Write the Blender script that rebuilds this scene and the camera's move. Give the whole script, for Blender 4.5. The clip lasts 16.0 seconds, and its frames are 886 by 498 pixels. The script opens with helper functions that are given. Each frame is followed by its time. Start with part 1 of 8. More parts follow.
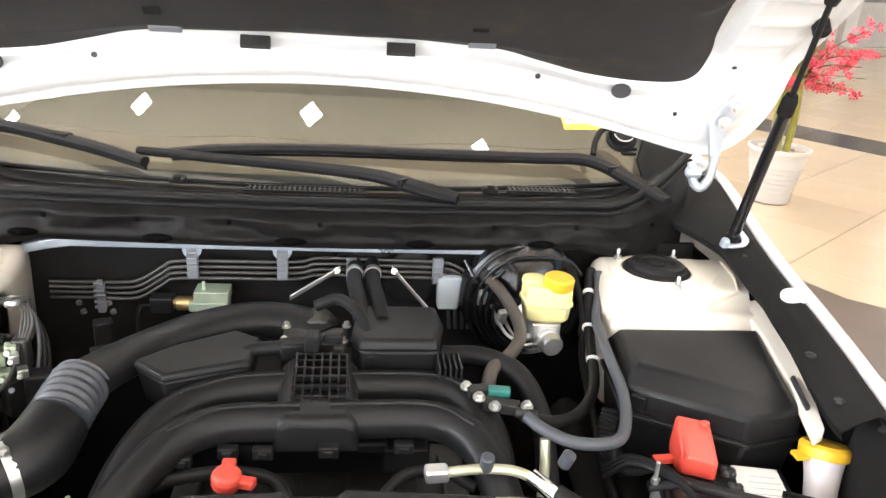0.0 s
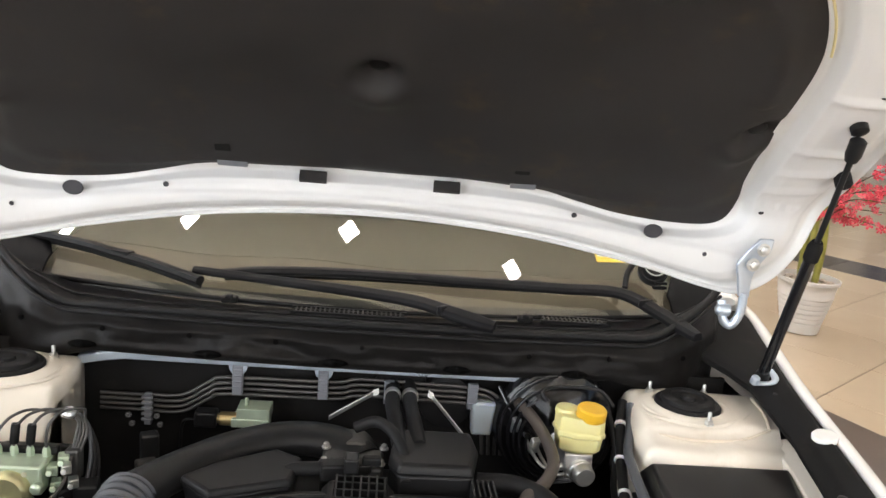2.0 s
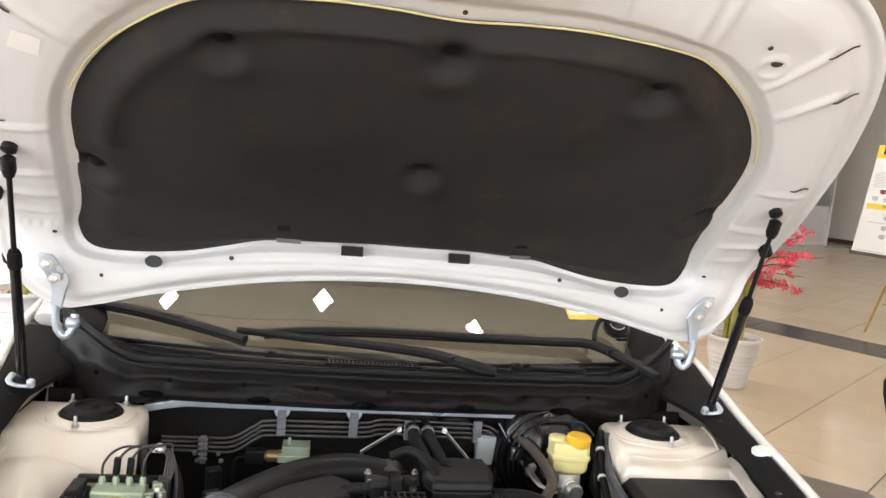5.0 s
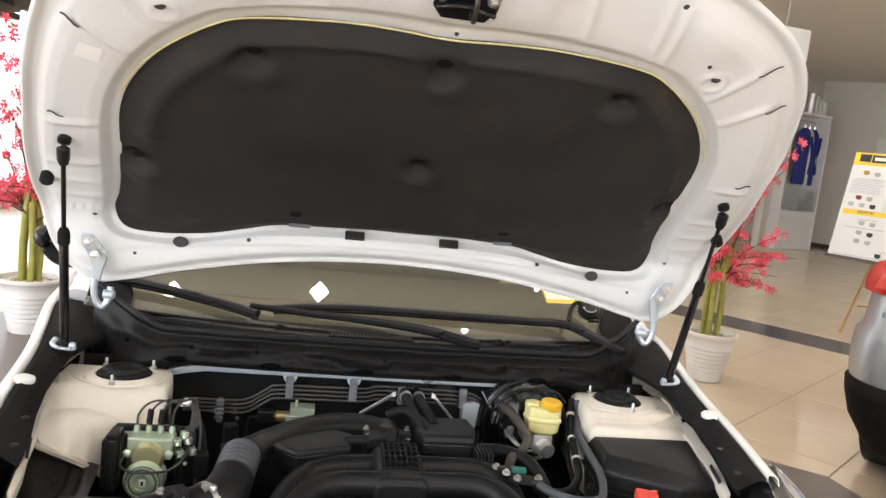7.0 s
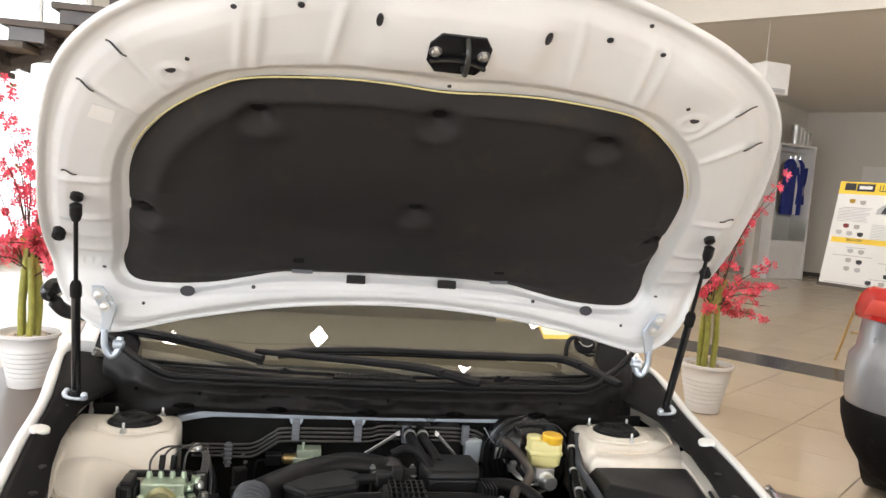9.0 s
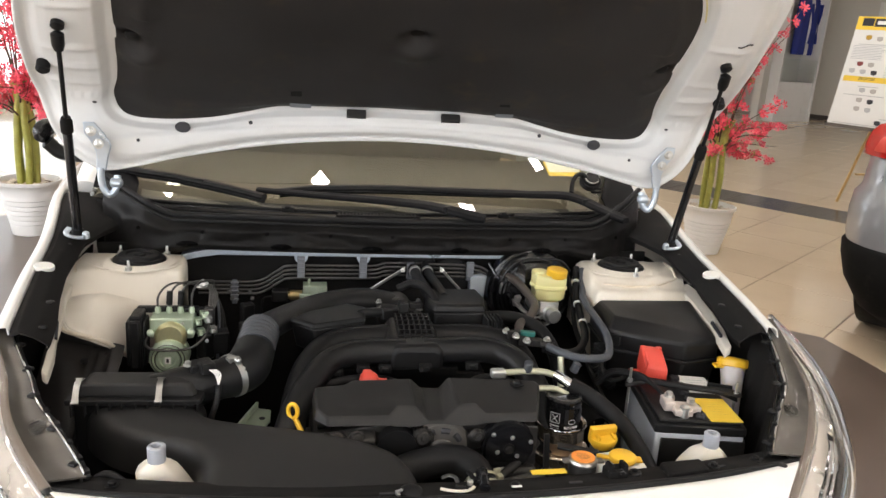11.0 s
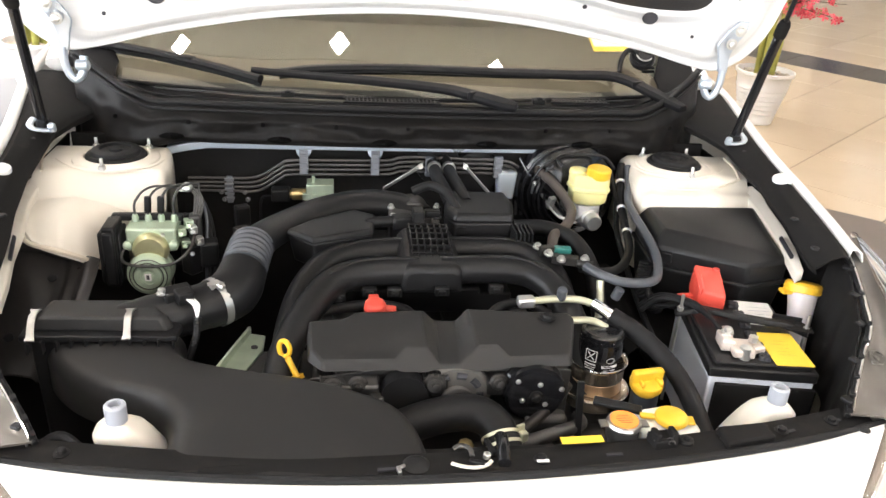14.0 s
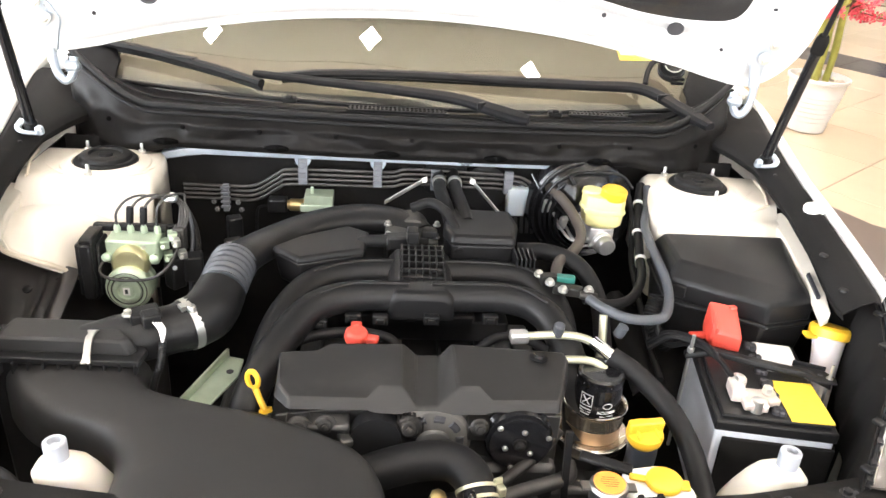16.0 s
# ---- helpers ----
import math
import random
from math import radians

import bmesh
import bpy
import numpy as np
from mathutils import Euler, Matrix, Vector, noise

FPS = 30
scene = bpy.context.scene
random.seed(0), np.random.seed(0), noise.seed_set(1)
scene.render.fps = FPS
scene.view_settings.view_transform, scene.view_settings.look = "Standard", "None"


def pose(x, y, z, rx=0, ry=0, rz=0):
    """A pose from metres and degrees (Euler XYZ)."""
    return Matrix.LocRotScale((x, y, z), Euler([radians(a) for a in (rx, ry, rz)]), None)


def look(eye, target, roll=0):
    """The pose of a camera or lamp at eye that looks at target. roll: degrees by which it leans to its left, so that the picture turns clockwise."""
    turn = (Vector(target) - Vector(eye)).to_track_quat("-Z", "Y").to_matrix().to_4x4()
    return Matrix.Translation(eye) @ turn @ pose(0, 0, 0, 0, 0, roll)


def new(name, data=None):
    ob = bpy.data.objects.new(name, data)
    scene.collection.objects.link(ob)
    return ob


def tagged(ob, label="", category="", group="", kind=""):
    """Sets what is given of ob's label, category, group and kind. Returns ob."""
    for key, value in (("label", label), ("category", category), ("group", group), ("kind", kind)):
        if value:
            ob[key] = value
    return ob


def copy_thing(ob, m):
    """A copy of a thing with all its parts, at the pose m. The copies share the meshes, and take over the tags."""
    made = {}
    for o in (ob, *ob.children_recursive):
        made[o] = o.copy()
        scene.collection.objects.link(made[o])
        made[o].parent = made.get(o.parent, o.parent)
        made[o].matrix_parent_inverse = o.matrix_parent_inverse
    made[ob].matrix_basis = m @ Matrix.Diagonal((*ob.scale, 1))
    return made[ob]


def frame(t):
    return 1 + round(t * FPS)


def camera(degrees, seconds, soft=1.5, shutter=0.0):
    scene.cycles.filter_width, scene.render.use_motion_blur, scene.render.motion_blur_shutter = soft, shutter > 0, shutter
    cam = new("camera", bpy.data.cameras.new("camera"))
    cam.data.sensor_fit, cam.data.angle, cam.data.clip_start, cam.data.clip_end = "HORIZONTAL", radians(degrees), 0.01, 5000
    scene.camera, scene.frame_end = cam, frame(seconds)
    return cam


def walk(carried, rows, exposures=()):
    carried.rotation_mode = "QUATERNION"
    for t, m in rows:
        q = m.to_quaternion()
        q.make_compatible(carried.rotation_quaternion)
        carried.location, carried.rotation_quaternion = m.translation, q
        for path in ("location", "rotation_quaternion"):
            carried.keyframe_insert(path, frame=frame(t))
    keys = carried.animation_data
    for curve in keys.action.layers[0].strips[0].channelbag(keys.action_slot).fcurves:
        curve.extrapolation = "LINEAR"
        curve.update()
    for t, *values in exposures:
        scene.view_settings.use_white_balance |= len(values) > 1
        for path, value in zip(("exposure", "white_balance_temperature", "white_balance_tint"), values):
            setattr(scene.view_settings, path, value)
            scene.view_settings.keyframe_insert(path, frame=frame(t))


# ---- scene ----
cam = camera(58.8, 16.0)
PATH = [
    (0, (0.051, -0.298, 1.441), (0.288, 1.552, 0.72), 3.9),
    (0.5, (0.054, -0.301, 1.451), (0.282, 1.576, 0.799), 4.0),
    (1, (0.028, -0.303, 1.471), (0.289, 1.593, 0.891), 4.5),
    (1.5, (0.027, -0.322, 1.484), (0.25, 1.602, 0.985), 4.9),
    (2, (0.019, -0.349, 1.482), (0.179, 1.593, 1.031), 5.2),
    (2.5, (-0.001, -0.379, 1.487), (0.147, 1.566, 1.047), 5.6),
    (3, (-0.05, -0.417, 1.49), (0.159, 1.535, 1.109), 5.7),
    (3.5, (-0.1, -0.473, 1.505), (0.181, 1.481, 1.186), 5.4),
    (4, (-0.138, -0.53, 1.514), (0.189, 1.422, 1.221), 4.6),
    (6.3, (-0.2085, -0.8067, 1.525), (0.1018, 1.151, 1.271), 6.4),
    (6.5, (-0.212, -0.829, 1.525), (0.104, 1.128, 1.26), 6.4),
    (7, (-0.221, -0.88, 1.518), (0.127, 1.072, 1.256), 6.3),
    (7.5, (-0.235, -0.92, 1.518), (0.116, 1.04, 1.327), 5.6),
    (8, (-0.243, -0.942, 1.524), (0.111, 1.021, 1.392), 4.8),
    (8.2, (-0.2445, -0.945, 1.525), (0.110, 1.0205, 1.413), 4.7),
    (10.3, (-0.2365, -0.9310, 1.509), (0.1235, 0.9960, 1.121), 3.9),
    (10.5, (-0.236, -0.926, 1.504), (0.126, 0.992, 1.068), 3.9),
    (11, (-0.24, -0.905, 1.485), (0.128, 0.986, 0.951), 4.0),
    (11.5, (-0.236, -0.88, 1.482), (0.115, 0.99, 0.867), 3.9),
    (12, (-0.221, -0.845, 1.478), (0.114, 0.998, 0.777), 3.5),
    (12.5, (-0.205, -0.806, 1.476), (0.119, 1.011, 0.707), 3.4),
    (13, (-0.193, -0.748, 1.477), (0.112, 1.056, 0.67), 3.9),
    (13.5, (-0.183, -0.694, 1.482), (0.1, 1.101, 0.647), 4.2),
    (14, (-0.17, -0.637, 1.495), (0.116, 1.137, 0.617), 4.0),
    (14.5, (-0.156, -0.598, 1.502), (0.165, 1.171, 0.625), 3.9),
    (15, (-0.133, -0.559, 1.498), (0.181, 1.198, 0.595), 4.1),
    (15.5, (-0.102, -0.552, 1.507), (0.126, 1.211, 0.591), 4.4),
    (16, (-0.068, -0.535, 1.508), (0.104, 1.242, 0.606), 4.5),
]
WB_KELVIN, WB_TINT = 6400, 14
walk(cam, [(t, look(eye, target, roll)) for t, eye, target, roll in PATH], exposures=[(0, 0.92, WB_KELVIN, WB_TINT), (0.5, 0.66, WB_KELVIN, WB_TINT), (1.5, 0.26, WB_KELVIN, WB_TINT), (2.5, 0.0, WB_KELVIN, WB_TINT), (4, 0.12, WB_KELVIN, WB_TINT), (7, 0.02, WB_KELVIN, WB_TINT), (8, 0.0, WB_KELVIN, WB_TINT), (10.5, -0.15, WB_KELVIN + 100, WB_TINT), (12.5, -0.25, WB_KELVIN + 100, WB_TINT), (13, -0.3, WB_KELVIN + 100, WB_TINT), (13.5, -0.05, WB_KELVIN, WB_TINT), (14, 0.65, WB_KELVIN, WB_TINT), (14.5, 1.02, WB_KELVIN, WB_TINT), (16, 1.2, WB_KELVIN, WB_TINT)])

# ---- world and light ----
world = bpy.data.worlds.new("world")
scene.world = world
world.use_nodes = True
wn = world.node_tree.nodes
sky = wn.new("ShaderNodeTexSky")
sky.sky_type, sky.sun_disc = "NISHITA", False
sky.sun_elevation, sky.sun_rotation = radians(38), radians(-60)
wn["Background"].inputs["Strength"].default_value = 0.1
world.node_tree.links.new(sky.outputs[0], wn["Background"].inputs["Color"])

PHI = radians(39.2)          # the building's axes are turned against the car
U, V = Vector((math.cos(PHI), math.sin(PHI), 0)), Vector((-math.sin(PHI), math.cos(PHI), 0))
HALL_TOP = 7.0               # ceiling of the hall over the car
SOFFIT = 4.1                 # lower ceiling at the far side


def uv(u, v, z=0.0):
    return U * u + V * v + Vector((0, 0, z))


def area(name, at, target, sx, sy, watts, color):
    lamp = bpy.data.lights.new(name, "AREA")
    lamp.shape, lamp.size, lamp.size_y, lamp.energy, lamp.color = "RECTANGLE", sx, sy, watts, color
    ob = new(name, lamp)
    ob.matrix_world = look(at, target)
    return ob


# Area lamps stand in for daylight through glazed walls assumed out of view
LAMP_FRONT, LAMP_LEFT = 310.0, 480.0
area("window_light_front", uv(-2.5, -8.6, 2.6), uv(0.5, 0, 1.0), 9.0, 4.2, LAMP_FRONT, (1.0, 0.965, 0.91))
area("window_light_left", uv(-6.7, 2.0, 2.5), uv(0, 0.5, 1.0), 9.0, 4.0, LAMP_LEFT, (0.93, 0.97, 1.0))

# ---- materials ----


def mat(name, color, rough=0.5, metal=0.0, vary=0.12, scale=8.0, bump=0.0, grain=300.0, coat=0.0, dirt=None, dirt_amount=0.0,
        dirt_scale=14.0, per=0.0, spec=0.5, trans=0.0, sub=0.0):
    """A surface with broad colour and gloss variation, fine grain, and stains of its own shape."""
    m = bpy.data.materials.new(name)
    m.use_nodes = True
    t, n, link = m.node_tree, m.node_tree.nodes, m.node_tree.links.new
    b = n["Principled BSDF"]
    b.inputs["Metallic"].default_value = metal
    b.inputs["Coat Weight"].default_value = coat
    b.inputs["Coat Roughness"].default_value = 0.06
    b.inputs["Specular IOR Level"].default_value = spec
    b.inputs["Transmission Weight"].default_value = trans
    b.inputs["Subsurface Weight"].default_value = sub
    b.inputs["Subsurface Radius"].default_value = (0.02, 0.015, 0.008)
    co = n.new("ShaderNodeTexCoord")
    big = n.new("ShaderNodeTexNoise")
    big.inputs["Scale"].default_value, big.inputs["Detail"].default_value = scale, 6
    fine = n.new("ShaderNodeTexNoise")
    fine.inputs["Scale"].default_value, fine.inputs["Detail"].default_value = grain, 3
    link(co.outputs["Object"], big.inputs["Vector"])
    link(co.outputs["Object"], fine.inputs["Vector"])
    ramp = n.new("ShaderNodeMapRange")
    ramp.inputs["To Min"].default_value, ramp.inputs["To Max"].default_value = 1 - vary * 1.6, 1 + vary * 1.6
    link(big.outputs["Fac"], ramp.inputs["Value"])
    val = ramp.outputs[0]
    if per:
        info = n.new("ShaderNodeObjectInfo")
        pr = n.new("ShaderNodeMapRange")
        pr.inputs["To Min"].default_value, pr.inputs["To Max"].default_value = 1 - per, 1 + per
        link(info.outputs["Random"], pr.inputs["Value"])
        mul = n.new("ShaderNodeMath")
        mul.operation = "MULTIPLY"
        link(val, mul.inputs[0])
        link(pr.outputs[0], mul.inputs[1])
        val = mul.outputs[0]
    mix = n.new("ShaderNodeVectorMath")
    mix.operation = "SCALE"
    mix.inputs[0].default_value = color
    link(val, mix.inputs["Scale"])
    col = mix.outputs[0]
    if dirt:
        stain = n.new("ShaderNodeTexNoise")
        stain.inputs["Scale"].default_value, stain.inputs["Detail"].default_value = dirt_scale, 8
        stain.inputs["Roughness"].default_value = 0.7
        link(co.outputs["Object"], stain.inputs["Vector"])
        sr = n.new("ShaderNodeMapRange")
        sr.inputs["From Min"].default_value, sr.inputs["From Max"].default_value = 0.56, 0.75
        sr.inputs["To Max"].default_value = dirt_amount
        link(stain.outputs["Fac"], sr.inputs["Value"])
        mx = n.new("ShaderNodeMix")
        mx.data_type = "RGBA"
        link(sr.outputs[0], mx.inputs["Factor"])
        link(col, mx.inputs["A"])
        mx.inputs["B"].default_value = (*dirt, 1)
        col = mx.outputs["Result"]
    link(col, b.inputs["Base Color"])
    rr = n.new("ShaderNodeMapRange")
    rr.inputs["To Min"].default_value, rr.inputs["To Max"].default_value = max(0.02, rough * 0.75), min(1, rough * 1.25)
    link(big.outputs["Fac"], rr.inputs["Value"])
    link(rr.outputs[0], b.inputs["Roughness"])
    if bump:
        bp = n.new("ShaderNodeBump")
        bp.inputs["Strength"].default_value, bp.inputs["Distance"].default_value = min(1, bump), 0.0006
        link(fine.outputs["Fac"], bp.inputs["Height"])
        link(bp.outputs[0], b.inputs["Normal"])
    return m


def glass(name, tint=(1, 1, 1), rough=0.0, ior=1.5):
    m = bpy.data.materials.new(name)
    m.use_nodes = True
    b = m.node_tree.nodes["Principled BSDF"]
    b.inputs["Base Color"].default_value = (*tint, 1)
    b.inputs["Transmission Weight"].default_value = 1
    b.inputs["Roughness"].default_value = rough
    b.inputs["IOR"].default_value = ior
    return m


def glow(name, color, power):
    m = bpy.data.materials.new(name)
    m.use_nodes = True
    b = m.node_tree.nodes["Principled BSDF"]
    b.inputs["Emission Color"].default_value = (*color, 1)
    b.inputs["Emission Strength"].default_value = power
    return m


PAINT = mat("white_paint", (0.80, 0.79, 0.76), 0.35, vary=0.02, coat=0.6)
PRIMER = mat("body_white", (0.73, 0.675, 0.58), 0.34, vary=0.06, scale=5, bump=0.08, grain=300, dirt=(0.52, 0.42, 0.27), dirt_amount=0.5, dirt_scale=7, coat=0.3)
HOODWHITE = mat("hood_white", (0.70, 0.705, 0.70), 0.40, vary=0.03, scale=4, bump=0.04, grain=500)
FELT = mat("felt", (0.0235, 0.0220, 0.0218), 0.62, vary=0.35, scale=5, bump=1.0, grain=700, dirt=(0.068, 0.046, 0.022), dirt_amount=0.6, dirt_scale=11, spec=0.2)
BLACK = mat("black_plastic", (0.0105, 0.0105, 0.011), 0.38, vary=0.15, scale=6, bump=0.25, grain=1400, dirt=(0.05, 0.048, 0.045), dirt_amount=0.25, spec=0.23)
BLACKSOFT = mat("soft_black_plastic", (0.0145, 0.014, 0.0138), 0.65, vary=0.2, bump=0.3, grain=900, dirt=(0.05, 0.043, 0.036), dirt_amount=0.35, spec=0.04)
RUBBER = mat("rubber", (0.0095, 0.0095, 0.010), 0.50, vary=0.2, bump=0.2, grain=500, spec=0.18)
GREYRUB = mat("grey_rubber", (0.055, 0.06, 0.07), 0.45, vary=0.15, bump=0.1, grain=500)
GLOSSBLK = mat("gloss_black", (0.010, 0.010, 0.011), 0.16, vary=0.1, dirt=(0.05, 0.05, 0.05), dirt_amount=0.1)
DARKMET = mat("dark_cast_metal", (0.09, 0.088, 0.085), 0.5, 0.8, vary=0.3, scale=30, bump=0.5, grain=300)
METAL = mat("zinc_metal", (0.62, 0.62, 0.60), 0.32, 0.9, vary=0.15, scale=30, bump=0.1)
ALU = mat("aluminium", (0.70, 0.70, 0.69), 0.38, 0.9, vary=0.12, scale=40, bump=0.3, grain=400)
CHROME = mat("chrome", (0.85, 0.85, 0.86), 0.07, 1.0, vary=0.03)
PASSIV = mat("passivated_steel", (0.46, 0.55, 0.42), 0.34, 0.45, vary=0.2, scale=25, bump=0.15)
BLUEZINC = mat("blue_zinc", (0.55, 0.62, 0.70), 0.3, 0.7, vary=0.1)
YELLOW = mat("yellow_plastic", (0.80, 0.47, 0.03), 0.4, vary=0.08, bump=0.1)
ORANGE = mat("orange_label", (0.85, 0.30, 0.05), 0.45, vary=0.08)
RED = mat("red_plastic", (0.68, 0.075, 0.05), 0.4, vary=0.08, bump=0.1)
WHITEPL = mat("white_plastic", (0.78, 0.77, 0.74), 0.45, vary=0.04, bump=0.1, sub=0.15)
MILKY = mat("natural_polyethylene", (0.74, 0.69, 0.60), 0.42, vary=0.05, bump=0.1, sub=0.15)
FLUID = mat("brake_fluid_tank", (0.66, 0.61, 0.28), 0.4, vary=0.08, sub=0.3)
CASE = mat("battery_case", (0.60, 0.63, 0.69), 0.4, vary=0.05, bump=0.1)
# Cowl plastic, and the cowl felt below, darkened to carry the bonnet's shade
COWL = mat("shaded_cowl_plastic", (0.0058, 0.0058, 0.0064), 0.34, vary=0.2, bump=0.3, grain=1200, dirt=(0.018, 0.017, 0.016), dirt_amount=0.4, dirt_scale=9, spec=0.07)
CASTGREY = mat("cast_grey_metal", (0.040, 0.038, 0.036), 0.5, 0.7, vary=0.3, scale=25, bump=0.5, grain=300)
PIPEZ = mat("yellow_plated_pipe", (0.50, 0.50, 0.37), 0.35, 0.55, vary=0.15, scale=25)
CUPSTEEL = mat("drip_cup_steel", (0.62, 0.54, 0.44), 0.22, 0.92, vary=0.2, scale=25, bump=0.05)
COWLFELT = mat("cowl_felt", (0.0095, 0.0088, 0.0084), 0.40, vary=0.4, scale=14, bump=0.8, grain=420, dirt=(0.030, 0.026, 0.023), dirt_amount=0.5, dirt_scale=16, spec=0.12)
DULLALU = mat("dull_aluminium", (0.15, 0.142, 0.13), 0.55, 0.5, vary=0.25, scale=30, bump=0.4, grain=300)
SEALER = mat("seam_sealer", (0.68, 0.60, 0.48), 0.5, vary=0.15, scale=20)
GRIDBAR = mat("ceiling_bar", (0.54, 0.52, 0.48), 0.6, vary=0.05)
MAROON = mat("maroon_ink", (0.20, 0.035, 0.03), 0.5, vary=0.1)
PALEINK = mat("pale_ink", (0.42, 0.39, 0.36), 0.5, vary=0.1)
OCHRE = mat("ochre_ink", (0.45, 0.27, 0.03), 0.5, vary=0.1)
NECKBLUE = mat("milky_plastic", (0.42, 0.47, 0.50), 0.45, vary=0.08, sub=0.3)
NECK = mat("frosted_plastic", (0.52, 0.48, 0.48), 0.45, vary=0.08, sub=0.3)
GREYPL = mat("grey_plastic", (0.36, 0.38, 0.42), 0.5, vary=0.06)
BROWNRUB = mat("brown_rubber", (0.055, 0.045, 0.038), 0.5, vary=0.15, bump=0.1, grain=500)
CLIPGREY = mat("clip_grey", (0.16, 0.17, 0.19), 0.5, vary=0.1)
BRASSZ = mat("yellow_zinc", (0.55, 0.52, 0.30), 0.3, 0.75, vary=0.2, scale=30)
PAPERW = mat("white_label", (0.82, 0.81, 0.79), 0.6, vary=0.04)
PAPERY = mat("yellow_label", (0.85, 0.58, 0.05), 0.5, vary=0.05)
# Matt plastic, lighter than the plain black plastic
MATTPL = mat("matt_plastic", (0.0195, 0.0190, 0.0188), 0.46, vary=0.15, scale=7, bump=0.25, grain=1400, dirt=(0.06, 0.055, 0.05), dirt_amount=0.3, spec=0.27)
STEELCLIP = mat("spring_steel", (0.40, 0.40, 0.38), 0.30, 0.95, vary=0.25, scale=60, bump=0.2)
LINING = mat("lining_plastic", (0.024, 0.022, 0.021), 0.30, vary=0.25, scale=10, bump=0.3, grain=900, dirt=(0.07, 0.06, 0.05), dirt_amount=0.35, spec=0.5)
CAPSTEEL = mat("cap_steel", (0.42, 0.40, 0.37), 0.32, 0.95, vary=0.2, scale=40)
# Chrome tinted brown in place of the dark floor it would reflect
BROWNCHROME = mat("brown_tinted_chrome", (0.52, 0.45, 0.37), 0.13, 1.0, vary=0.06)
DEEP = mat("deep_black", (0.004, 0.004, 0.004), 0.8, vary=0.1, spec=0.02)
SLAT = mat("grey_slat", (0.040, 0.038, 0.036), 0.5, vary=0.15, spec=0.25)
INK = mat("dark_ink", (0.03, 0.03, 0.035), 0.6, vary=0.1)
INKW = mat("white_ink", (0.7, 0.7, 0.7), 0.5, vary=0.05)
BRASS = mat("brass", (0.55, 0.42, 0.20), 0.35, 0.9, vary=0.1)
COPPER = mat("copper_band", (0.45, 0.33, 0.22), 0.3, 0.9, vary=0.15)
WINDGLASS = glass("windscreen_glass", (0.88, 0.88, 0.74), ior=1.64)
LENS = glass("lens_glass", (0.97, 0.98, 1.0))
# Brown that stands in for a reflection low on the windscreen
DASHREFLECT = mat("reflection_brown", (0.058, 0.045, 0.034), 0.7, vary=0.1, bump=0.5, grain=500)
DASH = mat("dashboard", (0.050, 0.046, 0.037), 0.7, vary=0.1, bump=0.5, grain=500)

# ---- geometry tools: a shape is a pair of lists, vertices and faces ----


def join(*shapes):
    vs, fs = [], []
    for v, f in shapes:
        k = len(vs)
        vs += [tuple(p) for p in v]
        fs += [tuple(i + k for i in q) for q in f]
    return vs, fs


def move(shape, m):
    return [tuple(m @ Vector(p)) for p in shape[0]], shape[1]


def box(c, size, turn=0.0, tilt=0.0):
    x, y, z = (s / 2 for s in size)
    vs = [(sx * x, sy * y, sz * z) for sz in (-1, 1) for sx, sy in ((-1, -1), (1, -1), (1, 1), (-1, 1))]
    fs = [(3, 2, 1, 0), (4, 5, 6, 7)] + [(i, (i + 1) % 4, (i + 1) % 4 + 4, i + 4) for i in range(4)]
    return move((vs, fs), pose(*c, tilt, 0, turn))


def loft(rings, cap=True, closed=True):
    n = len(rings[0])
    vs = [tuple(p) for r in rings for p in r]
    fs = []
    for k in range(len(rings) - 1):
        for i in range(n if closed else n - 1):
            j = (i + 1) % n
            fs.append((k * n + i, k * n + j, (k + 1) * n + j, (k + 1) * n + i))
    if cap and closed:
        fs.append(tuple(range(n - 1, -1, -1)))
        fs.append(tuple(range((len(rings) - 1) * n, len(rings) * n)))
    return vs, fs


def prism(outline, z0, z1, draft=0.0, lip=0.0):
    """An outline (anticlockwise) raised from z0 to z1; draft: metres by which the foot is wider."""
    c = np.mean(np.array(outline), axis=0)

    def ring(z, grow):
        out = []
        for x, y in outline:
            d = np.array((x, y)) - c
            k = 1 + grow / max(1e-6, np.hypot(*d))
            out.append((c[0] + d[0] * k, c[1] + d[1] * k, z))
        return out
    rings = [ring(z0, draft), ring(z1 - lip, 0), ring(z1, -lip)] if lip else [ring(z0, draft), ring(z1, 0)]
    return loft(rings)


def smooth_path(pts, per=6, closed=False):
    """A Catmull-Rom curve through points of any dimension."""
    p = [np.array(q, float) for q in pts]
    n, out = len(p), []
    for i in range(n if closed else n - 1):
        a, b, c, d = (p[(i - 1) % n] if closed or i else 2 * p[0] - p[1], p[i], p[(i + 1) % n],
                      p[(i + 2) % n] if closed or i < n - 2 else 2 * p[-1] - p[-2])
        for k in range(per):
            t = k / per
            out.append(0.5 * (2 * b + (c - a) * t + (2 * a - 5 * b + 4 * c - d) * t * t + (3 * b - a - 3 * c + d) * t ** 3))
    if not closed:
        out.append(p[-1])
    return out


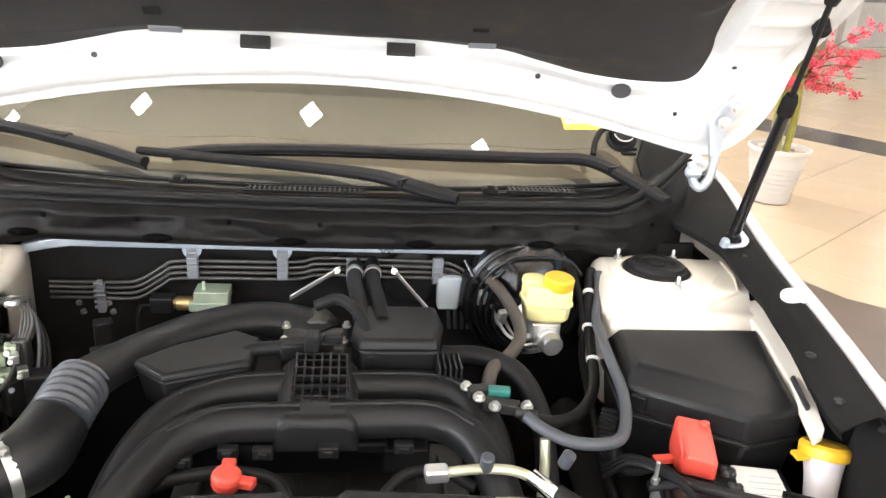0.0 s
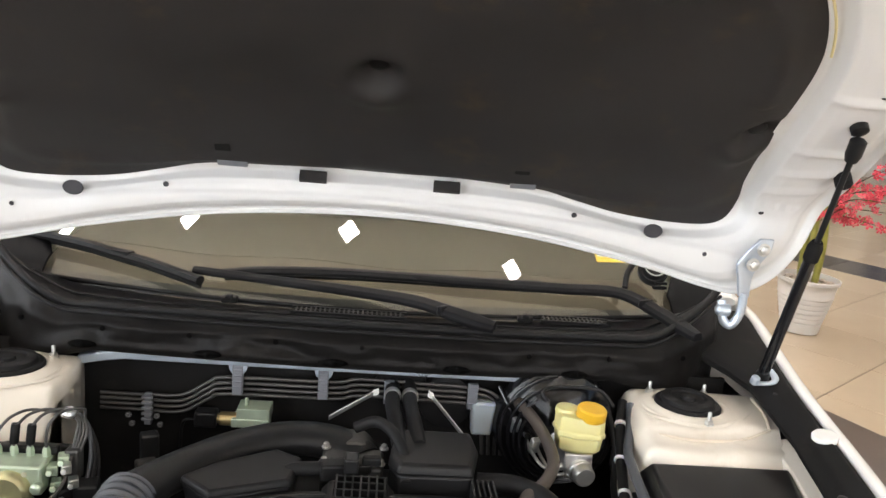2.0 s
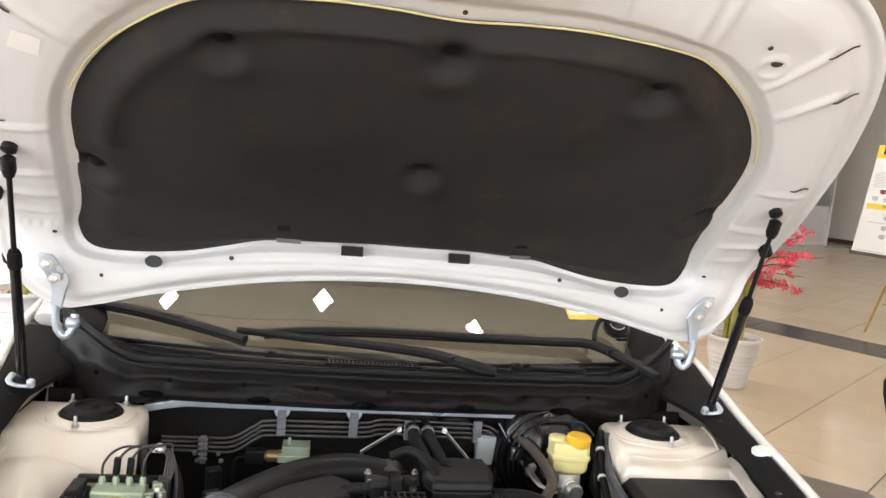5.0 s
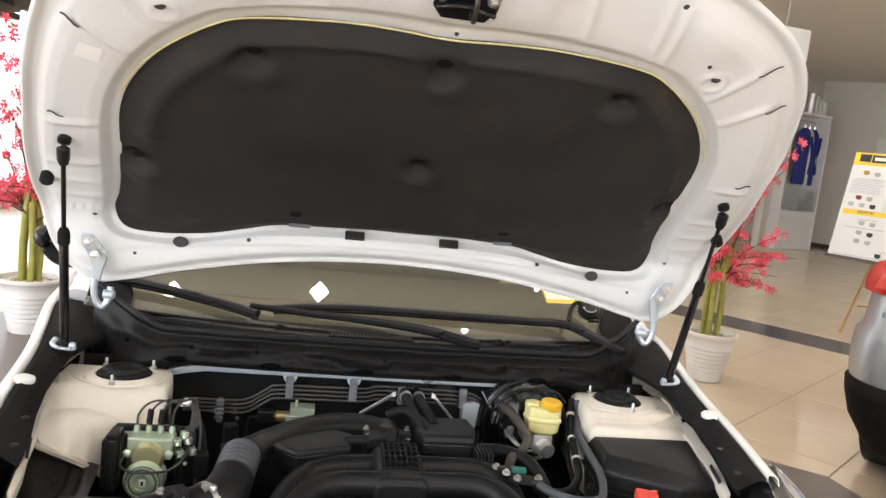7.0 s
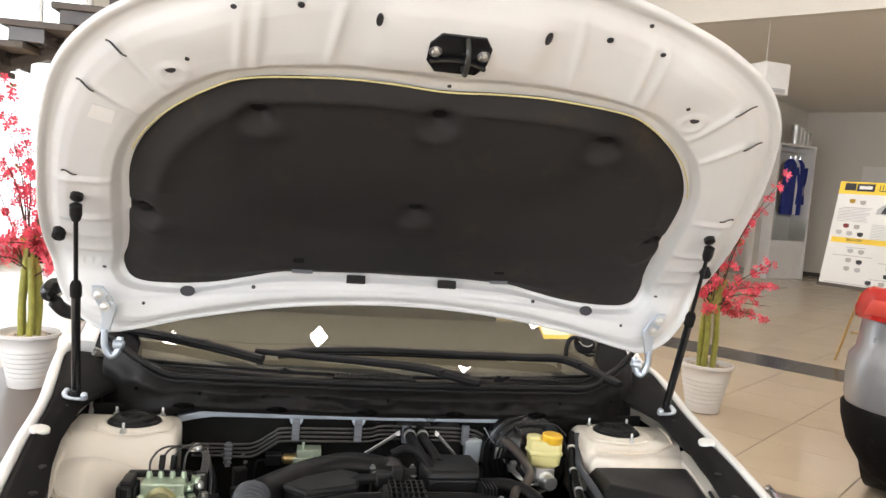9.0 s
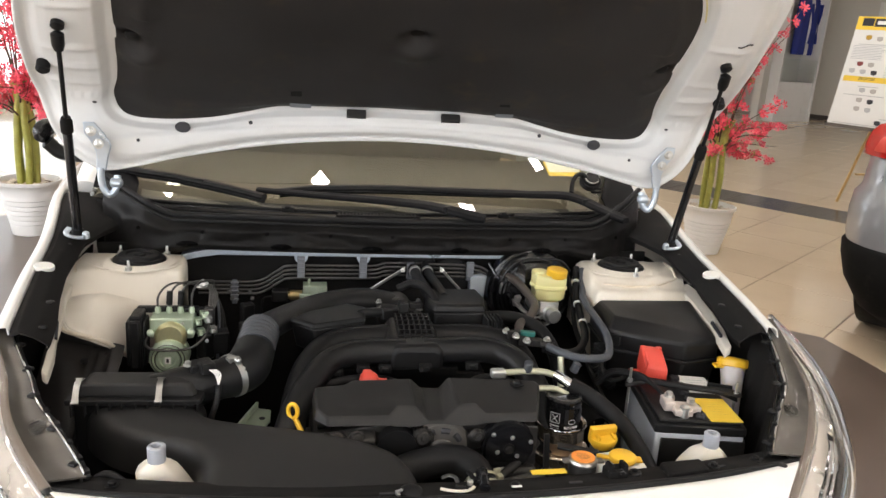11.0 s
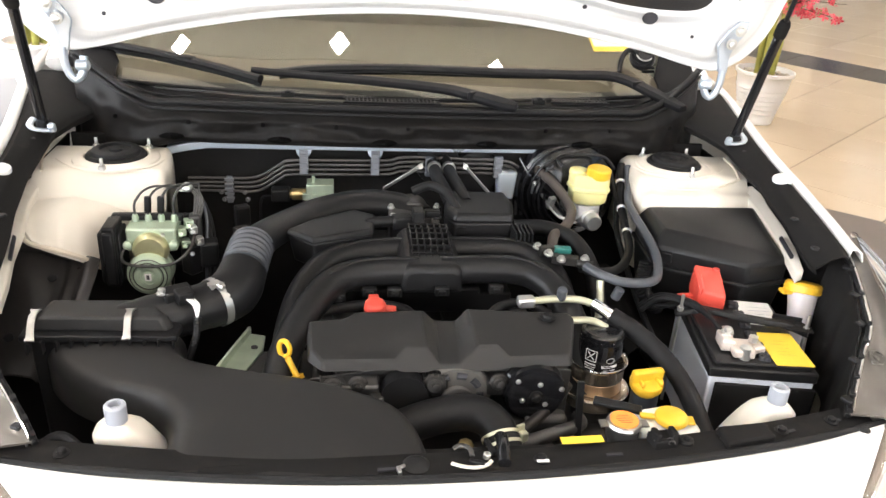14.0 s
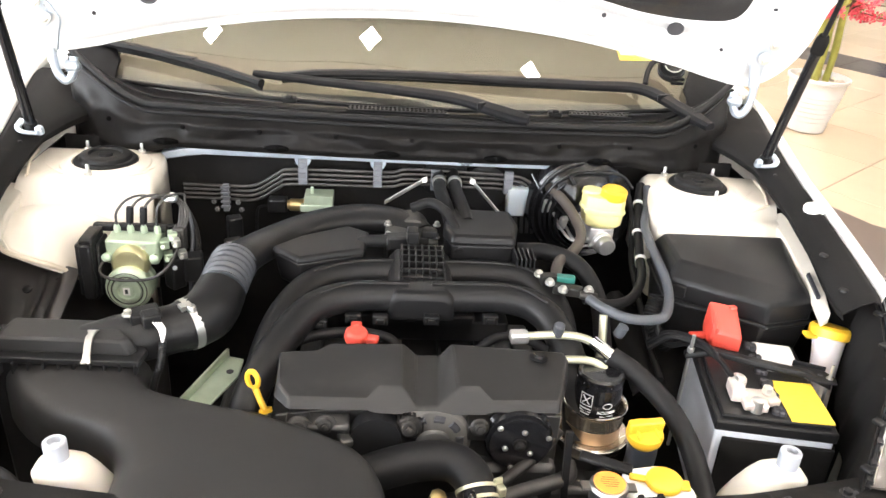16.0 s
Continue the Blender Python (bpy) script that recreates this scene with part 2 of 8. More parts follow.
def tube(pts, r, n=14, per=6, flat=1.0, closed=False, wave=None, cap=True):
    """A pipe along points (x, y, z) or (x, y, z, radius); wave(s) scales the radius along the way, flat squeezes it upright."""
    path = smooth_path([tuple(q) if len(q) == 4 else (*q, r) for q in pts], per, closed)
    rings, up, s = [], None, 0.0
    for i, q in enumerate(path):
        a = path[i - 1] if i or closed else path[0]
        b = path[(i + 1) % len(path)] if closed or i < len(path) - 1 else path[-1]
        d = Vector((b - a)[:3]).normalized()
        if up is None:
            up = Vector((0, 0, 1)) if abs(d.z) < 0.9 else Vector((0, 1, 0))
        up = (up - d * up.dot(d)).normalized()
        side = d.cross(up)
        if i:
            s += float(np.linalg.norm((path[i] - path[i - 1])[:3]))
        k = q[3] * (wave(s) if wave else 1)
        rings.append([Vector(q[:3]) + side * k * math.cos(w) + up * k * flat * math.sin(w) for w in (2 * math.pi * j / n for j in range(n))])
    if closed:
        rings.append(rings[0])
        return loft(rings, cap=False)
    return loft(rings, cap)


def lathe(profile, at, axis=(0, 0, 1), n=28):
    """A turned shape: profile of (radius, height) along the axis from at."""
    m = Matrix.Translation(at) @ Vector((0, 0, 1)).rotation_difference(Vector(axis).normalized()).to_matrix().to_4x4()
    rings = [[m @ Vector((r * math.cos(w), r * math.sin(w), h)) for w in (2 * math.pi * j / n for j in range(n))] for r, h in profile]
    return loft(rings)


def bolt(at, axis=(0, 0, 1), r=0.005, h=0.005):
    return join(lathe([(r * 1.5, 0), (r * 1.5, h * 0.3)], at, axis, 12), lathe([(r, h * 0.3), (r, h), (r * 0.7, h * 1.15)], at, axis, 6))


def grid(f, nu, nv):
    """A sheet f(i / nu, j / nv)."""
    vs = [tuple(f(i / nu, j / nv)) for i in range(nu + 1) for j in range(nv + 1)]
    fs = [(i * (nv + 1) + j, (i + 1) * (nv + 1) + j, (i + 1) * (nv + 1) + j + 1, i * (nv + 1) + j + 1) for i in range(nu) for j in range(nv)]
    return vs, fs


def thicken(shape, d):
    """A closed shell from an open sheet: its copy set off by the vector d, with rims."""
    vs, fs = shape
    n, count = len(vs), {}
    for f in fs:
        for a, b in zip(f, f[1:] + f[:1]):
            count[(a, b)] = count.get((a, b), 0) + 1
    rim = [(a, b) for a, b in count if (b, a) not in count]
    d = Vector(d)
    return ([tuple(v) for v in vs] + [tuple(Vector(v) + d) for v in vs],
            list(fs) + [tuple(i + n for i in reversed(f)) for f in fs] + [(b, a, a + n, b + n) for a, b in rim])


BASE = {}


def mesh_object(name, shape, material, at=(0, 0, 0), angle=38, bevel=0.0):
    me = bpy.data.meshes.new(name)
    me.from_pydata([tuple(Vector(p) - Vector(at)) for p in shape[0]], [], shape[1])
    b = bmesh.new()
    b.from_mesh(me)
    bmesh.ops.recalc_face_normals(b, faces=b.faces)
    b.to_mesh(me)
    b.free()
    me.materials.append(material)
    me.shade_smooth()
    me.set_sharp_from_angle(angle=radians(angle))
    ob = new(name, me)
    if bevel:
        mod = ob.modifiers.new("bevel", "BEVEL")
        mod.width, mod.segments, mod.limit_method, mod.angle_limit = bevel, 2, "ANGLE", radians(35)
        mod.harden_normals = False
    return ob


def foot(shape):
    p = np.array(shape[0])
    lo, hi = p.min(0), p.max(0)
    return Vector(((lo[0] + hi[0]) / 2, (lo[1] + hi[1]) / 2, lo[2]))


def single(name, shape, material, label, category, group="", kind="", bevel=0.0, angle=38):
    at = foot(shape)
    ob = mesh_object(name, shape, material, at, angle, bevel)
    ob.location = at
    BASE[ob] = at
    return tagged(ob, label, category, group, kind)


def thing(name, at, label, category, group="", kind=""):
    ob = new(name)
    ob.empty_display_size = 0.05
    ob.location = Vector(at)
    BASE[ob] = Vector(at)
    return tagged(ob, label, category, group, kind)


def part(name, shape, material, parent, label="", bevel=0.0, angle=38, kind=""):
    ob = mesh_object(name, shape, material, BASE[parent], angle, bevel)
    ob.parent = parent
    BASE[ob] = BASE[parent]
    return tagged(ob, label, kind=kind)


# ---- the hall ----
TILE = mat("floor_tile", (0.62, 0.50, 0.36), 0.13, vary=0.05, scale=3, per=0.04, dirt=(0.45, 0.37, 0.27), dirt_amount=0.3, dirt_scale=3, bump=0.03, grain=60)
GROUT = mat("grout", (0.20, 0.16, 0.12), 0.8, vary=0.15, scale=10, bump=0.3)
BAND = mat("dark_floor_tile", (0.085, 0.075, 0.07), 0.2, vary=0.15, scale=3, per=0.08)
LAMINATE = mat("dark_laminate", (0.110, 0.083, 0.068), 0.32, vary=0.3, scale=2.5, per=0.15, bump=0.1, grain=80)
WALL = mat("wall_paint", (0.66, 0.63, 0.57), 0.8, vary=0.03, scale=1.2, bump=0.1, grain=200)
CEIL = mat("ceiling_paint", (0.72, 0.70, 0.66), 0.85, vary=0.03, scale=1.0, bump=0.1, grain=150)
PANEL = glow("light_panel", (1.0, 0.955, 0.88), 74.0)
PANELLOW = glow("low_light_panel", (1.0, 0.97, 0.92), 14.0)
OUTSIDE = glow("outside", (0.92, 0.96, 1.0), 2.2)
POTW = mat("white_ceramic", (0.80, 0.79, 0.77), 0.3, vary=0.03, coat=0.3)
PEBBLE = mat("pebbles", (0.62, 0.55, 0.46), 0.7, vary=0.2, scale=40, per=0.2, bump=0.2)
BARK = mat("bamboo_stem", (0.34, 0.33, 0.07), 0.5, vary=0.25, scale=20, bump=0.3, grain=120)
TWIG = mat("twig", (0.10, 0.06, 0.035), 0.8, vary=0.2, scale=30)
PETAL = mat("pink_petal", (0.90, 0.115, 0.165), 0.6, vary=0.25, scale=30, sub=0.1)
LEAF = mat("green_leaf", (0.16, 0.30, 0.05), 0.5, vary=0.2, scale=30)
WOODLT = mat("light_wood", (0.52, 0.33, 0.12), 0.5, vary=0.15, scale=12, bump=0.2, grain=60)
BLUECLOTH = mat("blue_cloth", (0.02, 0.035, 0.22), 0.85, vary=0.2, scale=10, bump=0.4, grain=400)
WHITECLOTH = mat("white_cloth", (0.7, 0.7, 0.72), 0.85, vary=0.05, bump=0.3, grain=400)
CARGREY = mat("silver_car_paint", (0.42, 0.44, 0.47), 0.3, 0.5, vary=0.03, coat=0.8)
TAIL = mat("red_tail_lens", (0.55, 0.02, 0.015), 0.15, vary=0.1, coat=0.5)
TREAD = mat("dark_stair_tread", (0.10, 0.08, 0.065), 0.5, vary=0.15)
POSTER = mat("poster_white", (0.76, 0.75, 0.72), 0.45, vary=0.02)
GREYINK = mat("grey_ink", (0.45, 0.45, 0.45), 0.6)
WINGLASS = glass("window_glass", (0.95, 0.98, 0.97))


def quad(a, b, c, d):
    return [tuple(a), tuple(b), tuple(c), tuple(d)], [(0, 1, 2, 3)]


def uvbox(u0, u1, v0, v1, z0, z1):
    c = [uv(u0, v0), uv(u1, v0), uv(u1, v1), uv(u0, v1)]
    vs = [(*p.xy, z) for z in (z0, z1) for p in c]
    return vs, [(3, 2, 1, 0), (4, 5, 6, 7)] + [(i, (i + 1) % 4, (i + 1) % 4 + 4, i + 4) for i in range(4)]


U0, U1, V0, V1 = -7.0, 20.3, -9.0, 12.0
floor = single("floor", uvbox(U0 - 0.2, U1 + 0.2, V0 - 0.2, V1 + 0.2, -0.2, -0.003), GROUT,
               "polished beige tiled showroom floor with thin dark joints", "floor", kind="structure")
single("wall_far", uvbox(U1, U1 + 0.2, V0, V1, 0, HALL_TOP), WALL, "plain beige painted wall at the far end of the hall", "wall", kind="structure")
single("wall_partition", uvbox(17.4, U1 - 0.002, 5.7, 5.85, 0, SOFFIT), WALL, "plain pale partition wall beside the clothes rail", "wall", kind="structure")
single("wall_rear", uvbox(5.0, U1, V1, V1 + 0.2, 0, HALL_TOP), WALL, "plain pale wall behind the hall", "wall", kind="structure")
grid_bars = [uvbox(0.34 + 0.425 * i - 0.009, 0.34 + 0.425 * i + 0.009, V0, V1, HALL_TOP - 0.012, HALL_TOP) for i in range(-17, 23)] + [
    uvbox(U0, 9.9, 1.18 + 0.42 * j - 0.009, 1.18 + 0.42 * j + 0.009, HALL_TOP - 0.011, HALL_TOP) for j in range(-24, 26)]
single("ceiling_grid", join(*grid_bars), GRIDBAR, "grey bars between the square ceiling tiles", "ceiling grid", kind="structure")
single("ceiling", uvbox(U0, U1, V0, V1, HALL_TOP, HALL_TOP + 0.2), CEIL, "white painted hall ceiling with square light panels", "ceiling", kind="structure")
single("ceiling_low", uvbox(10.1, U1 - 0.003, V0 + 0.003, V1 - 0.003, SOFFIT, SOFFIT + 0.15), CEIL, "grey-white lower ceiling over the far part of the hall", "ceiling", kind="structure")
single("trim_bulkhead", uvbox(9.95, 10.098, V0 + 0.004, V1 - 0.004, SOFFIT - 0.01, HALL_TOP - 0.003), WALL, "cream painted bulkhead at the edge of the lower ceiling", "bulkhead", kind="structure")
single("baseboard", uvbox(U1 - 0.02, U1 - 0.002, V0 + 0.01, 5.69, 0, 0.1), BAND, "dark tiled baseboard along the far wall", "baseboard", kind="structure")


def glazed(name, u0, u1, v0, v1, n, along_u, label):
    """A wall of tall panes between slim white frames, over a low sill."""
    w = thing(name, uv((u0 + u1) / 2, (v0 + v1) / 2, 0), label, "window wall", kind="structure")
    part("window_sill", uvbox(u0, u1, v0, v1, 0, 0.25), WALL, w)
    part("lintel", uvbox(u0, u1, v0, v1, 4.6, HALL_TOP), WALL, w)
    for k in range(n + 1):
        f = k / n
        if along_u:
            c = u0 + f * (u1 - u0)
            part("window_frame", uvbox(c - 0.06, c + 0.06, v0 + 0.02, v1 - 0.02, 0.25, 4.6), POTW, w)
        else:
            c = v0 + f * (v1 - v0)
            part("window_frame", uvbox(u0 + 0.02, u1 - 0.02, c - 0.06, c + 0.06, 0.25, 4.6), POTW, w)
        if k < n:
            g = (k + 1) / n
            if along_u:
                p = uvbox(c + 0.06, u0 + g * (u1 - u0) - 0.06, (v0 + v1) / 2 - 0.004, (v0 + v1) / 2 + 0.004, 0.25, 4.6)
            else:
                p = uvbox((u0 + u1) / 2 - 0.004, (u0 + u1) / 2 + 0.004, c + 0.06, v0 + g * (v1 - v0) - 0.06, 0.25, 4.6)
            part("pane", p, WINGLASS, w).visible_shadow = False
    return w


glazed("window_1", U0 - 0.2, 5.0, V1, V1 + 0.2, 6, True, "tall glazed shopfront with white frames")
glazed("window_2", U0 - 0.2, U0, V0, V1, 9, False, "tall glazed side wall with white frames")
glazed("window_3", U0, U1, V0 - 0.2, V0, 11, True, "tall glazed front wall with white frames")
single("backdrop", join(uvbox(U0 - 3, U1, V1 + 2.5, V1 + 2.6, 0.0, 7), uvbox(U0 - 3.1, U0 - 3, V0 - 3, V1 + 2.6, 0.0, 7)), OUTSIDE,
       "bright overexposed daylight outside the windows", "daylight", kind="structure")

# dark laminate island on which the car stands
# its unseen front edge is cut short so pale tiles bounce light upwards
ISLAND = [(2.27, 3.10), (2.39, 2.86), (2.61, 2.69), (2.64, 2.30), (2.6, 0.5), (2.3, -0.35), (-2.3, -0.45), (-3.2, 0.5), (-3.1, 4.1), (-2.6, 5.0), (0.0, 5.2), (1.4, 4.2)]
single("floor_island", prism(ISLAND[::-1], -0.002, 0.004), LAMINATE, "dark brown laminate floor island under the white car", "floor", kind="structure")

# square light panels in the hall ceiling
LIGHTS = [(lu, lv) for lu in (-4.6, -2.8, -1.12, 0.25, 1.90, 3.84, 5.96, 7.8) for lv in (-7.9, -6.1, -4.3, -2.5, -0.6, 1.28, 3.0, 5.02, 6.95, 8.9)]
first = None
for lu, lv in LIGHTS:
    if first:
        copy_thing(first, Matrix.Translation(uv(lu, lv, HALL_TOP - 0.03)))
        continue
    first = lp = thing("ceiling_light", uv(lu, lv, HALL_TOP - 0.03), "square white ceiling light panel, switched on", "ceiling light", "hall ceiling lights")
    part("frame", uvbox(lu - 0.13, lu + 0.13, lv - 0.13, lv + 0.13, HALL_TOP - 0.025, HALL_TOP - 0.002), POTW, lp)
    part("diffuser", uvbox(lu - 0.115, lu + 0.115, lv - 0.115, lv + 0.115, HALL_TOP - 0.03, HALL_TOP - 0.026), PANEL, lp)
# panels added to the low ceiling, out of view, to light the far side
for lu, lv in [(12.5, 2.0), (12.5, -2.0), (15.5, 2.0), (15.5, -2.0), (14.2, -0.3)]:
    lp = thing("ceiling_light", uv(lu, lv, SOFFIT - 0.03), "square white light panel added to the low ceiling, switched on", "ceiling light", "low ceiling lights")
    part("frame", uvbox(lu - 0.32, lu + 0.32, lv - 0.32, lv + 0.32, SOFFIT - 0.025, SOFFIT - 0.002), POTW, lp)
    part("diffuser", uvbox(lu - 0.29, lu + 0.29, lv - 0.29, lv + 0.29, SOFFIT - 0.03, SOFFIT - 0.026), PANELLOW, lp)

HALL = set(scene.collection.objects)

# ---- the white car ----
car = thing("car", (0, 2.2, 0), "white estate car with its bonnet propped open, on dark laminate", "car")

HA = radians(36.5)
HY, HZ = 0.975, 1.285
_s = np.linspace(-0.3, 1.1, 1401)
_a = np.radians(90) + (HA - np.radians(90)) / (1 + np.exp(-(_s + 0.004) / 0.012))
_y, _z = np.cumsum(-np.cos(_a)) * 0.001, np.cumsum(np.sin(_a)) * 0.001
_y, _z = _y - np.interp(0, _s, _y) + HY, _z - np.interp(0, _s, _z) + HZ


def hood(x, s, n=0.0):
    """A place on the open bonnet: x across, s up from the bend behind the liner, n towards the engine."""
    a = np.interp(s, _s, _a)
    # the right half is widened up the bonnet to fit the camera's view
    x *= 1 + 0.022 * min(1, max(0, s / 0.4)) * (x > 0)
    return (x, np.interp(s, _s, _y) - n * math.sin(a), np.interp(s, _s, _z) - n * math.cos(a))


def mirrored(half):
    """A closed outline from its right half, which runs from the bottom middle to the top middle."""
    return half + [(-x, s) for x, s in half[-2:0:-1]]


EDGE = mirrored([(0, -0.072), (0.16, -0.078), (0.32, -0.095), (0.5, -0.128), (0.62, -0.158), (0.69, -0.165), (0.755, -0.125), (0.80, -0.05), (0.815, 0.05), (0.80, 0.20),
                 (0.772, 0.33), (0.735, 0.48), (0.675, 0.64), (0.59, 0.75), (0.48, 0.825), (0.37, 0.875), (0.25, 0.915), (0.12, 0.94), (0, 0.948)])
PADEDGE = mirrored([(0, 0.003), (0.14, 0.002), (0.28, -0.004), (0.36, -0.018), (0.445, -0.034), (0.545, -0.042), (0.625, -0.036), (0.652, 0.0), (0.635, 0.06), (0.622, 0.13), (0.606, 0.25),
                    (0.588, 0.365), (0.55, 0.46), (0.487, 0.545), (0.40, 0.617), (0.335, 0.645), (0.2, 0.662), (0.1, 0.662), (0, 0.655)])
HC = np.array((0.0, 0.33))


def polar(outline, n):
    """n points of a smooth closed outline at even angles round the bonnet's middle."""
    p = np.array(smooth_path(outline, 12, True)) - HC
    w, r = np.arctan2(p[:, 1], p[:, 0]), np.hypot(p[:, 0], p[:, 1])
    o = np.argsort(w)
    w, r = w[o], r[o]
    a = np.linspace(-math.pi, math.pi, n, endpoint=False)
    rr = np.interp(a, np.concatenate((w - 2 * math.pi, w, w + 2 * math.pi)), np.concatenate((r, r, r)))
    return np.stack((np.cos(a) * rr, np.sin(a) * rr), 1) + HC


def away(p, a, b):
    """Distance of a point from the segment a b."""
    p, a, b = np.array(p), np.array(a), np.array(b)
    k = np.clip(np.dot(p - a, b - a) / np.dot(b - a, b - a), 0, 1)
    return float(np.hypot(*(p - a - k * (b - a))))


RIBS = [((0.49, 0.60), (0.55, 0.69)), ((0.549, 0.54), (0.615, 0.605)), ((0.60, 0.326), (0.775, 0.322)), ((0.63, 0.19), (0.79, 0.19)), ((0.655, 0.06), (0.78, 0.075)), ((0.218, 0.70), (0.189, 0.89)),
        ((0.340, 0.67), (0.326, 0.86)), ((0.366, 0.67), (0.356, 0.85)), ((0.66, 0.12), (0.76, 0.13))]


def emboss(x, s):
    x = abs(x)
    h = 0.010 * math.exp(-((x - 0.435) ** 2 + (s - 0.765) ** 2) / 0.0048)
    h += 0.012 / (1 + math.exp((abs(x) - 0.145) / 0.010)) / (1 + math.exp(-(s - 0.70) / 0.008)) / (1 + math.exp((s - 0.86) / 0.012))
    for a, b in RIBS:
        d = away((x, s), a, b)
        if d < 0.03:
            h += 0.0055 * math.exp(-(d / 0.008) ** 2)
    if s < 0.02:
        h += 0.008 * math.tanh((s + 0.058 + 0.22 * x * x) / 0.004) - 0.003 * math.tanh((s + 0.035 + 0.12 * x * x) / 0.004)
    h += 0.004 * math.exp(-(((x - 0.475) ** 2 + (s - 0.65) ** 2) ** 0.5 - 0.022) ** 2 / 0.00004)
    return h


K = 660
pe, pl = polar(EDGE, K), polar(PADEDGE, K)
RISE = [(0, -0.016), (0.10, -0.014), (0.20, 0.003), (0.32, 0.006), (0.5, 0.006), (0.66, 0.006), (0.76, 0.002), (0.84, -0.008), (0.90, -0.010), (0.945, -0.004), (0.97, -0.0025), (0.99, -0.004), (1.0, -0.010)]
steps = [0.02 * i for i in range(47)] + [0.93, 0.945, 0.958, 0.97, 0.985, 1.0]
rings = []
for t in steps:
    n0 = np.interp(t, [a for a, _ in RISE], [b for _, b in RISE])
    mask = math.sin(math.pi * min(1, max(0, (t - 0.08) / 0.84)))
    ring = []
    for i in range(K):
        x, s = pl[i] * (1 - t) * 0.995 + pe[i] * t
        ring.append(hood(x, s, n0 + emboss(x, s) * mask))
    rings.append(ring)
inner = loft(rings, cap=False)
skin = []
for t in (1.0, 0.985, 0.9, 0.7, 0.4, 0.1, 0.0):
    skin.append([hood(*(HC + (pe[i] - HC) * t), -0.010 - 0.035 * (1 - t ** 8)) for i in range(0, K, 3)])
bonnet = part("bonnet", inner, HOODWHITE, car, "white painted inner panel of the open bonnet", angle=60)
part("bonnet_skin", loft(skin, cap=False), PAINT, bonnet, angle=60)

glue = [hood(*(HC + (pl[i] - HC) * 1.012), -0.006) for i in range(int(K * 0.52), int(K * 0.98), 4)]
part("glue_line", tube(glue, 0.0019, 6, 2), mat("yellow_adhesive", (0.66, 0.58, 0.30), 0.6), bonnet, "thin line of yellow adhesive")

PEGS = [(0, 0.31, 1), (0, 0.61, 1), (0.335, 0.585, 1), (-0.335, 0.585, 1), (0.575, 0.235, 1), (-0.575, 0.235, 1)]


def pad_height(x, s, t):
    h = -0.014 + 0.024 * (1 - max(0, (t - 0.86) / 0.14) ** 2) if t > 0.86 else 0.010
    h += 0.008 * math.exp(-((t - 0.90) / 0.03) ** 2) * min(1, max(0, (abs(x) - 0.035) / 0.02)) * (1 if s > 0.3 else 0.35)
    for px, ps, k in PEGS:
        d2 = (x - px) ** 2 + ((s - ps + 0.02) / 1.0) ** 2
        h -= 0.034 * math.exp(-d2 / 0.00062) - 0.015 * math.exp(-((x - px) ** 2 * 0.55 + (s - ps + 0.058) ** 2) / 0.00085)
    h += 0.0025 * noise.noise(Vector((x * 9, s * 9, 0.3)))
    return h


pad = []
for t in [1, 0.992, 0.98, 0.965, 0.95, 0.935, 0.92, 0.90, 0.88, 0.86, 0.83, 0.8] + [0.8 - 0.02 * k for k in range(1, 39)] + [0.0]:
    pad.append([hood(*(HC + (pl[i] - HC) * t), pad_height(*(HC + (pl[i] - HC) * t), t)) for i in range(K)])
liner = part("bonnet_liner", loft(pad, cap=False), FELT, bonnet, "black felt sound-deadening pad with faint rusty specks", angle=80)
for px, ps, k in PEGS:
    part("clip", lathe([(0.014, 0), (0.014, 0.003), (0.006, 0.005)], hood(px, ps - 0.012, -0.012), (0, -math.sin(HA), -math.cos(HA)), 16), BLACK, liner)
for x, w in ((-0.103, 0.046), (0.127, 0.046)):
    part("pad_tab", box(hood(x, -0.004, 0.004), (w, 0.012, 0.018), 0, -30), FELT, liner)
for x, w in ((-0.235, 0.05), (0.255, 0.045)):
    part("pad_slot", box(hood(x, 0.026, 0.011), (w, 0.014, 0.005), 0, -50), CLIPGREY, liner, bevel=0.002)
    part("pad_slot", box(hood(x - 0.01, 0.075, 0.010), (0.025, 0.02, 0.002), 0, -50), BLACKSOFT, liner)


def hole(x, s, rx, rs, n):
    ring = lambda k, d: [hood(x + rx * k * math.cos(w), s + rs * k * math.sin(w), n + d) for w in (2 * math.pi * j / 20 for j in range(20))]
    return loft([ring(1.0, 0), ring(0.92, 0.0014), ring(0.3, 0.0006)])


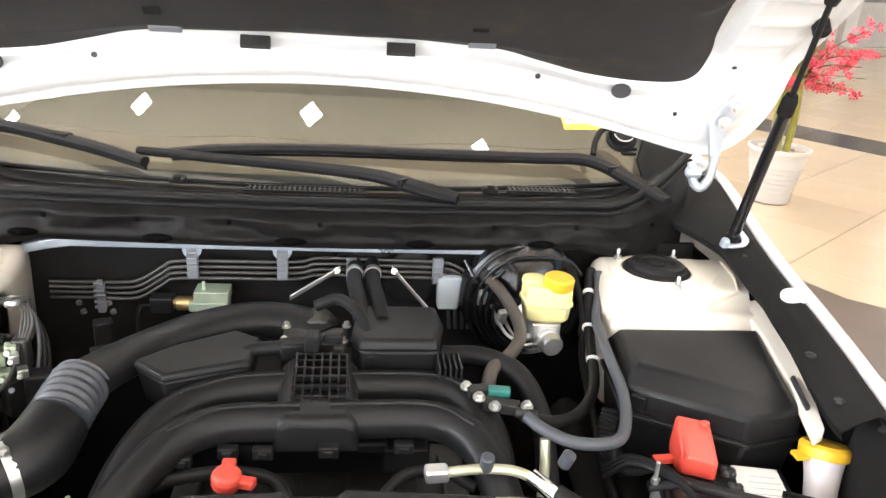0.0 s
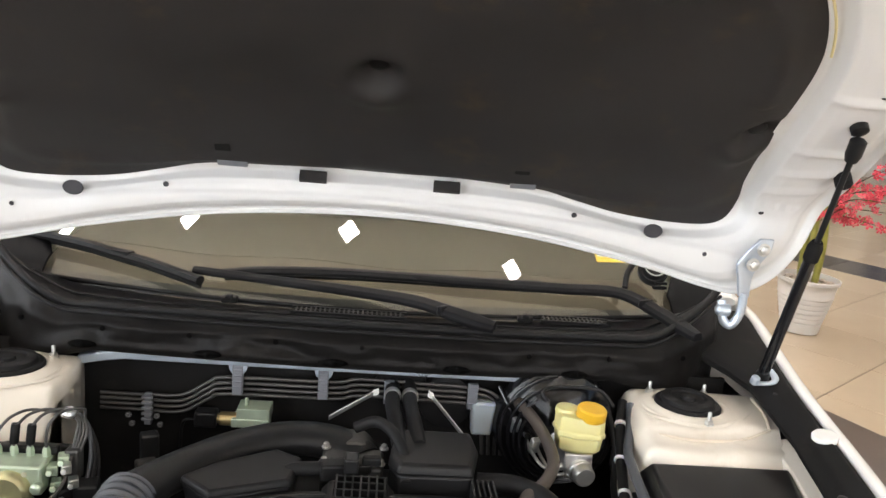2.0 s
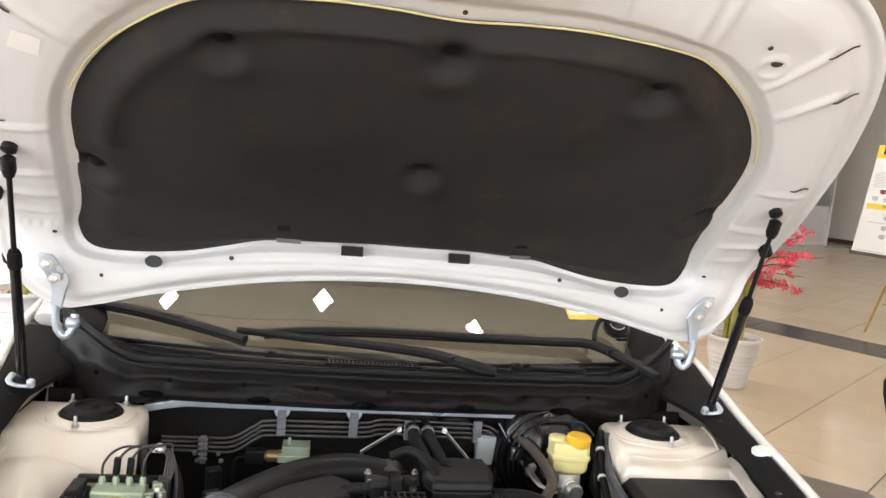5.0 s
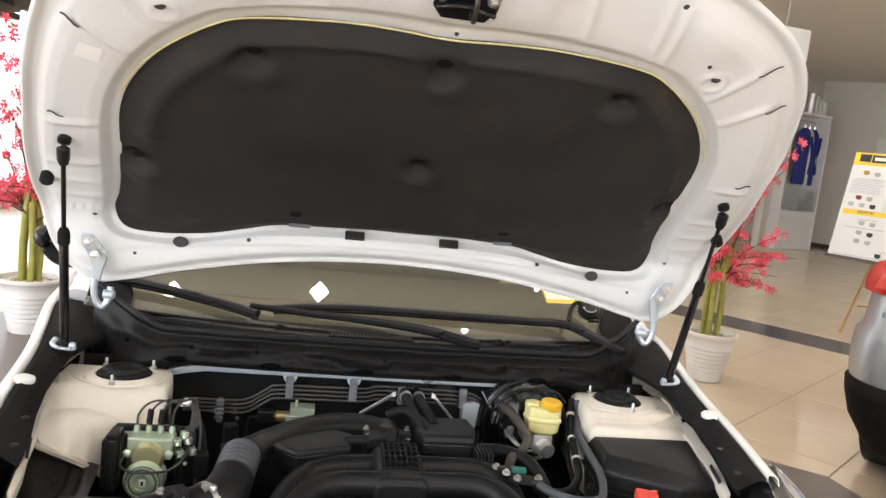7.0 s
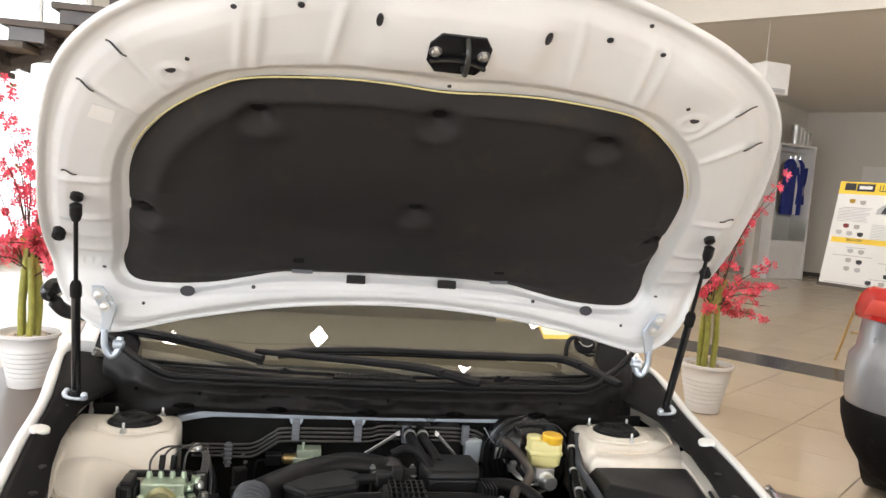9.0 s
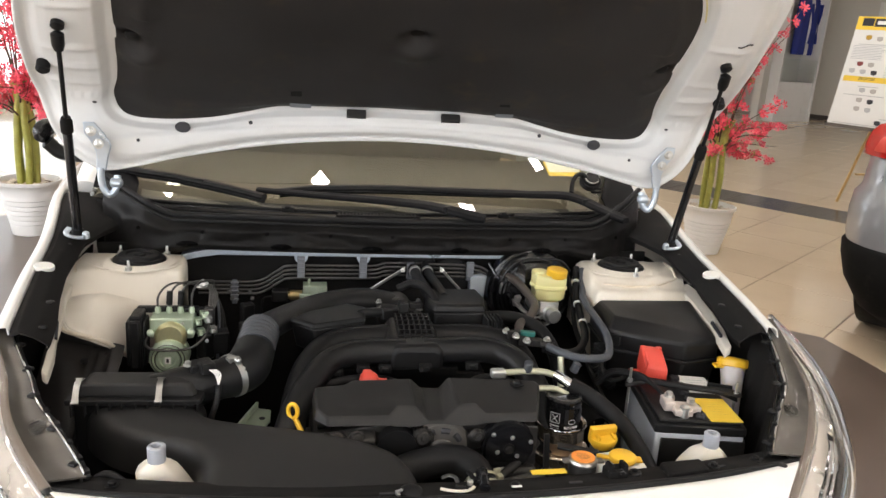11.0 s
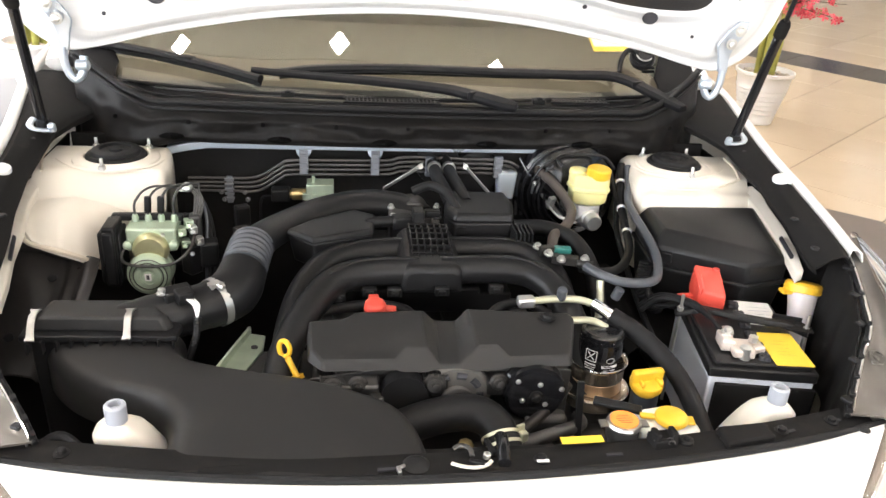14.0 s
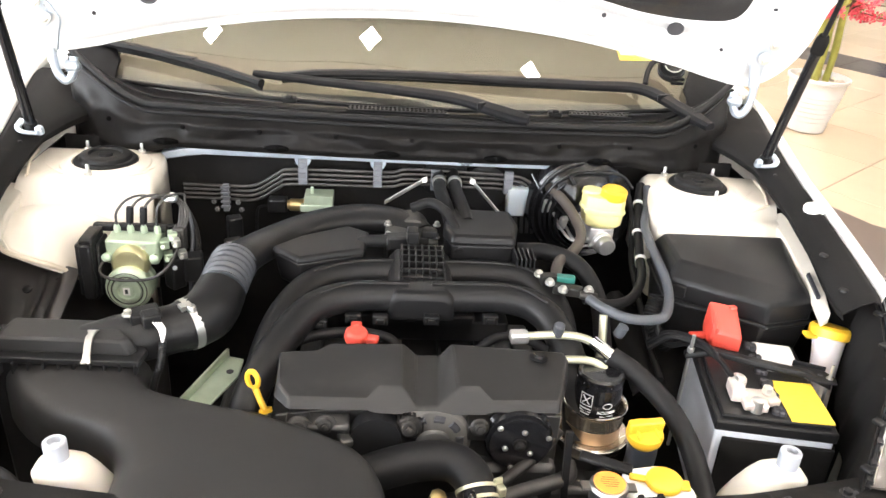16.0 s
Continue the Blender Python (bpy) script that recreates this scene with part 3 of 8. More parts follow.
# raised dark patches stand in for the darkness of openings in the panel
for x, s, rx, rs in [(0.502, -0.056, 0.0175, 0.013), (-0.502, -0.056, 0.0175, 0.013), (0.356, -0.038, 0.005, 0.005), (-0.349, -0.038, 0.005, 0.005), (0.476, 0.663, 0.010, 0.008),
                     (-0.480, 0.663, 0.010, 0.008), (0.448, 0.693, 0.004, 0.004), (-0.449, 0.693, 0.004, 0.004), (-0.140, 0.826, 0.006, 0.014), (0.140, 0.826, 0.006, 0.014), (0.245, 0.832, 0.006, 0.006),
                     (-0.265, 0.832, 0.006, 0.006), (-0.369, 0.816, 0.005, 0.005), (0.346, 0.815, 0.005, 0.005), (0.302, 0.872, 0.004, 0.004), (0, 0.69, 0.004, 0.004), (0.69, 0.0, 0.005, 0.004),
                     (-0.69, 0.0, 0.005, 0.004), (0.60, -0.09, 0.004, 0.004), (-0.60, -0.09, 0.004, 0.004)]:
    part("hole", hole(x, s, rx, rs, 0.0066 + emboss(x, s)), INK, bonnet)
for x, s, dx, ds in [(0.561, 0.700, -0.014, 0.019), (0.626, 0.606, -0.012, 0.017), (0.703, 0.350, -0.012, 0.008)]:
    for k in (-1, 1):
        p = [hood(k * (x - dx * f), s + ds * f + 0.003 * math.sin(f * 4), 0.0085 + emboss(x, s)) for f in (-1, -0.5, 0, 0.5, 1)]
        part("slot", tube(p, 0.0042, 8, 3, 0.3), INK, bonnet)
LN = Vector((0, -math.sin(HA), -math.cos(HA)))
# striker for the lock
plate = [(-0.053, 0.022), (-0.036, 0.044), (0.038, 0.044), (0.053, 0.020), (0.051, -0.018), (0.036, -0.042), (-0.036, -0.042), (-0.053, -0.018)]
striker = part("lock_striker", loft([[hood(x, 0.773 + s, d) for x, s in plate] for d in (0.012, 0.020)]), GLOSSBLK, bonnet, "black steel lock striker plate", bevel=0.002)
part("striker_loop", tube([hood(0.008, 0.810, 0.018), hood(0.008, 0.806, 0.045), hood(0.010, 0.785, 0.050), hood(0.012, 0.755, 0.045), hood(0.012, 0.747, 0.018)], 0.0045, 10), DARKMET, striker)
part("striker_arm", tube([hood(-0.048, 0.757, 0.022), hood(0.0, 0.768, 0.028), hood(0.048, 0.752, 0.024)], 0.0045, 8), GLOSSBLK, striker)
for x in (-0.041, 0.041):
    part("bolt", bolt(hood(x, 0.778, 0.019), LN, 0.0075, 0.008), METAL, striker)
part("sticker", loft([[hood(-0.612 + a, 0.538 + b, d) for a, b in ((-0.026, -0.016), (0.014, -0.030), (0.026, 0.006), (-0.010, 0.020))] for d in (0.0072, 0.0082)]), PAPERW, bonnet, "small white printed label")
for k in (-1, 1):
    part("bump_stop", lathe([(0.014, 0), (0.014, 0.02), (0.010, 0.024)], hood(k * 0.765, 0.13, 0.002), LN, 14), RUBBER, bonnet)

for k in (-1, 1):
    # gas strut from the wing's top to the bonnet
    a, b = Vector((k * 0.735, 0.95, 0.965)), Vector(hood(k * 0.702, 0.262, 0.030))
    d = (b - a).normalized()
    strut = part("gas_strut", lathe([(0.0098, 0.012), (0.0098, 0.30), (0.008, 0.305)], a, d, 20), GLOSSBLK, car, "black gas strut holding the bonnet")
    m = (b - a).length
    part("rod", lathe([(0.0048, 0.29), (0.0048, m - 0.01)], a, d, 14), BLACK, strut)
    part("collar", lathe([(0.0125, 0.285), (0.0125, 0.31), (0.009, 0.32)], a, d, 18), BLACKSOFT, strut)
    part("end_fitting", lathe([(0.009, m - 0.03), (0.0125, m - 0.018), (0.0125, m + 0.004), (0.007, m + 0.008)], a, d, 16), BLACK, strut)
    part("ball_stud", lathe([(0.013, 0), (0.013, 0.012), (0.007, 0.016)], hood(k * 0.702, 0.272, 0.004), LN, 14), BLACK, strut)
    part("foot_socket", lathe([(0.008, -0.012), (0.013, -0.004), (0.013, 0.022), (0.0105, 0.03)], a, d, 16), BLACK, strut)
    part("foot_bracket", join(tube([a + Vector((k * q[0], q[1], q[2])) for q in ((-0.024, -0.018, 0.008), (-0.008, -0.026, 0.009), (0.012, -0.024, 0.011), (0.024, -0.008, 0.015), (0.022, 0.010, 0.022))], 0.0065, 10, 5, 0.6), lathe([(0.008, 0), (0.008, 0.012), (0.005, 0.015)], a + Vector((k * -0.024, -0.026, 0.010)), (0, -0.4, 1), 10)), BLUEZINC, strut, "zinc-plated bracket")
    # hinge arm
    h = lambda x, y, z: (k * x, y, z)
    arm = smooth_path([h(0.700, 0.944, 1.236), h(0.690, 0.948, 1.212), h(0.676, 0.953, 1.185), h(0.676, 0.957, 1.160), h(0.681, 0.960, 1.125)], 5)
    w = [0.012, 0.021, 0.020, 0.013, 0.0105]
    rs = []
    for i, p in enumerate(arm):
        r = np.interp(i / (len(arm) - 1) * 4, range(5), w)
        rs.append([(p[0] + dx * r, p[1] + dy, p[2]) for dx, dy in ((-1, -0.003), (1, -0.003), (1, 0.004), (-1, 0.004))])
    hinge = part("hinge", loft(rs), BLUEZINC, car, "zinc-plated bonnet hinge arm", bevel=0.002)
    part("hook", tube([h(0.681, 0.960, 1.132), h(0.682, 0.961, 1.105), h(0.678, 0.963, 1.082), h(0.667, 0.965, 1.068), h(0.655, 0.967, 1.076), h(0.650, 0.970, 1.096), h(0.649, 0.974, 1.112)], 0.0080, 10, 5), BLUEZINC, hinge)
    part("pivot", lathe([(0.008, -0.012), (0.011, -0.010), (0.011, 0.010), (0.006, 0.014)], h(0.651, 0.966, 1.096), (-k, 0, 0), 14), BLUEZINC, hinge)
    for dz, dx in ((0.0, 0.004), (-0.028, -0.006)):
        part("bolt", bolt(h(0.690 + dx * 1.5, 0.944, 1.216 + dz), (0, -1, 0), 0.008, 0.008), METAL, hinge)

# wings, shields and inner structure on both sides
FY = [0.47, 0.60, 0.72, 0.85, 0.95, 1.10, 1.25, 1.6, 2.2, 3.2]
FX = [0.734, 0.750, 0.766, 0.776, 0.789, 0.818, 0.850, 0.885, 0.895, 0.895]
FZ = [0.925, 0.943, 0.955, 0.972, 0.985, 1.000, 1.012, 1.03, 1.04, 1.04]
FO = [0.805, 0.825, 0.842, 0.856, 0.868, 0.885, 0.900, 0.920, 0.925, 0.925]


def wing(k):
    def f(a, b):
        y = 0.47 + (3.2 - 0.47) * a ** 1.6
        x, z, o = np.interp(y, FY, FX), np.interp(y, FY, FZ), np.interp(y, FY, FO)
        q = [(x, z - 0.014), (x + 0.002, z - 0.002), (x + 0.005, z), (x + 0.014, z - 0.001), (x + 0.023, z - 0.007), (x + 0.031, z - 0.03), (x + 0.038, z - 0.11), (x + 0.045, z - 0.22), (o, 0.55), (o - 0.02, 0.28)]
        j = b * (len(q) - 1)
        i = min(int(j), len(q) - 2)
        w = j - i
        return (k * (q[i][0] * (1 - w) + q[i + 1][0] * w), y, q[i][1] * (1 - w) + q[i + 1][1] * w)
    return grid(f, 30, 18)


def shield(k):
    SY, SX = [0.44, 0.48, 0.55, 0.65, 0.77, 0.95, 1.02, 1.08, 1.30], [0.664, 0.664, 0.674, 0.696, 0.714, 0.720, 0.700, 0.672, 0.665]

    def f(a, b):
        y = 0.455 + 0.835 * a
        xo, xi = np.interp(y, FY, FX) - 0.002, np.interp(y, SY, SX)
        z = np.interp(y, FY, FZ)
        if y < 0.47:
            xo -= (0.47 - y) * 0.6
        q = [(xo, z - 0.010), (xo - 0.012, z - 0.004), (xo * 0.7 + xi * 0.3, z - 0.006), (xo * 0.4 + xi * 0.6, z - 0.012), (xi + 0.012, z - 0.020), (xi, z - 0.028), (xi + 0.004, z - 0.038)]
        j = b * (len(q) - 1)
        i = min(int(j), len(q) - 2)
        w = j - i
        return (k * (q[i][0] * (1 - w) + q[i + 1][0] * w), y, q[i][1] * (1 - w) + q[i + 1][1] * w)
    return thicken(grid(f, 40, 18), (0, 0, -0.003))


def tower_sheet(k):
    """The tower's pressed sheet: top plate, crease and, on one side, the open dome in front of it."""
    if k < 0:
        cols = []
        for f, dz in [(0, -0.16), (0, -0.07), (0, -0.024), (0.01, -0.008)] + [(f, 0) for f in np.linspace(0.04, 1, 34)]:
            x = 0.490 + 0.248 * f
            yc, zc = np.interp(x, [0.49, 0.54, 0.60, 0.655, 0.70, 0.729, 0.74], [0.825, 0.805, 0.815, 0.822, 0.816, 0.801, 0.795]), np.interp(x, [0.49, 0.54, 0.60, 0.655, 0.70, 0.729, 0.74], [0.842, 0.846, 0.866, 0.876, 0.874, 0.869, 0.868])
            xe = 0.490 + 0.230 * f
            ye, ze = np.interp(xe, [0.49, 0.54, 0.595, 0.623, 0.653, 0.70, 0.715, 0.722], [0.80, 0.785, 0.75, 0.72, 0.70, 0.71, 0.72, 0.735]), np.interp(xe, [0.49, 0.54, 0.595, 0.623, 0.653, 0.68, 0.70, 0.712, 0.722], [0.715, 0.735, 0.765, 0.799, 0.8225, 0.829, 0.836, 0.851, 0.868])
            lift = 0.026 * math.sin(math.pi * min(1, max(0, f))) ** 0.6
            xb = 0.022 * (1 - f)
            pts = [(x + xb, 1.045, 0.902), (x + xb * 0.8, 1.02, 0.912), (x + xb * 0.4, 0.99, 0.914), (x, 0.92, 0.914), (x, 0.885, 0.9135), (x, 0.868, 0.911), (x, max(0.85, yc + 0.012), 0.902 - 0.006 * (1 - f)), (x, yc + 0.002, zc + 0.001), (x, yc - 0.008, zc)]
            for w in (0.3, 0.6, 0.85):
                pts.append(((x * (1 - w) + xe * w), yc + (ye - yc) * w - 0.6 * lift * math.sin(math.pi * w), zc + (ze - zc) * w + lift * math.sin(math.pi * w)))
            pts += [(xe, ye, ze), (xe, ye - 0.007, ze - 0.001), (xe, ye - 0.008, ze - 0.009)]
            cols.append([(-p[0], p[1], p[2] + dz + 0.0012 * noise.noise(Vector((p[0] * 16, p[1] * 16, 3.0)))) for p in smooth_path(pts, 4)])
        return loft(cols, closed=False)
    front = [(0.80, 0.880, 0.505, 0.745), (0.785, 0.855, 0.508, 0.745), (0.778, 0.80, 0.512, 0.745), (0.776, 0.70, 0.515, 0.745)]
    rows = [(1.045, 0.902, 0.512, 0.752), (1.02, 0.912, 0.506, 0.752), (0.99, 0.914, 0.500, 0.750), (0.90, 0.914, 0.490, 0.745), (0.868, 0.9115, 0.490, 0.742), (0.853, 0.901, 0.490, 0.740), (0.835, 0.8945, 0.489, 0.738), (0.812, 0.892, 0.488, 0.736)] + front
    out = []
    for n, (y, z, xi, xo) in enumerate(smooth_path(rows, 6)):
        g = n / (6 * (len(rows) - 1))
        row = [(xi - 0.006, y, z - 0.16), (xi - 0.004, y, z - 0.07), (xi - 0.001, y, z - 0.024), (xi + 0.005, y, z - 0.008), (xi + 0.015, y, z - 0.001)]
        for f in np.linspace(0.09, 1, 22):
            x = xi + (xo - xi) * f
            push = 0.034 * math.sin(math.pi * min(1, f * 1.08)) * min(1, max(0, (g - 0.50) / 0.22)) * 0.3
            dz = 0.004 * math.exp(-((f - 0.80 + 0.25 * g) / 0.05) ** 2) * min(1, g * 4) - 0.0035 * math.exp(-((f - 0.30 - 0.2 * g) / 0.06) ** 2) * g
            row.append((x, y - push, z + dz + 0.0025 * noise.noise(Vector((x * 14, y * 14, k)))))
        out.append([(k * p[0], p[1], p[2]) for p in row])
    return loft(out, closed=False)


for k in (-1, 1):
    part("wing", thicken(wing(k), (-k * 0.002, 0, -0.0015)), PAINT, car, "white painted front wing", angle=60)
    sh = part("wing_shield", shield(k), BLACKSOFT, car, "black plastic cover along the top of the wing", angle=60)
    dz = np.interp(0.75, FY, FZ) - 0.0105
    part("plug", lathe([(0.020, -0.004), (0.020, 0.002), (0.019, 0.0035), (0.014, 0.0045), (0.004, 0.004)], (k * 0.752, 0.75, dz + 0.006), (-k * 0.15, -0.1, 1), 24), WHITEPL, sh, "round white plastic plug")
    for y, x in ((0.50, 0.685), (0.60, 0.70), (0.90, 0.745)):
        part("clip", lathe([(0.008, 0), (0.007, 0.003), (0.003, 0.004)], (k * x, y, np.interp(y, FY, FZ) - 0.016), (0, 0, 1), 14), BLACK, sh)
    part("inner_wall", thicken(grid(lambda a, b: (k * (0.752 + 0.02 * math.sin(3 * b)), 0.50 + 0.65 * a, 0.90 - 0.55 * b), 8, 8), (k * 0.004, 0, 0)), BLACKSOFT, car)
    # strut tower: pressed top plate, step, and a domed wheel arch in front of it
    tw = part("strut_tower", thicken(tower_sheet(k), (0, 0, -0.003)), PRIMER, car, "cream-white painted suspension tower with sealer beads", angle=70)
    mx, my = k * 0.600, 0.938
    part("flange", lathe([(0.086, -0.001), (0.083, 0.003), (0.074, 0.0045), (0.067, 0.0085), (0.062, 0.008), (0.061, 0.001)], (mx, my, 0.914), (0, 0, 1), 44), PRIMER, tw)
    part("top_mount", lathe([(0.0595, -0.006), (0.0595, 0.009), (0.056, 0.013), (0.050, 0.0135), (0.047, 0.020), (0.042, 0.0225), (0.032, 0.0225), (0.029, 0.018), (0.014, 0.0175), (0.012, 0.022), (0.004, 0.0225)], (mx, my, 0.914), (0, 0, 1), 44), RUBBER, tw, "black rubber strut top mount")
    for w in (-math.pi / 2 + 0.12 * k, math.pi / 6 + 0.3, 5 * math.pi / 6 - 0.3):
        at = (mx + 0.078 * math.cos(w), my + 0.078 * math.sin(w), 0.916)
        part("stud", join(lathe([(0.010, 0), (0.010, 0.0015), (0.0075, 0.002), (0.0075, 0.008), (0.006, 0.009)], at, n=6), lathe([(0.0036, 0.008), (0.0036, 0.021), (0.0026, 0.023)], at, n=10)), METAL, tw)
    part("sealer_bead", tube([(k * 0.745, 0.985, 0.919), (k * 0.738, 0.92, 0.918), (k * 0.722, 0.862, 0.911)], 0.0032, 8), SEALER, tw)
    part("swage", tube([(k * 0.505, 0.93, 0.914, 0.002), (k * 0.53, 0.885, 0.9145, 0.006), (k * 0.60, 0.868, 0.913, 0.006), (k * 0.67, 0.885, 0.9145, 0.006), (k * 0.715, 0.93, 0.914, 0.002)], 0.006, 8, 6, 0.5), PRIMER, tw)
    if k > 0:
        part("sealer_bead", tube([(k * 0.722, 0.862, 0.911), (k * 0.66, 0.842, 0.8985), (k * 0.58, 0.838, 0.8965), (k * 0.52, 0.85, 0.898)], 0.0026, 8), SEALER, tw)
    else:
        part("sealer_bead", tube([(-0.720, 0.712, 0.850), (-0.706, 0.702, 0.831), (-0.653, 0.692, 0.820), (-0.623, 0.712, 0.797), (-0.597, 0.742, 0.763)], 0.0045, 8), SEALER, tw)
        part("arch_wall", thicken(grid(lambda a, b: (-0.745 + 0.26 * a, 0.735 + 0.085 * a * a, 0.862 - 0.16 * a - 0.3 * b), 12, 8), (0, 0.004, 0)), LINING, car, "black inner lining of the wheel arch")
    # white rail from the tower to the front
    rail = []
    for y, x0, x1, z in ((0.86, 0.722, 0.765, 0.902), (0.76, 0.717, 0.742, 0.892), (0.66, 0.697, 0.724, 0.885), (0.58, 0.686, 0.704, 0.878), (0.510, 0.672, 0.684, 0.866), (0.470, 0.674, 0.684, 0.842))[:5 if k > 0 else 6]:
        rail.append([(k * x0, y, z - 0.010), (k * x1, y, z), (k * x1, y, z - 0.02), (k * x0, y, z - 0.03)])
    rl = part("wing_rail", loft(rail), PRIMER, car, "white painted inner wing rail", bevel=0.003)
    # dark patch in place of an open slot
    part("slot", loft([[(k * x, y, z + d) for x, y, z in ((0.675, 0.545, 0.8750), (0.680, 0.545, 0.8768), (0.698, 0.622, 0.8823), (0.693, 0.622, 0.8805))] for d in (-0.004, 0.0012)]), INK, rl)

# firewall, floor of the bay, upper rail
part("firewall", thicken(grid(lambda a, b: (-0.72 + 1.44 * a, 1.055 + 0.01 * math.sin(9 * a) * b, 0.93 - 0.6 * b), 24, 10), (0, 0.01, 0)), BLACKSOFT, car, "black sound-deadened firewall")
part("bay_floor", box((0, 0.6, 0.33), (1.45, 1.1, 0.02)), BLACKSOFT, car)
part("front_support", box((0, 0.155, 0.55), (1.30, 0.03, 0.44)), BLACKSOFT, car)
lip = []
for x, y, z in [(-0.52, 1.03, 0.905), (-0.47, 1.022, 0.918), (-0.43, 1.015, 0.926), (-0.2, 1.012, 0.927), (0.1, 1.012, 0.927), (0.40, 1.014, 0.927), (0.44, 1.016, 0.926)]:
    lip.append([(x, y, z - 0.013), (x, y, z + 0.004), (x, y + 0.03, z + 0.006), (x, y + 0.03, z - 0.013)])
part("firewall_flange", loft(lip), BLUEZINC, car, "pale painted upper flange of the firewall", bevel=0.002)

# cowl with seal, grilles, windscreen, dashboard


def cowl_y(x):
    return 1.005 + 0.09 * x * x + 1.6 * max(0, abs(x) - 0.57) ** 1.5


def glass_y(x):
    return 1.13 + 0.26 * x * x


def cowl_front(a, b):
    x = -0.72 + 1.44 * a
    e = max(0, abs(x) - 0.55)
    top, bot = 1.003 + 0.08 * e / 0.17, 0.928 - 0.24 * max(0, abs(x) - 0.48)
    bulge = 0.012 * math.sin(math.pi * b) + 0.006 * math.exp(-((b - 0.17) / 0.11) ** 2) + (0.012 * noise.noise(Vector((x * 13, b * 2.2, 0.7))) + 0.006 * noise.noise(Vector((x * 31, b * 3, 2.1)))) * math.sin(math.pi * b) + 0.005 * math.exp(-((b - 0.68) / 0.10) ** 2)
    return (x, cowl_y(x) - bulge - 0.012 * (1 - b), bot + (top - bot) * b)


part("cowl_insulator", thicken(grid(cowl_front, 160, 20), (0, 0.006, 0)), COWLFELT, car, "dusty black moulded cowl insulator", angle=60)
# added black sheets give the gaps behind the towers their darkness
for k in (-1, 1):
    part("corner_filler", thicken(grid(lambda a, b: (k * (0.60 + 0.165 * a), 1.045 + 0.10 * a + 0.09 * a * a, 0.87 + 0.125 * b + 0.012 * math.sin(9 * a) * b), 14, 8), (0, 0.006, 0)), BLACKSOFT, car, "black sheet added to darken the gap behind the tower", angle=60)
part("bonnet_seal", tube([(x, cowl_y(x) + 0.004, 1.009 + 0.08 * max(0, abs(x) - 0.55) / 0.17) for x in np.linspace(-0.72, 0.72, 33)], 0.0075, 10, 2), RUBBER, car, "black rubber bonnet seal")
part("seal_lip", tube([(x, cowl_y(x) - 0.010, 0.999 + 0.08 * max(0, abs(x) - 0.55) / 0.17) for x in np.linspace(-0.72, 0.72, 33)], 0.0035, 8, 2), RUBBER, car)


def cowl_top(a, b):
    x = -0.74 + 1.48 * a
    e = max(0, abs(x) - 0.55) / 0.17
    y0, y1 = cowl_y(x), glass_y(x) - 0.022
    return (x, y0 + (y1 - y0) * b, 1.002 + 0.08 * e + 0.006 * math.sin(math.pi * min(1, b * 1.6)) - 0.004 * b - 0.06 * e * b)


cowl = part("cowl_panel", thicken(grid(cowl_top, 60, 10), (0, 0, -0.004)), COWL, car, "black plastic cowl panel below the windscreen", angle=60)
part("cowl_ridge", tube([(x, (cowl_y(x) * 0.55 + (glass_y(x) - 0.022) * 0.45), 1.006 + 0.05 * max(0, abs(x) - 0.55) / 0.17) for x in np.linspace(-0.70, 0.70, 31)], 0.0045, 8, 2, 0.7), COWL, cowl)
part("glass_edge", tube([(x * 1.004, glass_y(x) - 0.030, 1.010) for x in np.linspace(-0.72, 0.72, 31)], 0.0042, 8, 2), RUBBER, cowl)
part("nozzle", join(box((-0.262, 1.105, 1.014), (0.030, 0.022, 0.012), 4), box((-0.262, 1.098, 1.021), (0.014, 0.012, 0.008), 4)), RUBBER, cowl, bevel=0.003)
part("nozzle", join(box((0.315, 1.100, 1.014), (0.030, 0.022, 0.012), -4), box((0.315, 1.093, 1.021), (0.014, 0.012, 0.008), -4)), RUBBER, cowl, bevel=0.003)
for x0, x1, y in ((-0.135, 0.075, 1.072), (0.352, 0.485, 1.118)):
    n = int((x1 - x0) / 0.009)
    # a flat black strip stands in for the dark between the slats
    part("grille_well", box(((x0 + x1) / 2, y, 1.0090), (x1 - x0, 0.024, 0.002)), DEEP, cowl)
    part("grille_frame", join(box(((x0 + x1) / 2, y - 0.014, 1.0105), (x1 - x0 + 0.01, 0.005, 0.006)), box(((x0 + x1) / 2, y + 0.014, 1.0125), (x1 - x0 + 0.01, 0.005, 0.006))), BLACK, cowl)
    for i in range(n):
        part("slat", box((x0 + (i + 0.5) * 0.009, y, 1.0120), (0.0030, 0.026, 0.005)), SLAT, cowl)
    part("crossbar", box(((x0 + x1) / 2, y, 1.0123), (x1 - x0, 0.003, 0.005)), SLAT, cowl)
for x in np.linspace(-0.50, 0.40, 5):
    part("cowl_clip", join(tube([(x - 0.026, cowl_y(x) - 0.020, 0.941, 0.002), (x - 0.014, cowl_y(x) - 0.031, 0.945, 0.006), (x, cowl_y(x) - 0.034, 0.946, 0.0075), (x + 0.014, cowl_y(x) - 0.031, 0.945, 0.006), (x + 0.026, cowl_y(x) - 0.020, 0.941, 0.002)], 0.006, 10, 4), lathe([(0.006, 0), (0.006, 0.004), (0.003, 0.006)], (x, cowl_y(x) - 0.039, 0.947), (0, -1, 0.5), 12)), DEEP, cowl)
for x in np.linspace(-0.62, 0.62, 9):
    part("rivet", lathe([(0.005, 0), (0.004, 0.003)], (x, cowl_y(x) - 0.021, 0.974), (0, -1, 0.3), 10), DEEP, cowl)


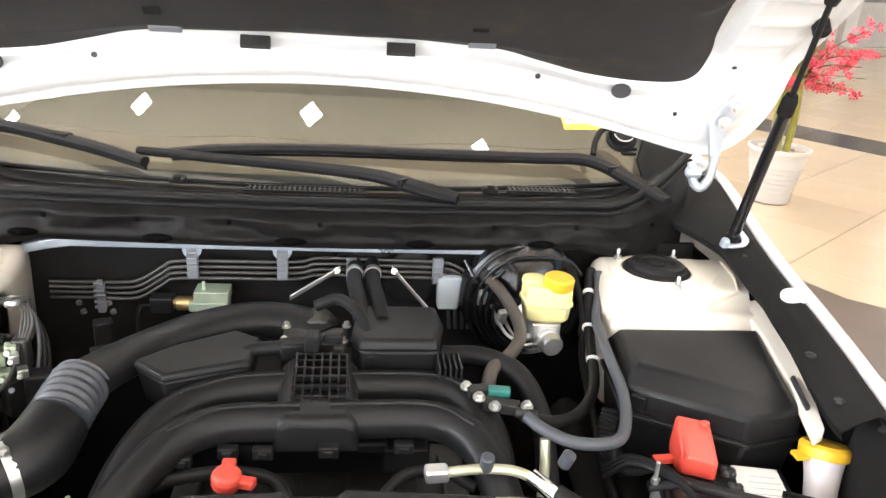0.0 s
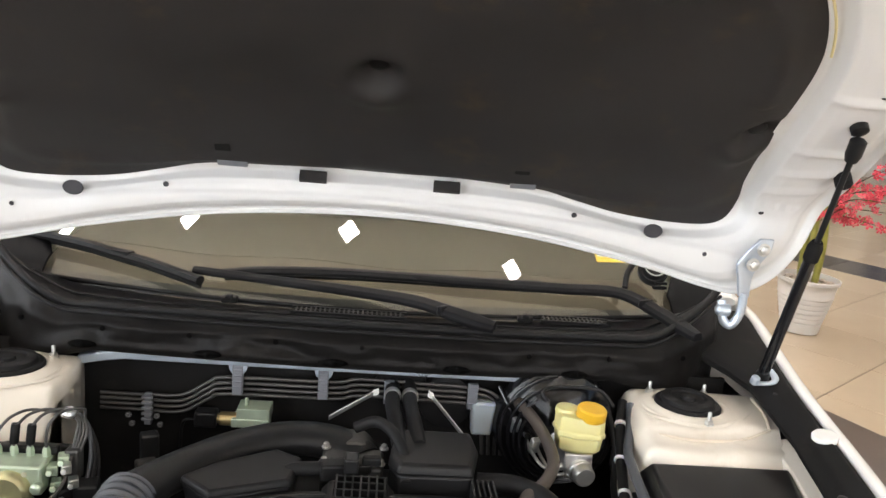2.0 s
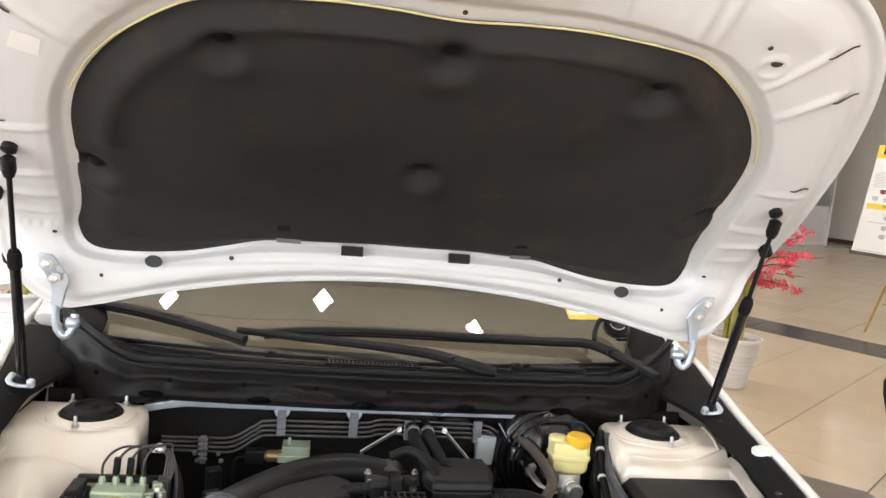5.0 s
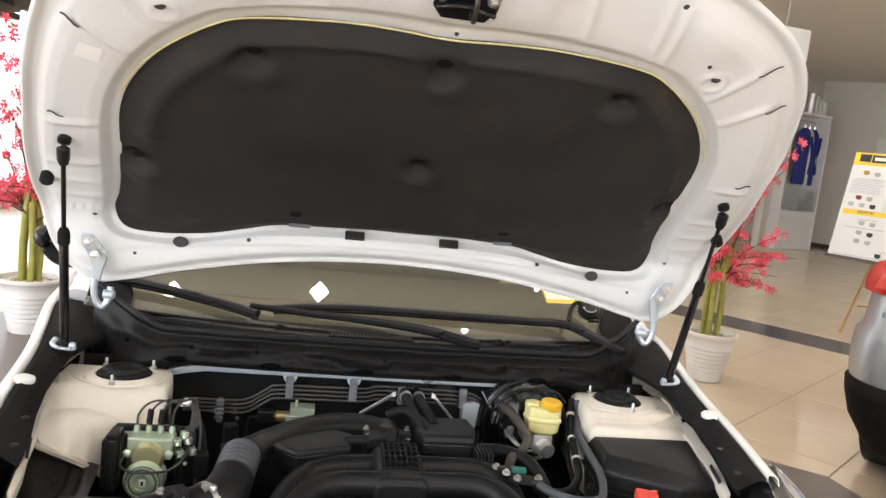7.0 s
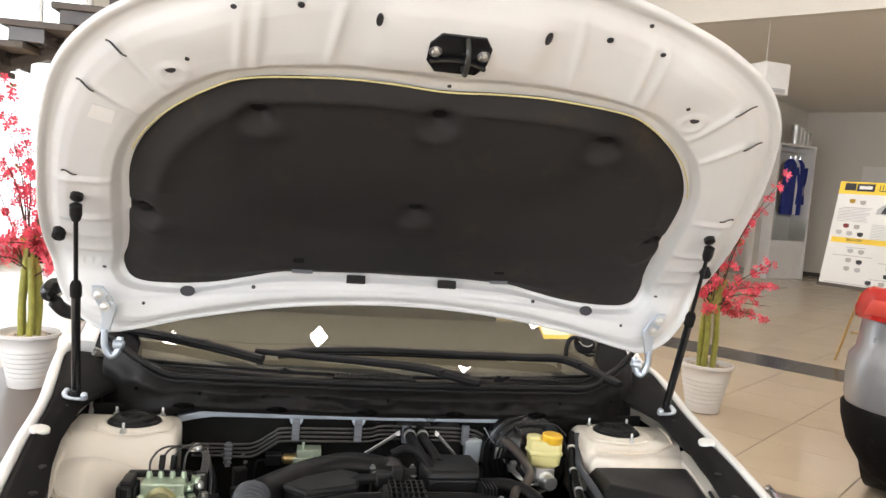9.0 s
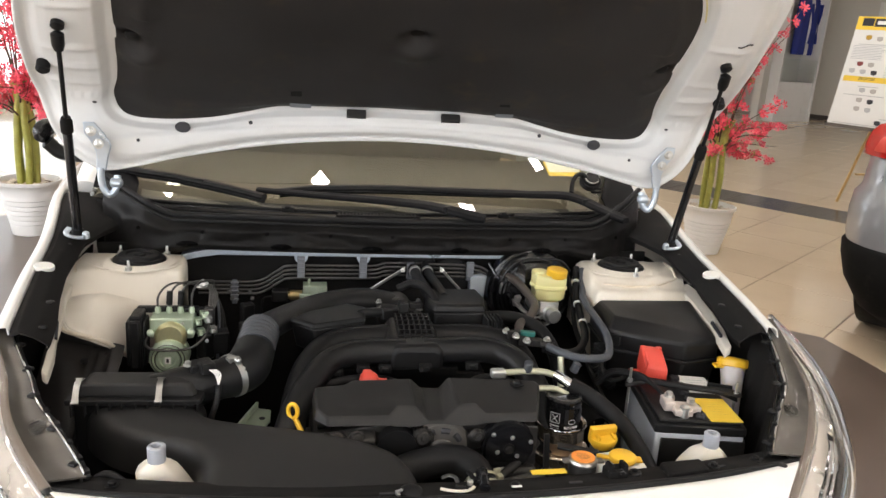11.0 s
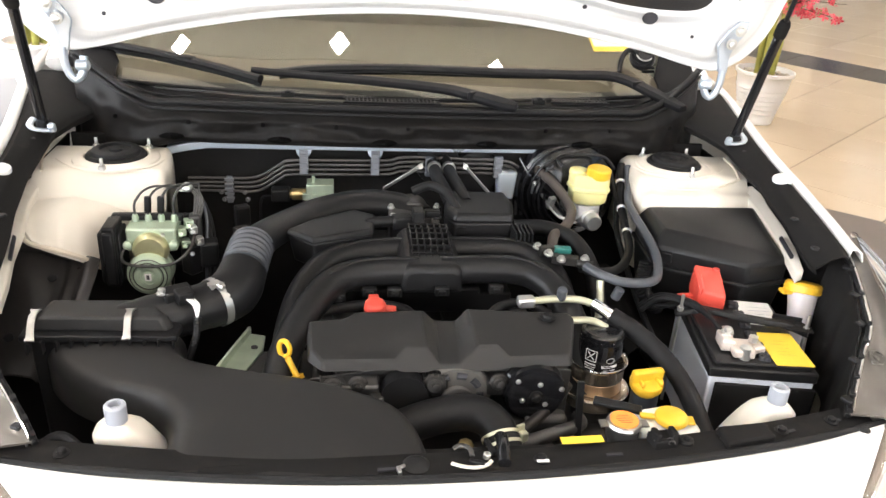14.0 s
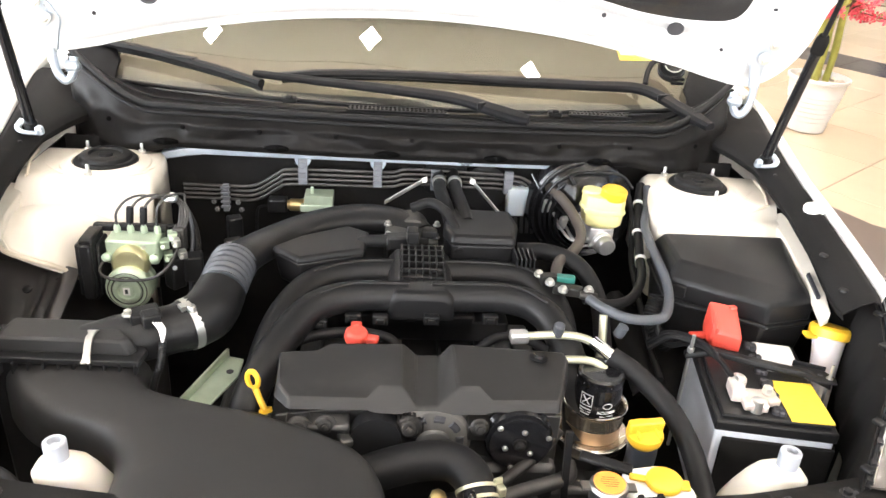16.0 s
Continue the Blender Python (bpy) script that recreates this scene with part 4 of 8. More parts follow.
for k in (-1, 1):
    part("cowl_corner", thicken(grid(lambda a, b: (k * (0.655 + 0.115 * a), glass_y(0.655 + 0.115 * a) - 0.035 + (0.05 + 0.20 * a) * b, 1.014 + 0.02 * a + (0.03 + 0.115 * a) * b + 0.006 * math.sin(math.pi * b)), 10, 10), (0, 0.004, -0.004)), COWL, car, "black corner trim beside the windscreen", angle=60)


def screen(a, b):
    x = -0.78 + 1.56 * a
    b = -0.04 + 1.04 * b
    return (x * (1 - 0.12 * b), glass_y(x) + 0.80 * b, 1.022 + 0.47 * b - 0.03 * b * b + 0.01 * (1 - (x / 0.78) ** 2))


part("windscreen", thicken(grid(screen, 40, 12), (0, 0.002, -0.004)), WINDGLASS, car, "laminated windscreen reflecting the ceiling", angle=80).visible_shadow = False
card = part("windscreen_sticker", thicken(grid(lambda a, b: tuple(np.array(screen(0.832 + 0.078 * a, 0.183 + 0.106 * b)) + np.array((0, 0.005, -0.007))), 4, 4), (0, 0.0005, -0.001)), PAPERY, car, "yellow-edged white sticker inside the windscreen")
part("sticker_field", thicken(grid(lambda a, b: tuple(np.array(screen(0.835 + 0.072 * a, 0.200 + 0.085 * b)) + np.array((0, 0.004, -0.0056))), 4, 4), (0, 0.0004, -0.0006)), PAPERW, card)
part("screen_border", thicken(grid(lambda a, b: tuple(np.array(screen(a, 0.001 + 0.03 * b)) + np.array((0, 0.006, -0.009))), 40, 3), (0, 0.001, -0.002)), INK, car)


def dash_top(a, b):
    return (-0.70 + 1.4 * a, 1.16 + 0.72 * b + 0.2 * (a - 0.5) ** 2, 0.985 + 0.065 * math.sin(min(1, b * 1.3) * 1.57) + 0.02 * math.sin(a * 20) * b * (1 - b))


dash = part("dashboard", thicken(grid(lambda a, b: dash_top(a, 0.34 + 0.66 * b), 30, 12), (0, 0.0, -0.03)), DASH, car, "dark grey dashboard top", angle=60)
# the reflection's brown zone is put into the dashboard's colour here
part("defroster_panel", thicken(grid(lambda a, b: dash_top(a, 0.335 * b), 30, 8), (0, 0.0, -0.03)), DASHREFLECT, dash, "front strip of the dashboard, browned for a reflection in the windscreen", angle=60)
part("cabin_tub", join(box((0, 3.0, 0.5), (1.6, 2.6, 0.05)), box((0, 4.3, 0.8), (1.6, 0.05, 0.7)), box((0, 2.35, 0.85), (1.2, 0.15, 0.6))), DASH, car)
part("roof", thicken(grid(lambda a, b: (-0.62 + 1.24 * a, 1.98 + 2.3 * b, 1.50 + 0.10 * math.sin(math.pi * a) ** 0.5 * 0.3 + 0.06 * math.sin(2.2 * b)), 12, 8), (0, 0, 0.03)), PAINT, car, angle=60)
for k in (-1, 1):
    part("pillar", tube([(k * 0.80, 1.30, 1.02), (k * 0.76, 1.60, 1.23), (k * 0.68, 1.98, 1.50)], 0.035, 10, 5, 0.7), PAINT, car)
    part("side_window", thicken(grid(lambda a, b: (k * (0.82 - 0.16 * b), 1.75 + 2.4 * a - 0.1 * b, 1.04 + 0.44 * b), 6, 4), (k * 0.004, 0, 0)), GLOSSBLK, car)
    mr = part("door_mirror", loft([[(k * (1.000 + r * math.cos(w) * 0.024), 1.64 + dy, 1.125 + r * math.sin(w) * 0.036) for w in (2 * math.pi * j / 20 for j in range(20))] for r, dy in ((0.25, -0.06), (0.7, -0.05), (0.95, -0.02), (1.0, 0.02), (0.9, 0.06))]), GLOSSBLK, car, "black door mirror", angle=60)
    part("mirror_foot", tube([(k * 0.87, 1.66, 1.05), (k * 0.95, 1.64, 1.06), (k * 0.985, 1.62, 1.095)], 0.022, 10), BLACK, mr)
part("tailgate", thicken(grid(lambda a, b: (-0.85 + 1.7 * a, 4.55 - 0.3 * b, 0.35 + 1.15 * b), 6, 4), (0, 0.03, 0)), PAINT, car)
for k in (-1, 1):
    for y in (0.95, 3.70):
        h = 0.335 + 0.021 * (y - 0.95)
        wh = part("wheel", lathe([(0.30, -0.11), (0.335, -0.09), (0.335, 0.09), (0.30, 0.11)], (k * 0.78, y, h), (1, 0, 0), 32), RUBBER, car)
        part("rim", lathe([(0.22, -0.115), (0.22, 0.115)], (k * 0.78, y, h), (1, 0, 0), 24), METAL, wh)

# wipers
WIPER = mat("wiper_black", (0.009, 0.009, 0.010), 0.42, vary=0.15, bump=0.2, grain=1500, spec=0.10)


def wiper(path, blade, label):
    pts = smooth_path([p[:3] for p in path], 5)
    rings = []
    for i, p in enumerate(pts):
        f = i / (len(pts) - 1)
        q, r = Vector(pts[max(0, i - 1)]), Vector(pts[min(len(pts) - 1, i + 1)])
        n = (r - q).cross(Vector((0, -0.45, 1))).normalized()
        u = n.cross(r - q).normalized()
        w, h = (0.0185 - 0.0095 * f) * min(1, 0.6 + 6 * f), 0.008 - 0.003 * f
        rings.append([tuple(Vector(p) + n * w * c + u * h * d) for c, d in ((-1, -1), (1, -1), (1, 0.2), (0.6, 1), (-0.6, 1), (-1, 0.2))])
    arm = part("wiper_arm", loft(rings), WIPER, car, label, bevel=0.0015)
    j = len(pts) // 4
    part("arm_joint", box(pts[j], (0.012, 0.034, 0.018), math.degrees(math.atan2(pts[j + 1][1] - pts[j][1], pts[j + 1][0] - pts[j][0]))), WIPER, arm, bevel=0.003)
    part("wiper_blade", join(tube(blade, 0.0125, 8, 5, 0.8), tube([(p[0], p[1] + 0.006, p[2] - 0.012) for p in blade], 0.0035, 6, 5, 2.0), box(blade[2], (0.09, 0.020, 0.014), math.degrees(math.atan2(blade[3][1] - blade[1][1], blade[3][0] - blade[1][0])))), RUBBER, arm)
    return arm


wiper([(0.628, 1.000, 1.030), (0.592, 1.107, 1.042), (0.531, 1.200, 1.056), (0.41, 1.188, 1.060), (0.288, 1.174, 1.063), (0.17, 1.165, 1.066), (0.060, 1.166, 1.070)],
      [(-0.285, 1.163, 1.049), (-0.193, 1.164, 1.060), (-0.05, 1.165, 1.066), (0.08, 1.168, 1.066), (0.20, 1.174, 1.064), (0.36, 1.196, 1.060)], "black wiper arm resting on the cowl")
wiper([(0.240, 0.995, 1.026), (0.162, 1.030, 1.038), (0.09, 1.083, 1.042), (-0.054, 1.118, 1.046), (-0.199, 1.137, 1.050), (-0.345, 1.160, 1.054)],
      [(-0.322, 1.120, 1.042), (-0.429, 1.180, 1.054), (-0.519, 1.219, 1.063), (-0.599, 1.253, 1.070), (-0.750, 1.315, 1.076)], "black wiper arm resting on the windscreen")
wash = part("sensor_plug", lathe([(0.032, -0.006), (0.033, 0.004), (0.029, 0.010), (0.024, 0.008), (0.021, 0.014), (0.010, 0.017)], (0.622, 1.275, 1.088), (-0.1, -0.7, 0.7), 24), BLACK, car, "round black plug with a looped cable")
part("cable", tube([(0.606, 1.262, 1.100), (0.592, 1.270, 1.108), (0.574, 1.265, 1.106), (0.556, 1.245, 1.088), (0.547, 1.222, 1.062)], 0.0065, 10), RUBBER, wash)
part("clip_ring", tube([(0.622 + 0.022 * math.cos(w), 1.262 + 0.012 * math.sin(w), 1.103 + 0.016 * math.sin(w)) for w in np.linspace(0, 5.6, 14)], 0.0016, 6, 3), METAL, wash)
for z in (0, 0.010):
    part("connector", box((0.634, 1.252, 1.070 - z), (0.030, 0.010, 0.006), 10), RUBBER, wash)

LAMPTOP = mat("lamp_housing", (0.085, 0.077, 0.067), 0.2, 0.2, vary=0.3, scale=14, coat=0.3)
SILVERED = mat("silvered_reflector", (0.74, 0.68, 0.60), 0.28, 0.75, vary=0.06)
TAUPE = mat("taupe_bezel", (0.17, 0.135, 0.105), 0.22, 0.4, vary=0.1)

# nose: black slam panel, white bumper, chrome grille bar, headlamps


def lip_y(x):
    return 0.073 + 0.23 * x * x


NOSE_D, NOSE_DROP = [0, 0.004, 0.010, 0.044, 0.083, 0.118, 0.14, 0.16], [0, -0.001, -0.001, 0.012, 0.048, 0.09, 0.18, 0.45]


def nose(a, b):
    """The white nose between the two headlamps: a across, b from the upper edge down."""
    j = b * 7
    d = np.interp(j, range(8), NOSE_D)
    low = np.interp(-0.488 + 1.018 * a, [-0.46, -0.42, -0.39, -0.36, -0.33, 0.37, 0.40, 0.43, 0.46, 0.50], [0.16, 0.106, 0.085, 0.072, 0.066, 0.066, 0.072, 0.085, 0.106, 0.16])
    d *= (low / 0.16) ** b
    drop = np.interp(d, NOSE_D, NOSE_DROP)
    right = np.interp(d, [0, 0.044, 0.083, 0.118, 0.16], [0.630, 0.577, 0.530, 0.497, 0.470])
    x = (0.042 - right) * (1 - a) + right * a
    return (x, lip_y(x) - d, 0.797 - 0.03 * x * x - drop + 0.006 * max(0, abs(x - 0.02) - 0.45) / 0.15)


bumper = part("bumper", thicken(grid(nose, 48, 42), (0, 0.003, -0.002)), PAINT, car, "glossy white bumper and nose panel", angle=70)
part("lip_seal", tube([(x, lip_y(x) + 0.004, 0.800 - 0.03 * x * x) for x in np.linspace(-0.585, 0.63, 21)], 0.006, 8, 2), RUBBER, car)
slam = part("slam_panel", thicken(grid(lambda a, b: (-0.62 + 1.24 * a, lip_y(-0.62 + 1.24 * a) + 0.006 + 0.055 * b, 0.793 - 0.03 * (-0.62 + 1.24 * a) ** 2 + 0.006 * math.sin(b * 3.1)), 60, 6), (0, 0, -0.02)), BLACKSOFT, car, "black plastic panel over the radiator", angle=50)
for x in (-0.50, 0.10, 0.37, 0.46, 0.55):
    part("rivet", join(lathe([(0.010, 0), (0.010, 0.003), (0.0065, 0.0035)], (x, lip_y(x) + 0.032, 0.797 - 0.03 * x * x), n=16), lathe([(0.0062, 0), (0.0062, 0.006), (0.0045, 0.007)], (x, lip_y(x) + 0.032, 0.799 - 0.03 * x * x), n=6)), BLACK, slam)
for x, y, w, d, h in ((0.400, 0.140, 0.075, 0.044, 0.026), (-0.28, 0.112, 0.10, 0.03, 0.016)):
    part("raised_block", prism([(x - w / 2, y - d / 2), (x + w / 2, y - d / 2 + 0.012), (x + w / 2, y + d / 2), (x - w / 2, y + d / 2 - 0.006)], 0.78, 0.786 + h * 0.7, 0.004, 0.003), BLACKSOFT, slam, bevel=0.004)
# thin dark boxes for the shade inside slots
for x, y in ((0.20, 0.112), (0.47, 0.152), (0.555, 0.175), (-0.10, 0.1)):
    part("slot", box((x, y, 0.7985 - 0.03 * x * x), (0.022, 0.005, 0.003), 12 if x > 0.3 else 2), INK, slam)
catch = part("bonnet_catch", join(box((0.274, 0.134, 0.798), (0.034, 0.026, 0.020), 6), box((0.262, 0.131, 0.811), (0.008, 0.020, 0.014), 6), box((0.287, 0.133, 0.811), (0.008, 0.020, 0.014), 6)), BLACKSOFT, slam, "black catch with small steel fittings", bevel=0.002)
part("catch_pin", lathe([(0.0022, -0.016), (0.0022, 0.016)], (0.274, 0.127, 0.806), (1, 0.1, 0), 10), DARKMET, catch)
part("catch_spring", tube([(0.281 + 0.004 * math.cos(j), 0.118 + 0.001 * j, 0.806 + 0.004 * math.sin(j)) for j in range(12)], 0.0011, 6, 2), DARKMET, catch)
part("socket", join(lathe([(0.011, 0), (0.011, 0.006), (0.009, 0.008)], (0.309, 0.135, 0.792), n=20), lathe([(0.005, 0.007), (0.005, 0.011), (0.003, 0.012)], (0.309, 0.135, 0.792), n=6)), BLACK, slam, bevel=0.001)
bar = [(-0.470, -0.018, 0.66), (-0.430, 0.004, 0.706), (-0.405, 0.017, 0.730), (-0.372, 0.030, 0.751), (-0.347, 0.035, 0.760), (-0.320, 0.034, 0.764), (-0.211, 0.020, 0.768), (-0.026, 0.010, 0.770), (0.131, 0.014, 0.770), (0.284, 0.028, 0.767), (0.365, 0.038, 0.763), (0.395, 0.038, 0.756), (0.425, 0.031, 0.742), (0.470, 0.012, 0.706), (0.51, -0.005, 0.66)]
grille = part("grille_bar", tube([(x, y - 0.008, z - 0.012) for x, y, z in bar], 0.016, 12, 5), BROWNCHROME, car, "chrome bar round the radiator grille")
part("grille_mesh", box((0.02, 0.056, 0.63), (0.74, 0.02, 0.22)), GLOSSBLK, grille)
for k in range(6):
    part("grille_slat", box((0.02, -0.018, 0.54 + 0.035 * k), (0.80 - 0.02 * k, 0.012, 0.012)), GLOSSBLK, grille)

def lamp_side(p, k):
    """Shifts a lamp point sideways, more towards the front, to fit the camera's view."""
    c = 0.021 * min(1, max(0, (0.56 - p[1]) / 0.2))
    return (k * (p[0] - c) + c, p[1], p[2])


for k in (-1, 1):
    edge = smooth_path([(0.752, 0.530, 0.918), (0.734, 0.446, 0.893), (0.690, 0.325, 0.861), (0.652, 0.275, 0.840), (0.607, 0.216, 0.818), (0.580, 0.178, 0.799)], 6)
    rim = smooth_path([(0.782, 0.530, 0.922), (0.759, 0.430, 0.893), (0.733, 0.332, 0.867), (0.710, 0.275, 0.845), (0.677, 0.223, 0.825), (0.632, 0.165, 0.801)], 6)
    inn = rim + smooth_path([(0.632, 0.165, 0.801), (0.577, 0.105, 0.772), (0.531, 0.055, 0.737), (0.499, 0.012, 0.700)], 6)[1:]
    out = smooth_path([(0.786, 0.552, 0.922), (0.817, 0.481, 0.885), (0.840, 0.397, 0.830), (0.810, 0.285, 0.788), (0.762, 0.182, 0.755), (0.692, 0.096, 0.732), (0.645, 0.052, 0.714), (0.575, 0.016, 0.698), (0.500, -0.010, 0.686)], 6)

    def lens(a, b, puff, inset, k=k, inn=inn, out=out):
        p, q = (np.array([np.interp(a * (len(c) - 1), range(len(c)), [v[d] for v in c]) for d in range(3)]) for c in (inn, out))
        m = p * (1 - b) + q * b
        h = puff * math.sin(math.pi * b) ** 0.8 * (0.15 + 0.85 * math.sin(math.pi * (0.05 + 0.9 * a)))
        return lamp_side((m[0] + 0.35 * h - inset * 0.3, m[1] - 0.35 * h + inset * 0.5, m[2] + 0.7 * h - inset * 0.8), k)

    def flange(a, b, drop, k=k, edge=edge, rim=rim):
        p, q = (np.array([np.interp(a * (len(c) - 1), range(len(c)), [v[d] for v in c]) for d in range(3)]) for c in (edge, rim))
        m = p * (1 - b) + q * b
        return lamp_side((m[0], m[1], m[2] - drop - 0.010 * math.sin(math.pi * b) * math.sin(math.pi * a)), k)
    hl = part("headlamp", thicken(grid(lambda a, b: lens(a, b, 0.030, 0.0), 30, 14), (-k * 0.001, 0.002, -0.002)), LENS, car, "clear headlamp with silver reflectors", angle=80)
    hl.visible_shadow = False
    top = part("lamp_flange", thicken(grid(lambda a, b: flange(a, b, 0.0), 26, 8), (0, 0, -0.003)), LAMPTOP, hl, "greyish clear plastic upper edge of the lamp", angle=50)
    part("flange_seam", tube([flange(a, 0.03, -0.002) for a in np.linspace(0.02, 0.99, 20)], 0.0024, 8, 3), CHROME, hl)
    part("flange_edge", tube([flange(a, -0.05, 0.004) for a in np.linspace(0.0, 1.0, 20)], 0.0045, 8, 3), RUBBER, hl, "black serrated edge of the lamp")
    for a in np.linspace(0.06, 0.96, 9):
        x, y, z = flange(a, -0.04, 0.0)
        part("edge_tab", box((x, y, z), (0.008, 0.012, 0.006), k * -28), RUBBER, hl)
    sx, sy, sz = flange(0.62, 0.45, -0.001)
    part("moulded_boss", lathe([(0.017, -0.006), (0.015, 0.003), (0.010, 0.005), (0.009, 0.001), (0.002, 0.001)], (sx, sy, sz), (k * 0.2, -0.5, 1), 20), LENS, top)
    bands = [("rim", 0.0, 0.13, 0.010, 0.001, TAUPE, 0, 1), ("light_guide", 0.13, 0.16, 0.014, 0.001, CHROME, 0, 1), ("reflector", 0.16, 0.46, 0.006, 0.010, SILVERED, 0, 1), ("light_guide", 0.46, 0.485, 0.014, 0.004, CHROME, 0, 1),
             ("bezel", 0.485, 0.74, 0.004, 0.014, SILVERED, 0, 0.42), ("bezel", 0.485, 0.80, 0.0, 0.024, GLOSSBLK, 0.42, 0.97), ("light_guide", 0.74, 0.765, 0.016, 0.005, CHROME, 0, 0.42), ("light_guide", 0.80, 0.82, 0.010, 0.006, CHROME, 0.42, 0.97),
             ("side_reflector", 0.765, 1.0, 0.004, 0.010, LAMPTOP, 0, 0.42), ("side_reflector", 0.82, 1.0, 0.004, 0.012, TAUPE, 0.42, 1)]
    for nm, b0, b1, p0, ins, mt, a0, a1 in bands:
        part(nm, thicken(grid(lambda a, b: lens(a0 + (a1 - a0) * a, b0 + (b1 - b0) * b, p0, ins + 0.0012 * math.sin(a * 60) * (mt == SILVERED) * (b > 0.5)), 26, 6), (0, 0, -0.004)), mt, hl, angle=40)
    for b0 in (0.56, 0.66):
        part("light_strip", tube([lens(a, b0, 0.004, 0.012) for a in np.linspace(0.46, 0.94, 12)], 0.003, 8, 2), CHROME, hl)
    for a in (0.52, 0.66):
        part("lamp_barrel", lathe([(0.022, -0.02), (0.021, -0.004), (0.017, -0.002), (0.012, -0.014), (0.002, -0.016)], lens(a, 0.62, 0.0, 0.012), (k * 0.2, -0.7, 0.6), 24), CHROME, hl)

    def corner(a, b, k=k, out=out):
        x, y, z = (np.interp(a * (len(out) - 1), range(len(out)), [v[d] for v in out]) for d in range(3))
        f = min(1, max(0, (0.16 - y) / 0.12))
        q = np.interp(b, [0, 0.06, 0.2, 0.5, 1], [0, 0.25, 0.8, 1.0, 1.0])
        return lamp_side((x - 0.004 + q * (0.012 + 0.045 * f), y - q * 0.03 * f + 0.004, (z - 0.006) * (1 - b) + 0.35 * b), k)
    part("bumper_side", thicken(grid(corner, 30, 14), (-k * 0.002, 0.002, 0)), PAINT, car, angle=60)


# ---- engine and everything in the bay ----
eb = part("engine_block", box((0, 0.55, 0.56), (0.34, 0.36, 0.22)), DARKMET, car, "dark cast engine block deep in the bay", bevel=0.01)
for nm, at, size in (("timing_case", (0, 0.345, 0.60), (0.42, 0.05, 0.20)), ("gearbox_case", (0.0, 0.87, 0.58), (0.26, 0.27, 0.30)), ("cylinder_head", (-0.25, 0.50, 0.55), (0.15, 0.30, 0.16)), ("cylinder_head", (0.25, 0.50, 0.55), (0.15, 0.30, 0.16))):
    part(nm, box(at, size), DARKMET, eb, bevel=0.01)

man = thing("intake_manifold", (0, 0.60, 0.67), "black plastic intake manifold with four curved runners", "intake manifold")
runners = [[(-0.01, 0.690, 0.822), (-0.105, 0.678, 0.822), (-0.170, 0.645, 0.818), (-0.212, 0.580, 0.800), (-0.235, 0.500, 0.765), (-0.245, 0.44, 0.70)],
           [(-0.01, 0.603, 0.822), (-0.11, 0.595, 0.822), (-0.172, 0.556, 0.815), (-0.222, 0.470, 0.785), (-0.248, 0.405, 0.745), (-0.255, 0.37, 0.69)],
           [(0.03, 0.690, 0.822), (0.17, 0.688, 0.822), (0.225, 0.664, 0.815), (0.255, 0.610, 0.79), (0.262, 0.55, 0.74)],
           [(0.03, 0.606, 0.822), (0.165, 0.604, 0.822), (0.222, 0.570, 0.812), (0.250, 0.508, 0.785), (0.262, 0.45, 0.74), (0.265, 0.41, 0.68)]]
for p in runners:
    rn = part("runner", tube(p, 0.0265, 22, 7), BLACK, man)
    part("mould_seam", tube([(x, y - 0.004, z + 0.0265) for x, y, z in p[:3]], 0.0022, 6, 6), BLACK, rn)
part("bridge", loft([[(0.013 + (x - 0.013) * k, y, 0.80 + (z - 0.80) * h) for x, z in ((-0.045, 0.79), (-0.043, 0.835), (-0.030, 0.847), (0.055, 0.847), (0.068, 0.835), (0.070, 0.79))] for y, k, h in ((0.572, 0.9, 0.75), (0.580, 1, 0.95), (0.61, 1, 1.0), (0.65, 1, 1.05), (0.715, 1, 1.25))]), BLACK, man, bevel=0.005)


def rib_z(y):
    return 0.868 - 0.9 * max(0, 0.69 - y) ** 1.5 - 3.0 * max(0, 0.62 - y) ** 2


gr = part("rib_cover", loft([[(0.016 + dx, y, rib_z(y) + dz) for dx, dz in ((-0.036, -0.03), (-0.036, -0.012), (0.036, -0.012), (0.036, -0.03))] for y in np.linspace(0.60, 0.712, 9)]), INK, man, "ribbed black cover")
for i in range(7):
    part("rib", loft([[(-0.020 + i * 0.012 + dx, y, rib_z(y) + dz) for dx, dz in ((-0.0014, -0.014), (-0.0014, 0), (0.0014, 0), (0.0014, -0.014))] for y in np.linspace(0.598, 0.714, 9)]), BLACK, gr)
for i in range(7):
    y = 0.602 + 0.018 * i
    part("rib", box((0.016, y, rib_z(y) - 0.0065), (0.078, 0.0028, 0.0135), 0, 12), BLACK, gr)
for x, y in ((-0.155, 0.545), (-0.055, 0.562), (0.03, 0.565), (0.13, 0.572), (-0.10, 0.565)):
    part("lug", join(box((x, y, 0.800), (0.026, 0.014, 0.016)), box((x, y - 0.006, 0.80), (0.014, 0.008, 0.010))), BLACK, man, bevel=0.002)
part("lower_web", join(box((-0.04, 0.620, 0.755), (0.30, 0.02, 0.05)), box((0.02, 0.66, 0.75), (0.30, 0.10, 0.04))), BLACK, man, bevel=0.004)

thr = thing("throttle_body", (0.0, 0.80, 0.76), "grey cast throttle body with black connector and vacuum hoses", "throttle body")
part("housing", join(box((0.0, 0.80, 0.812), (0.100, 0.070, 0.080)), lathe([(0.036, 0), (0.036, 0.05)], (0, 0.83, 0.828), (0, 1, 0.1), 24)), DARKMET, thr, bevel=0.006)
part("motor_cover", box((-0.005, 0.765, 0.855), (0.070, 0.032, 0.018), 8), CASTGREY, thr, bevel=0.004)
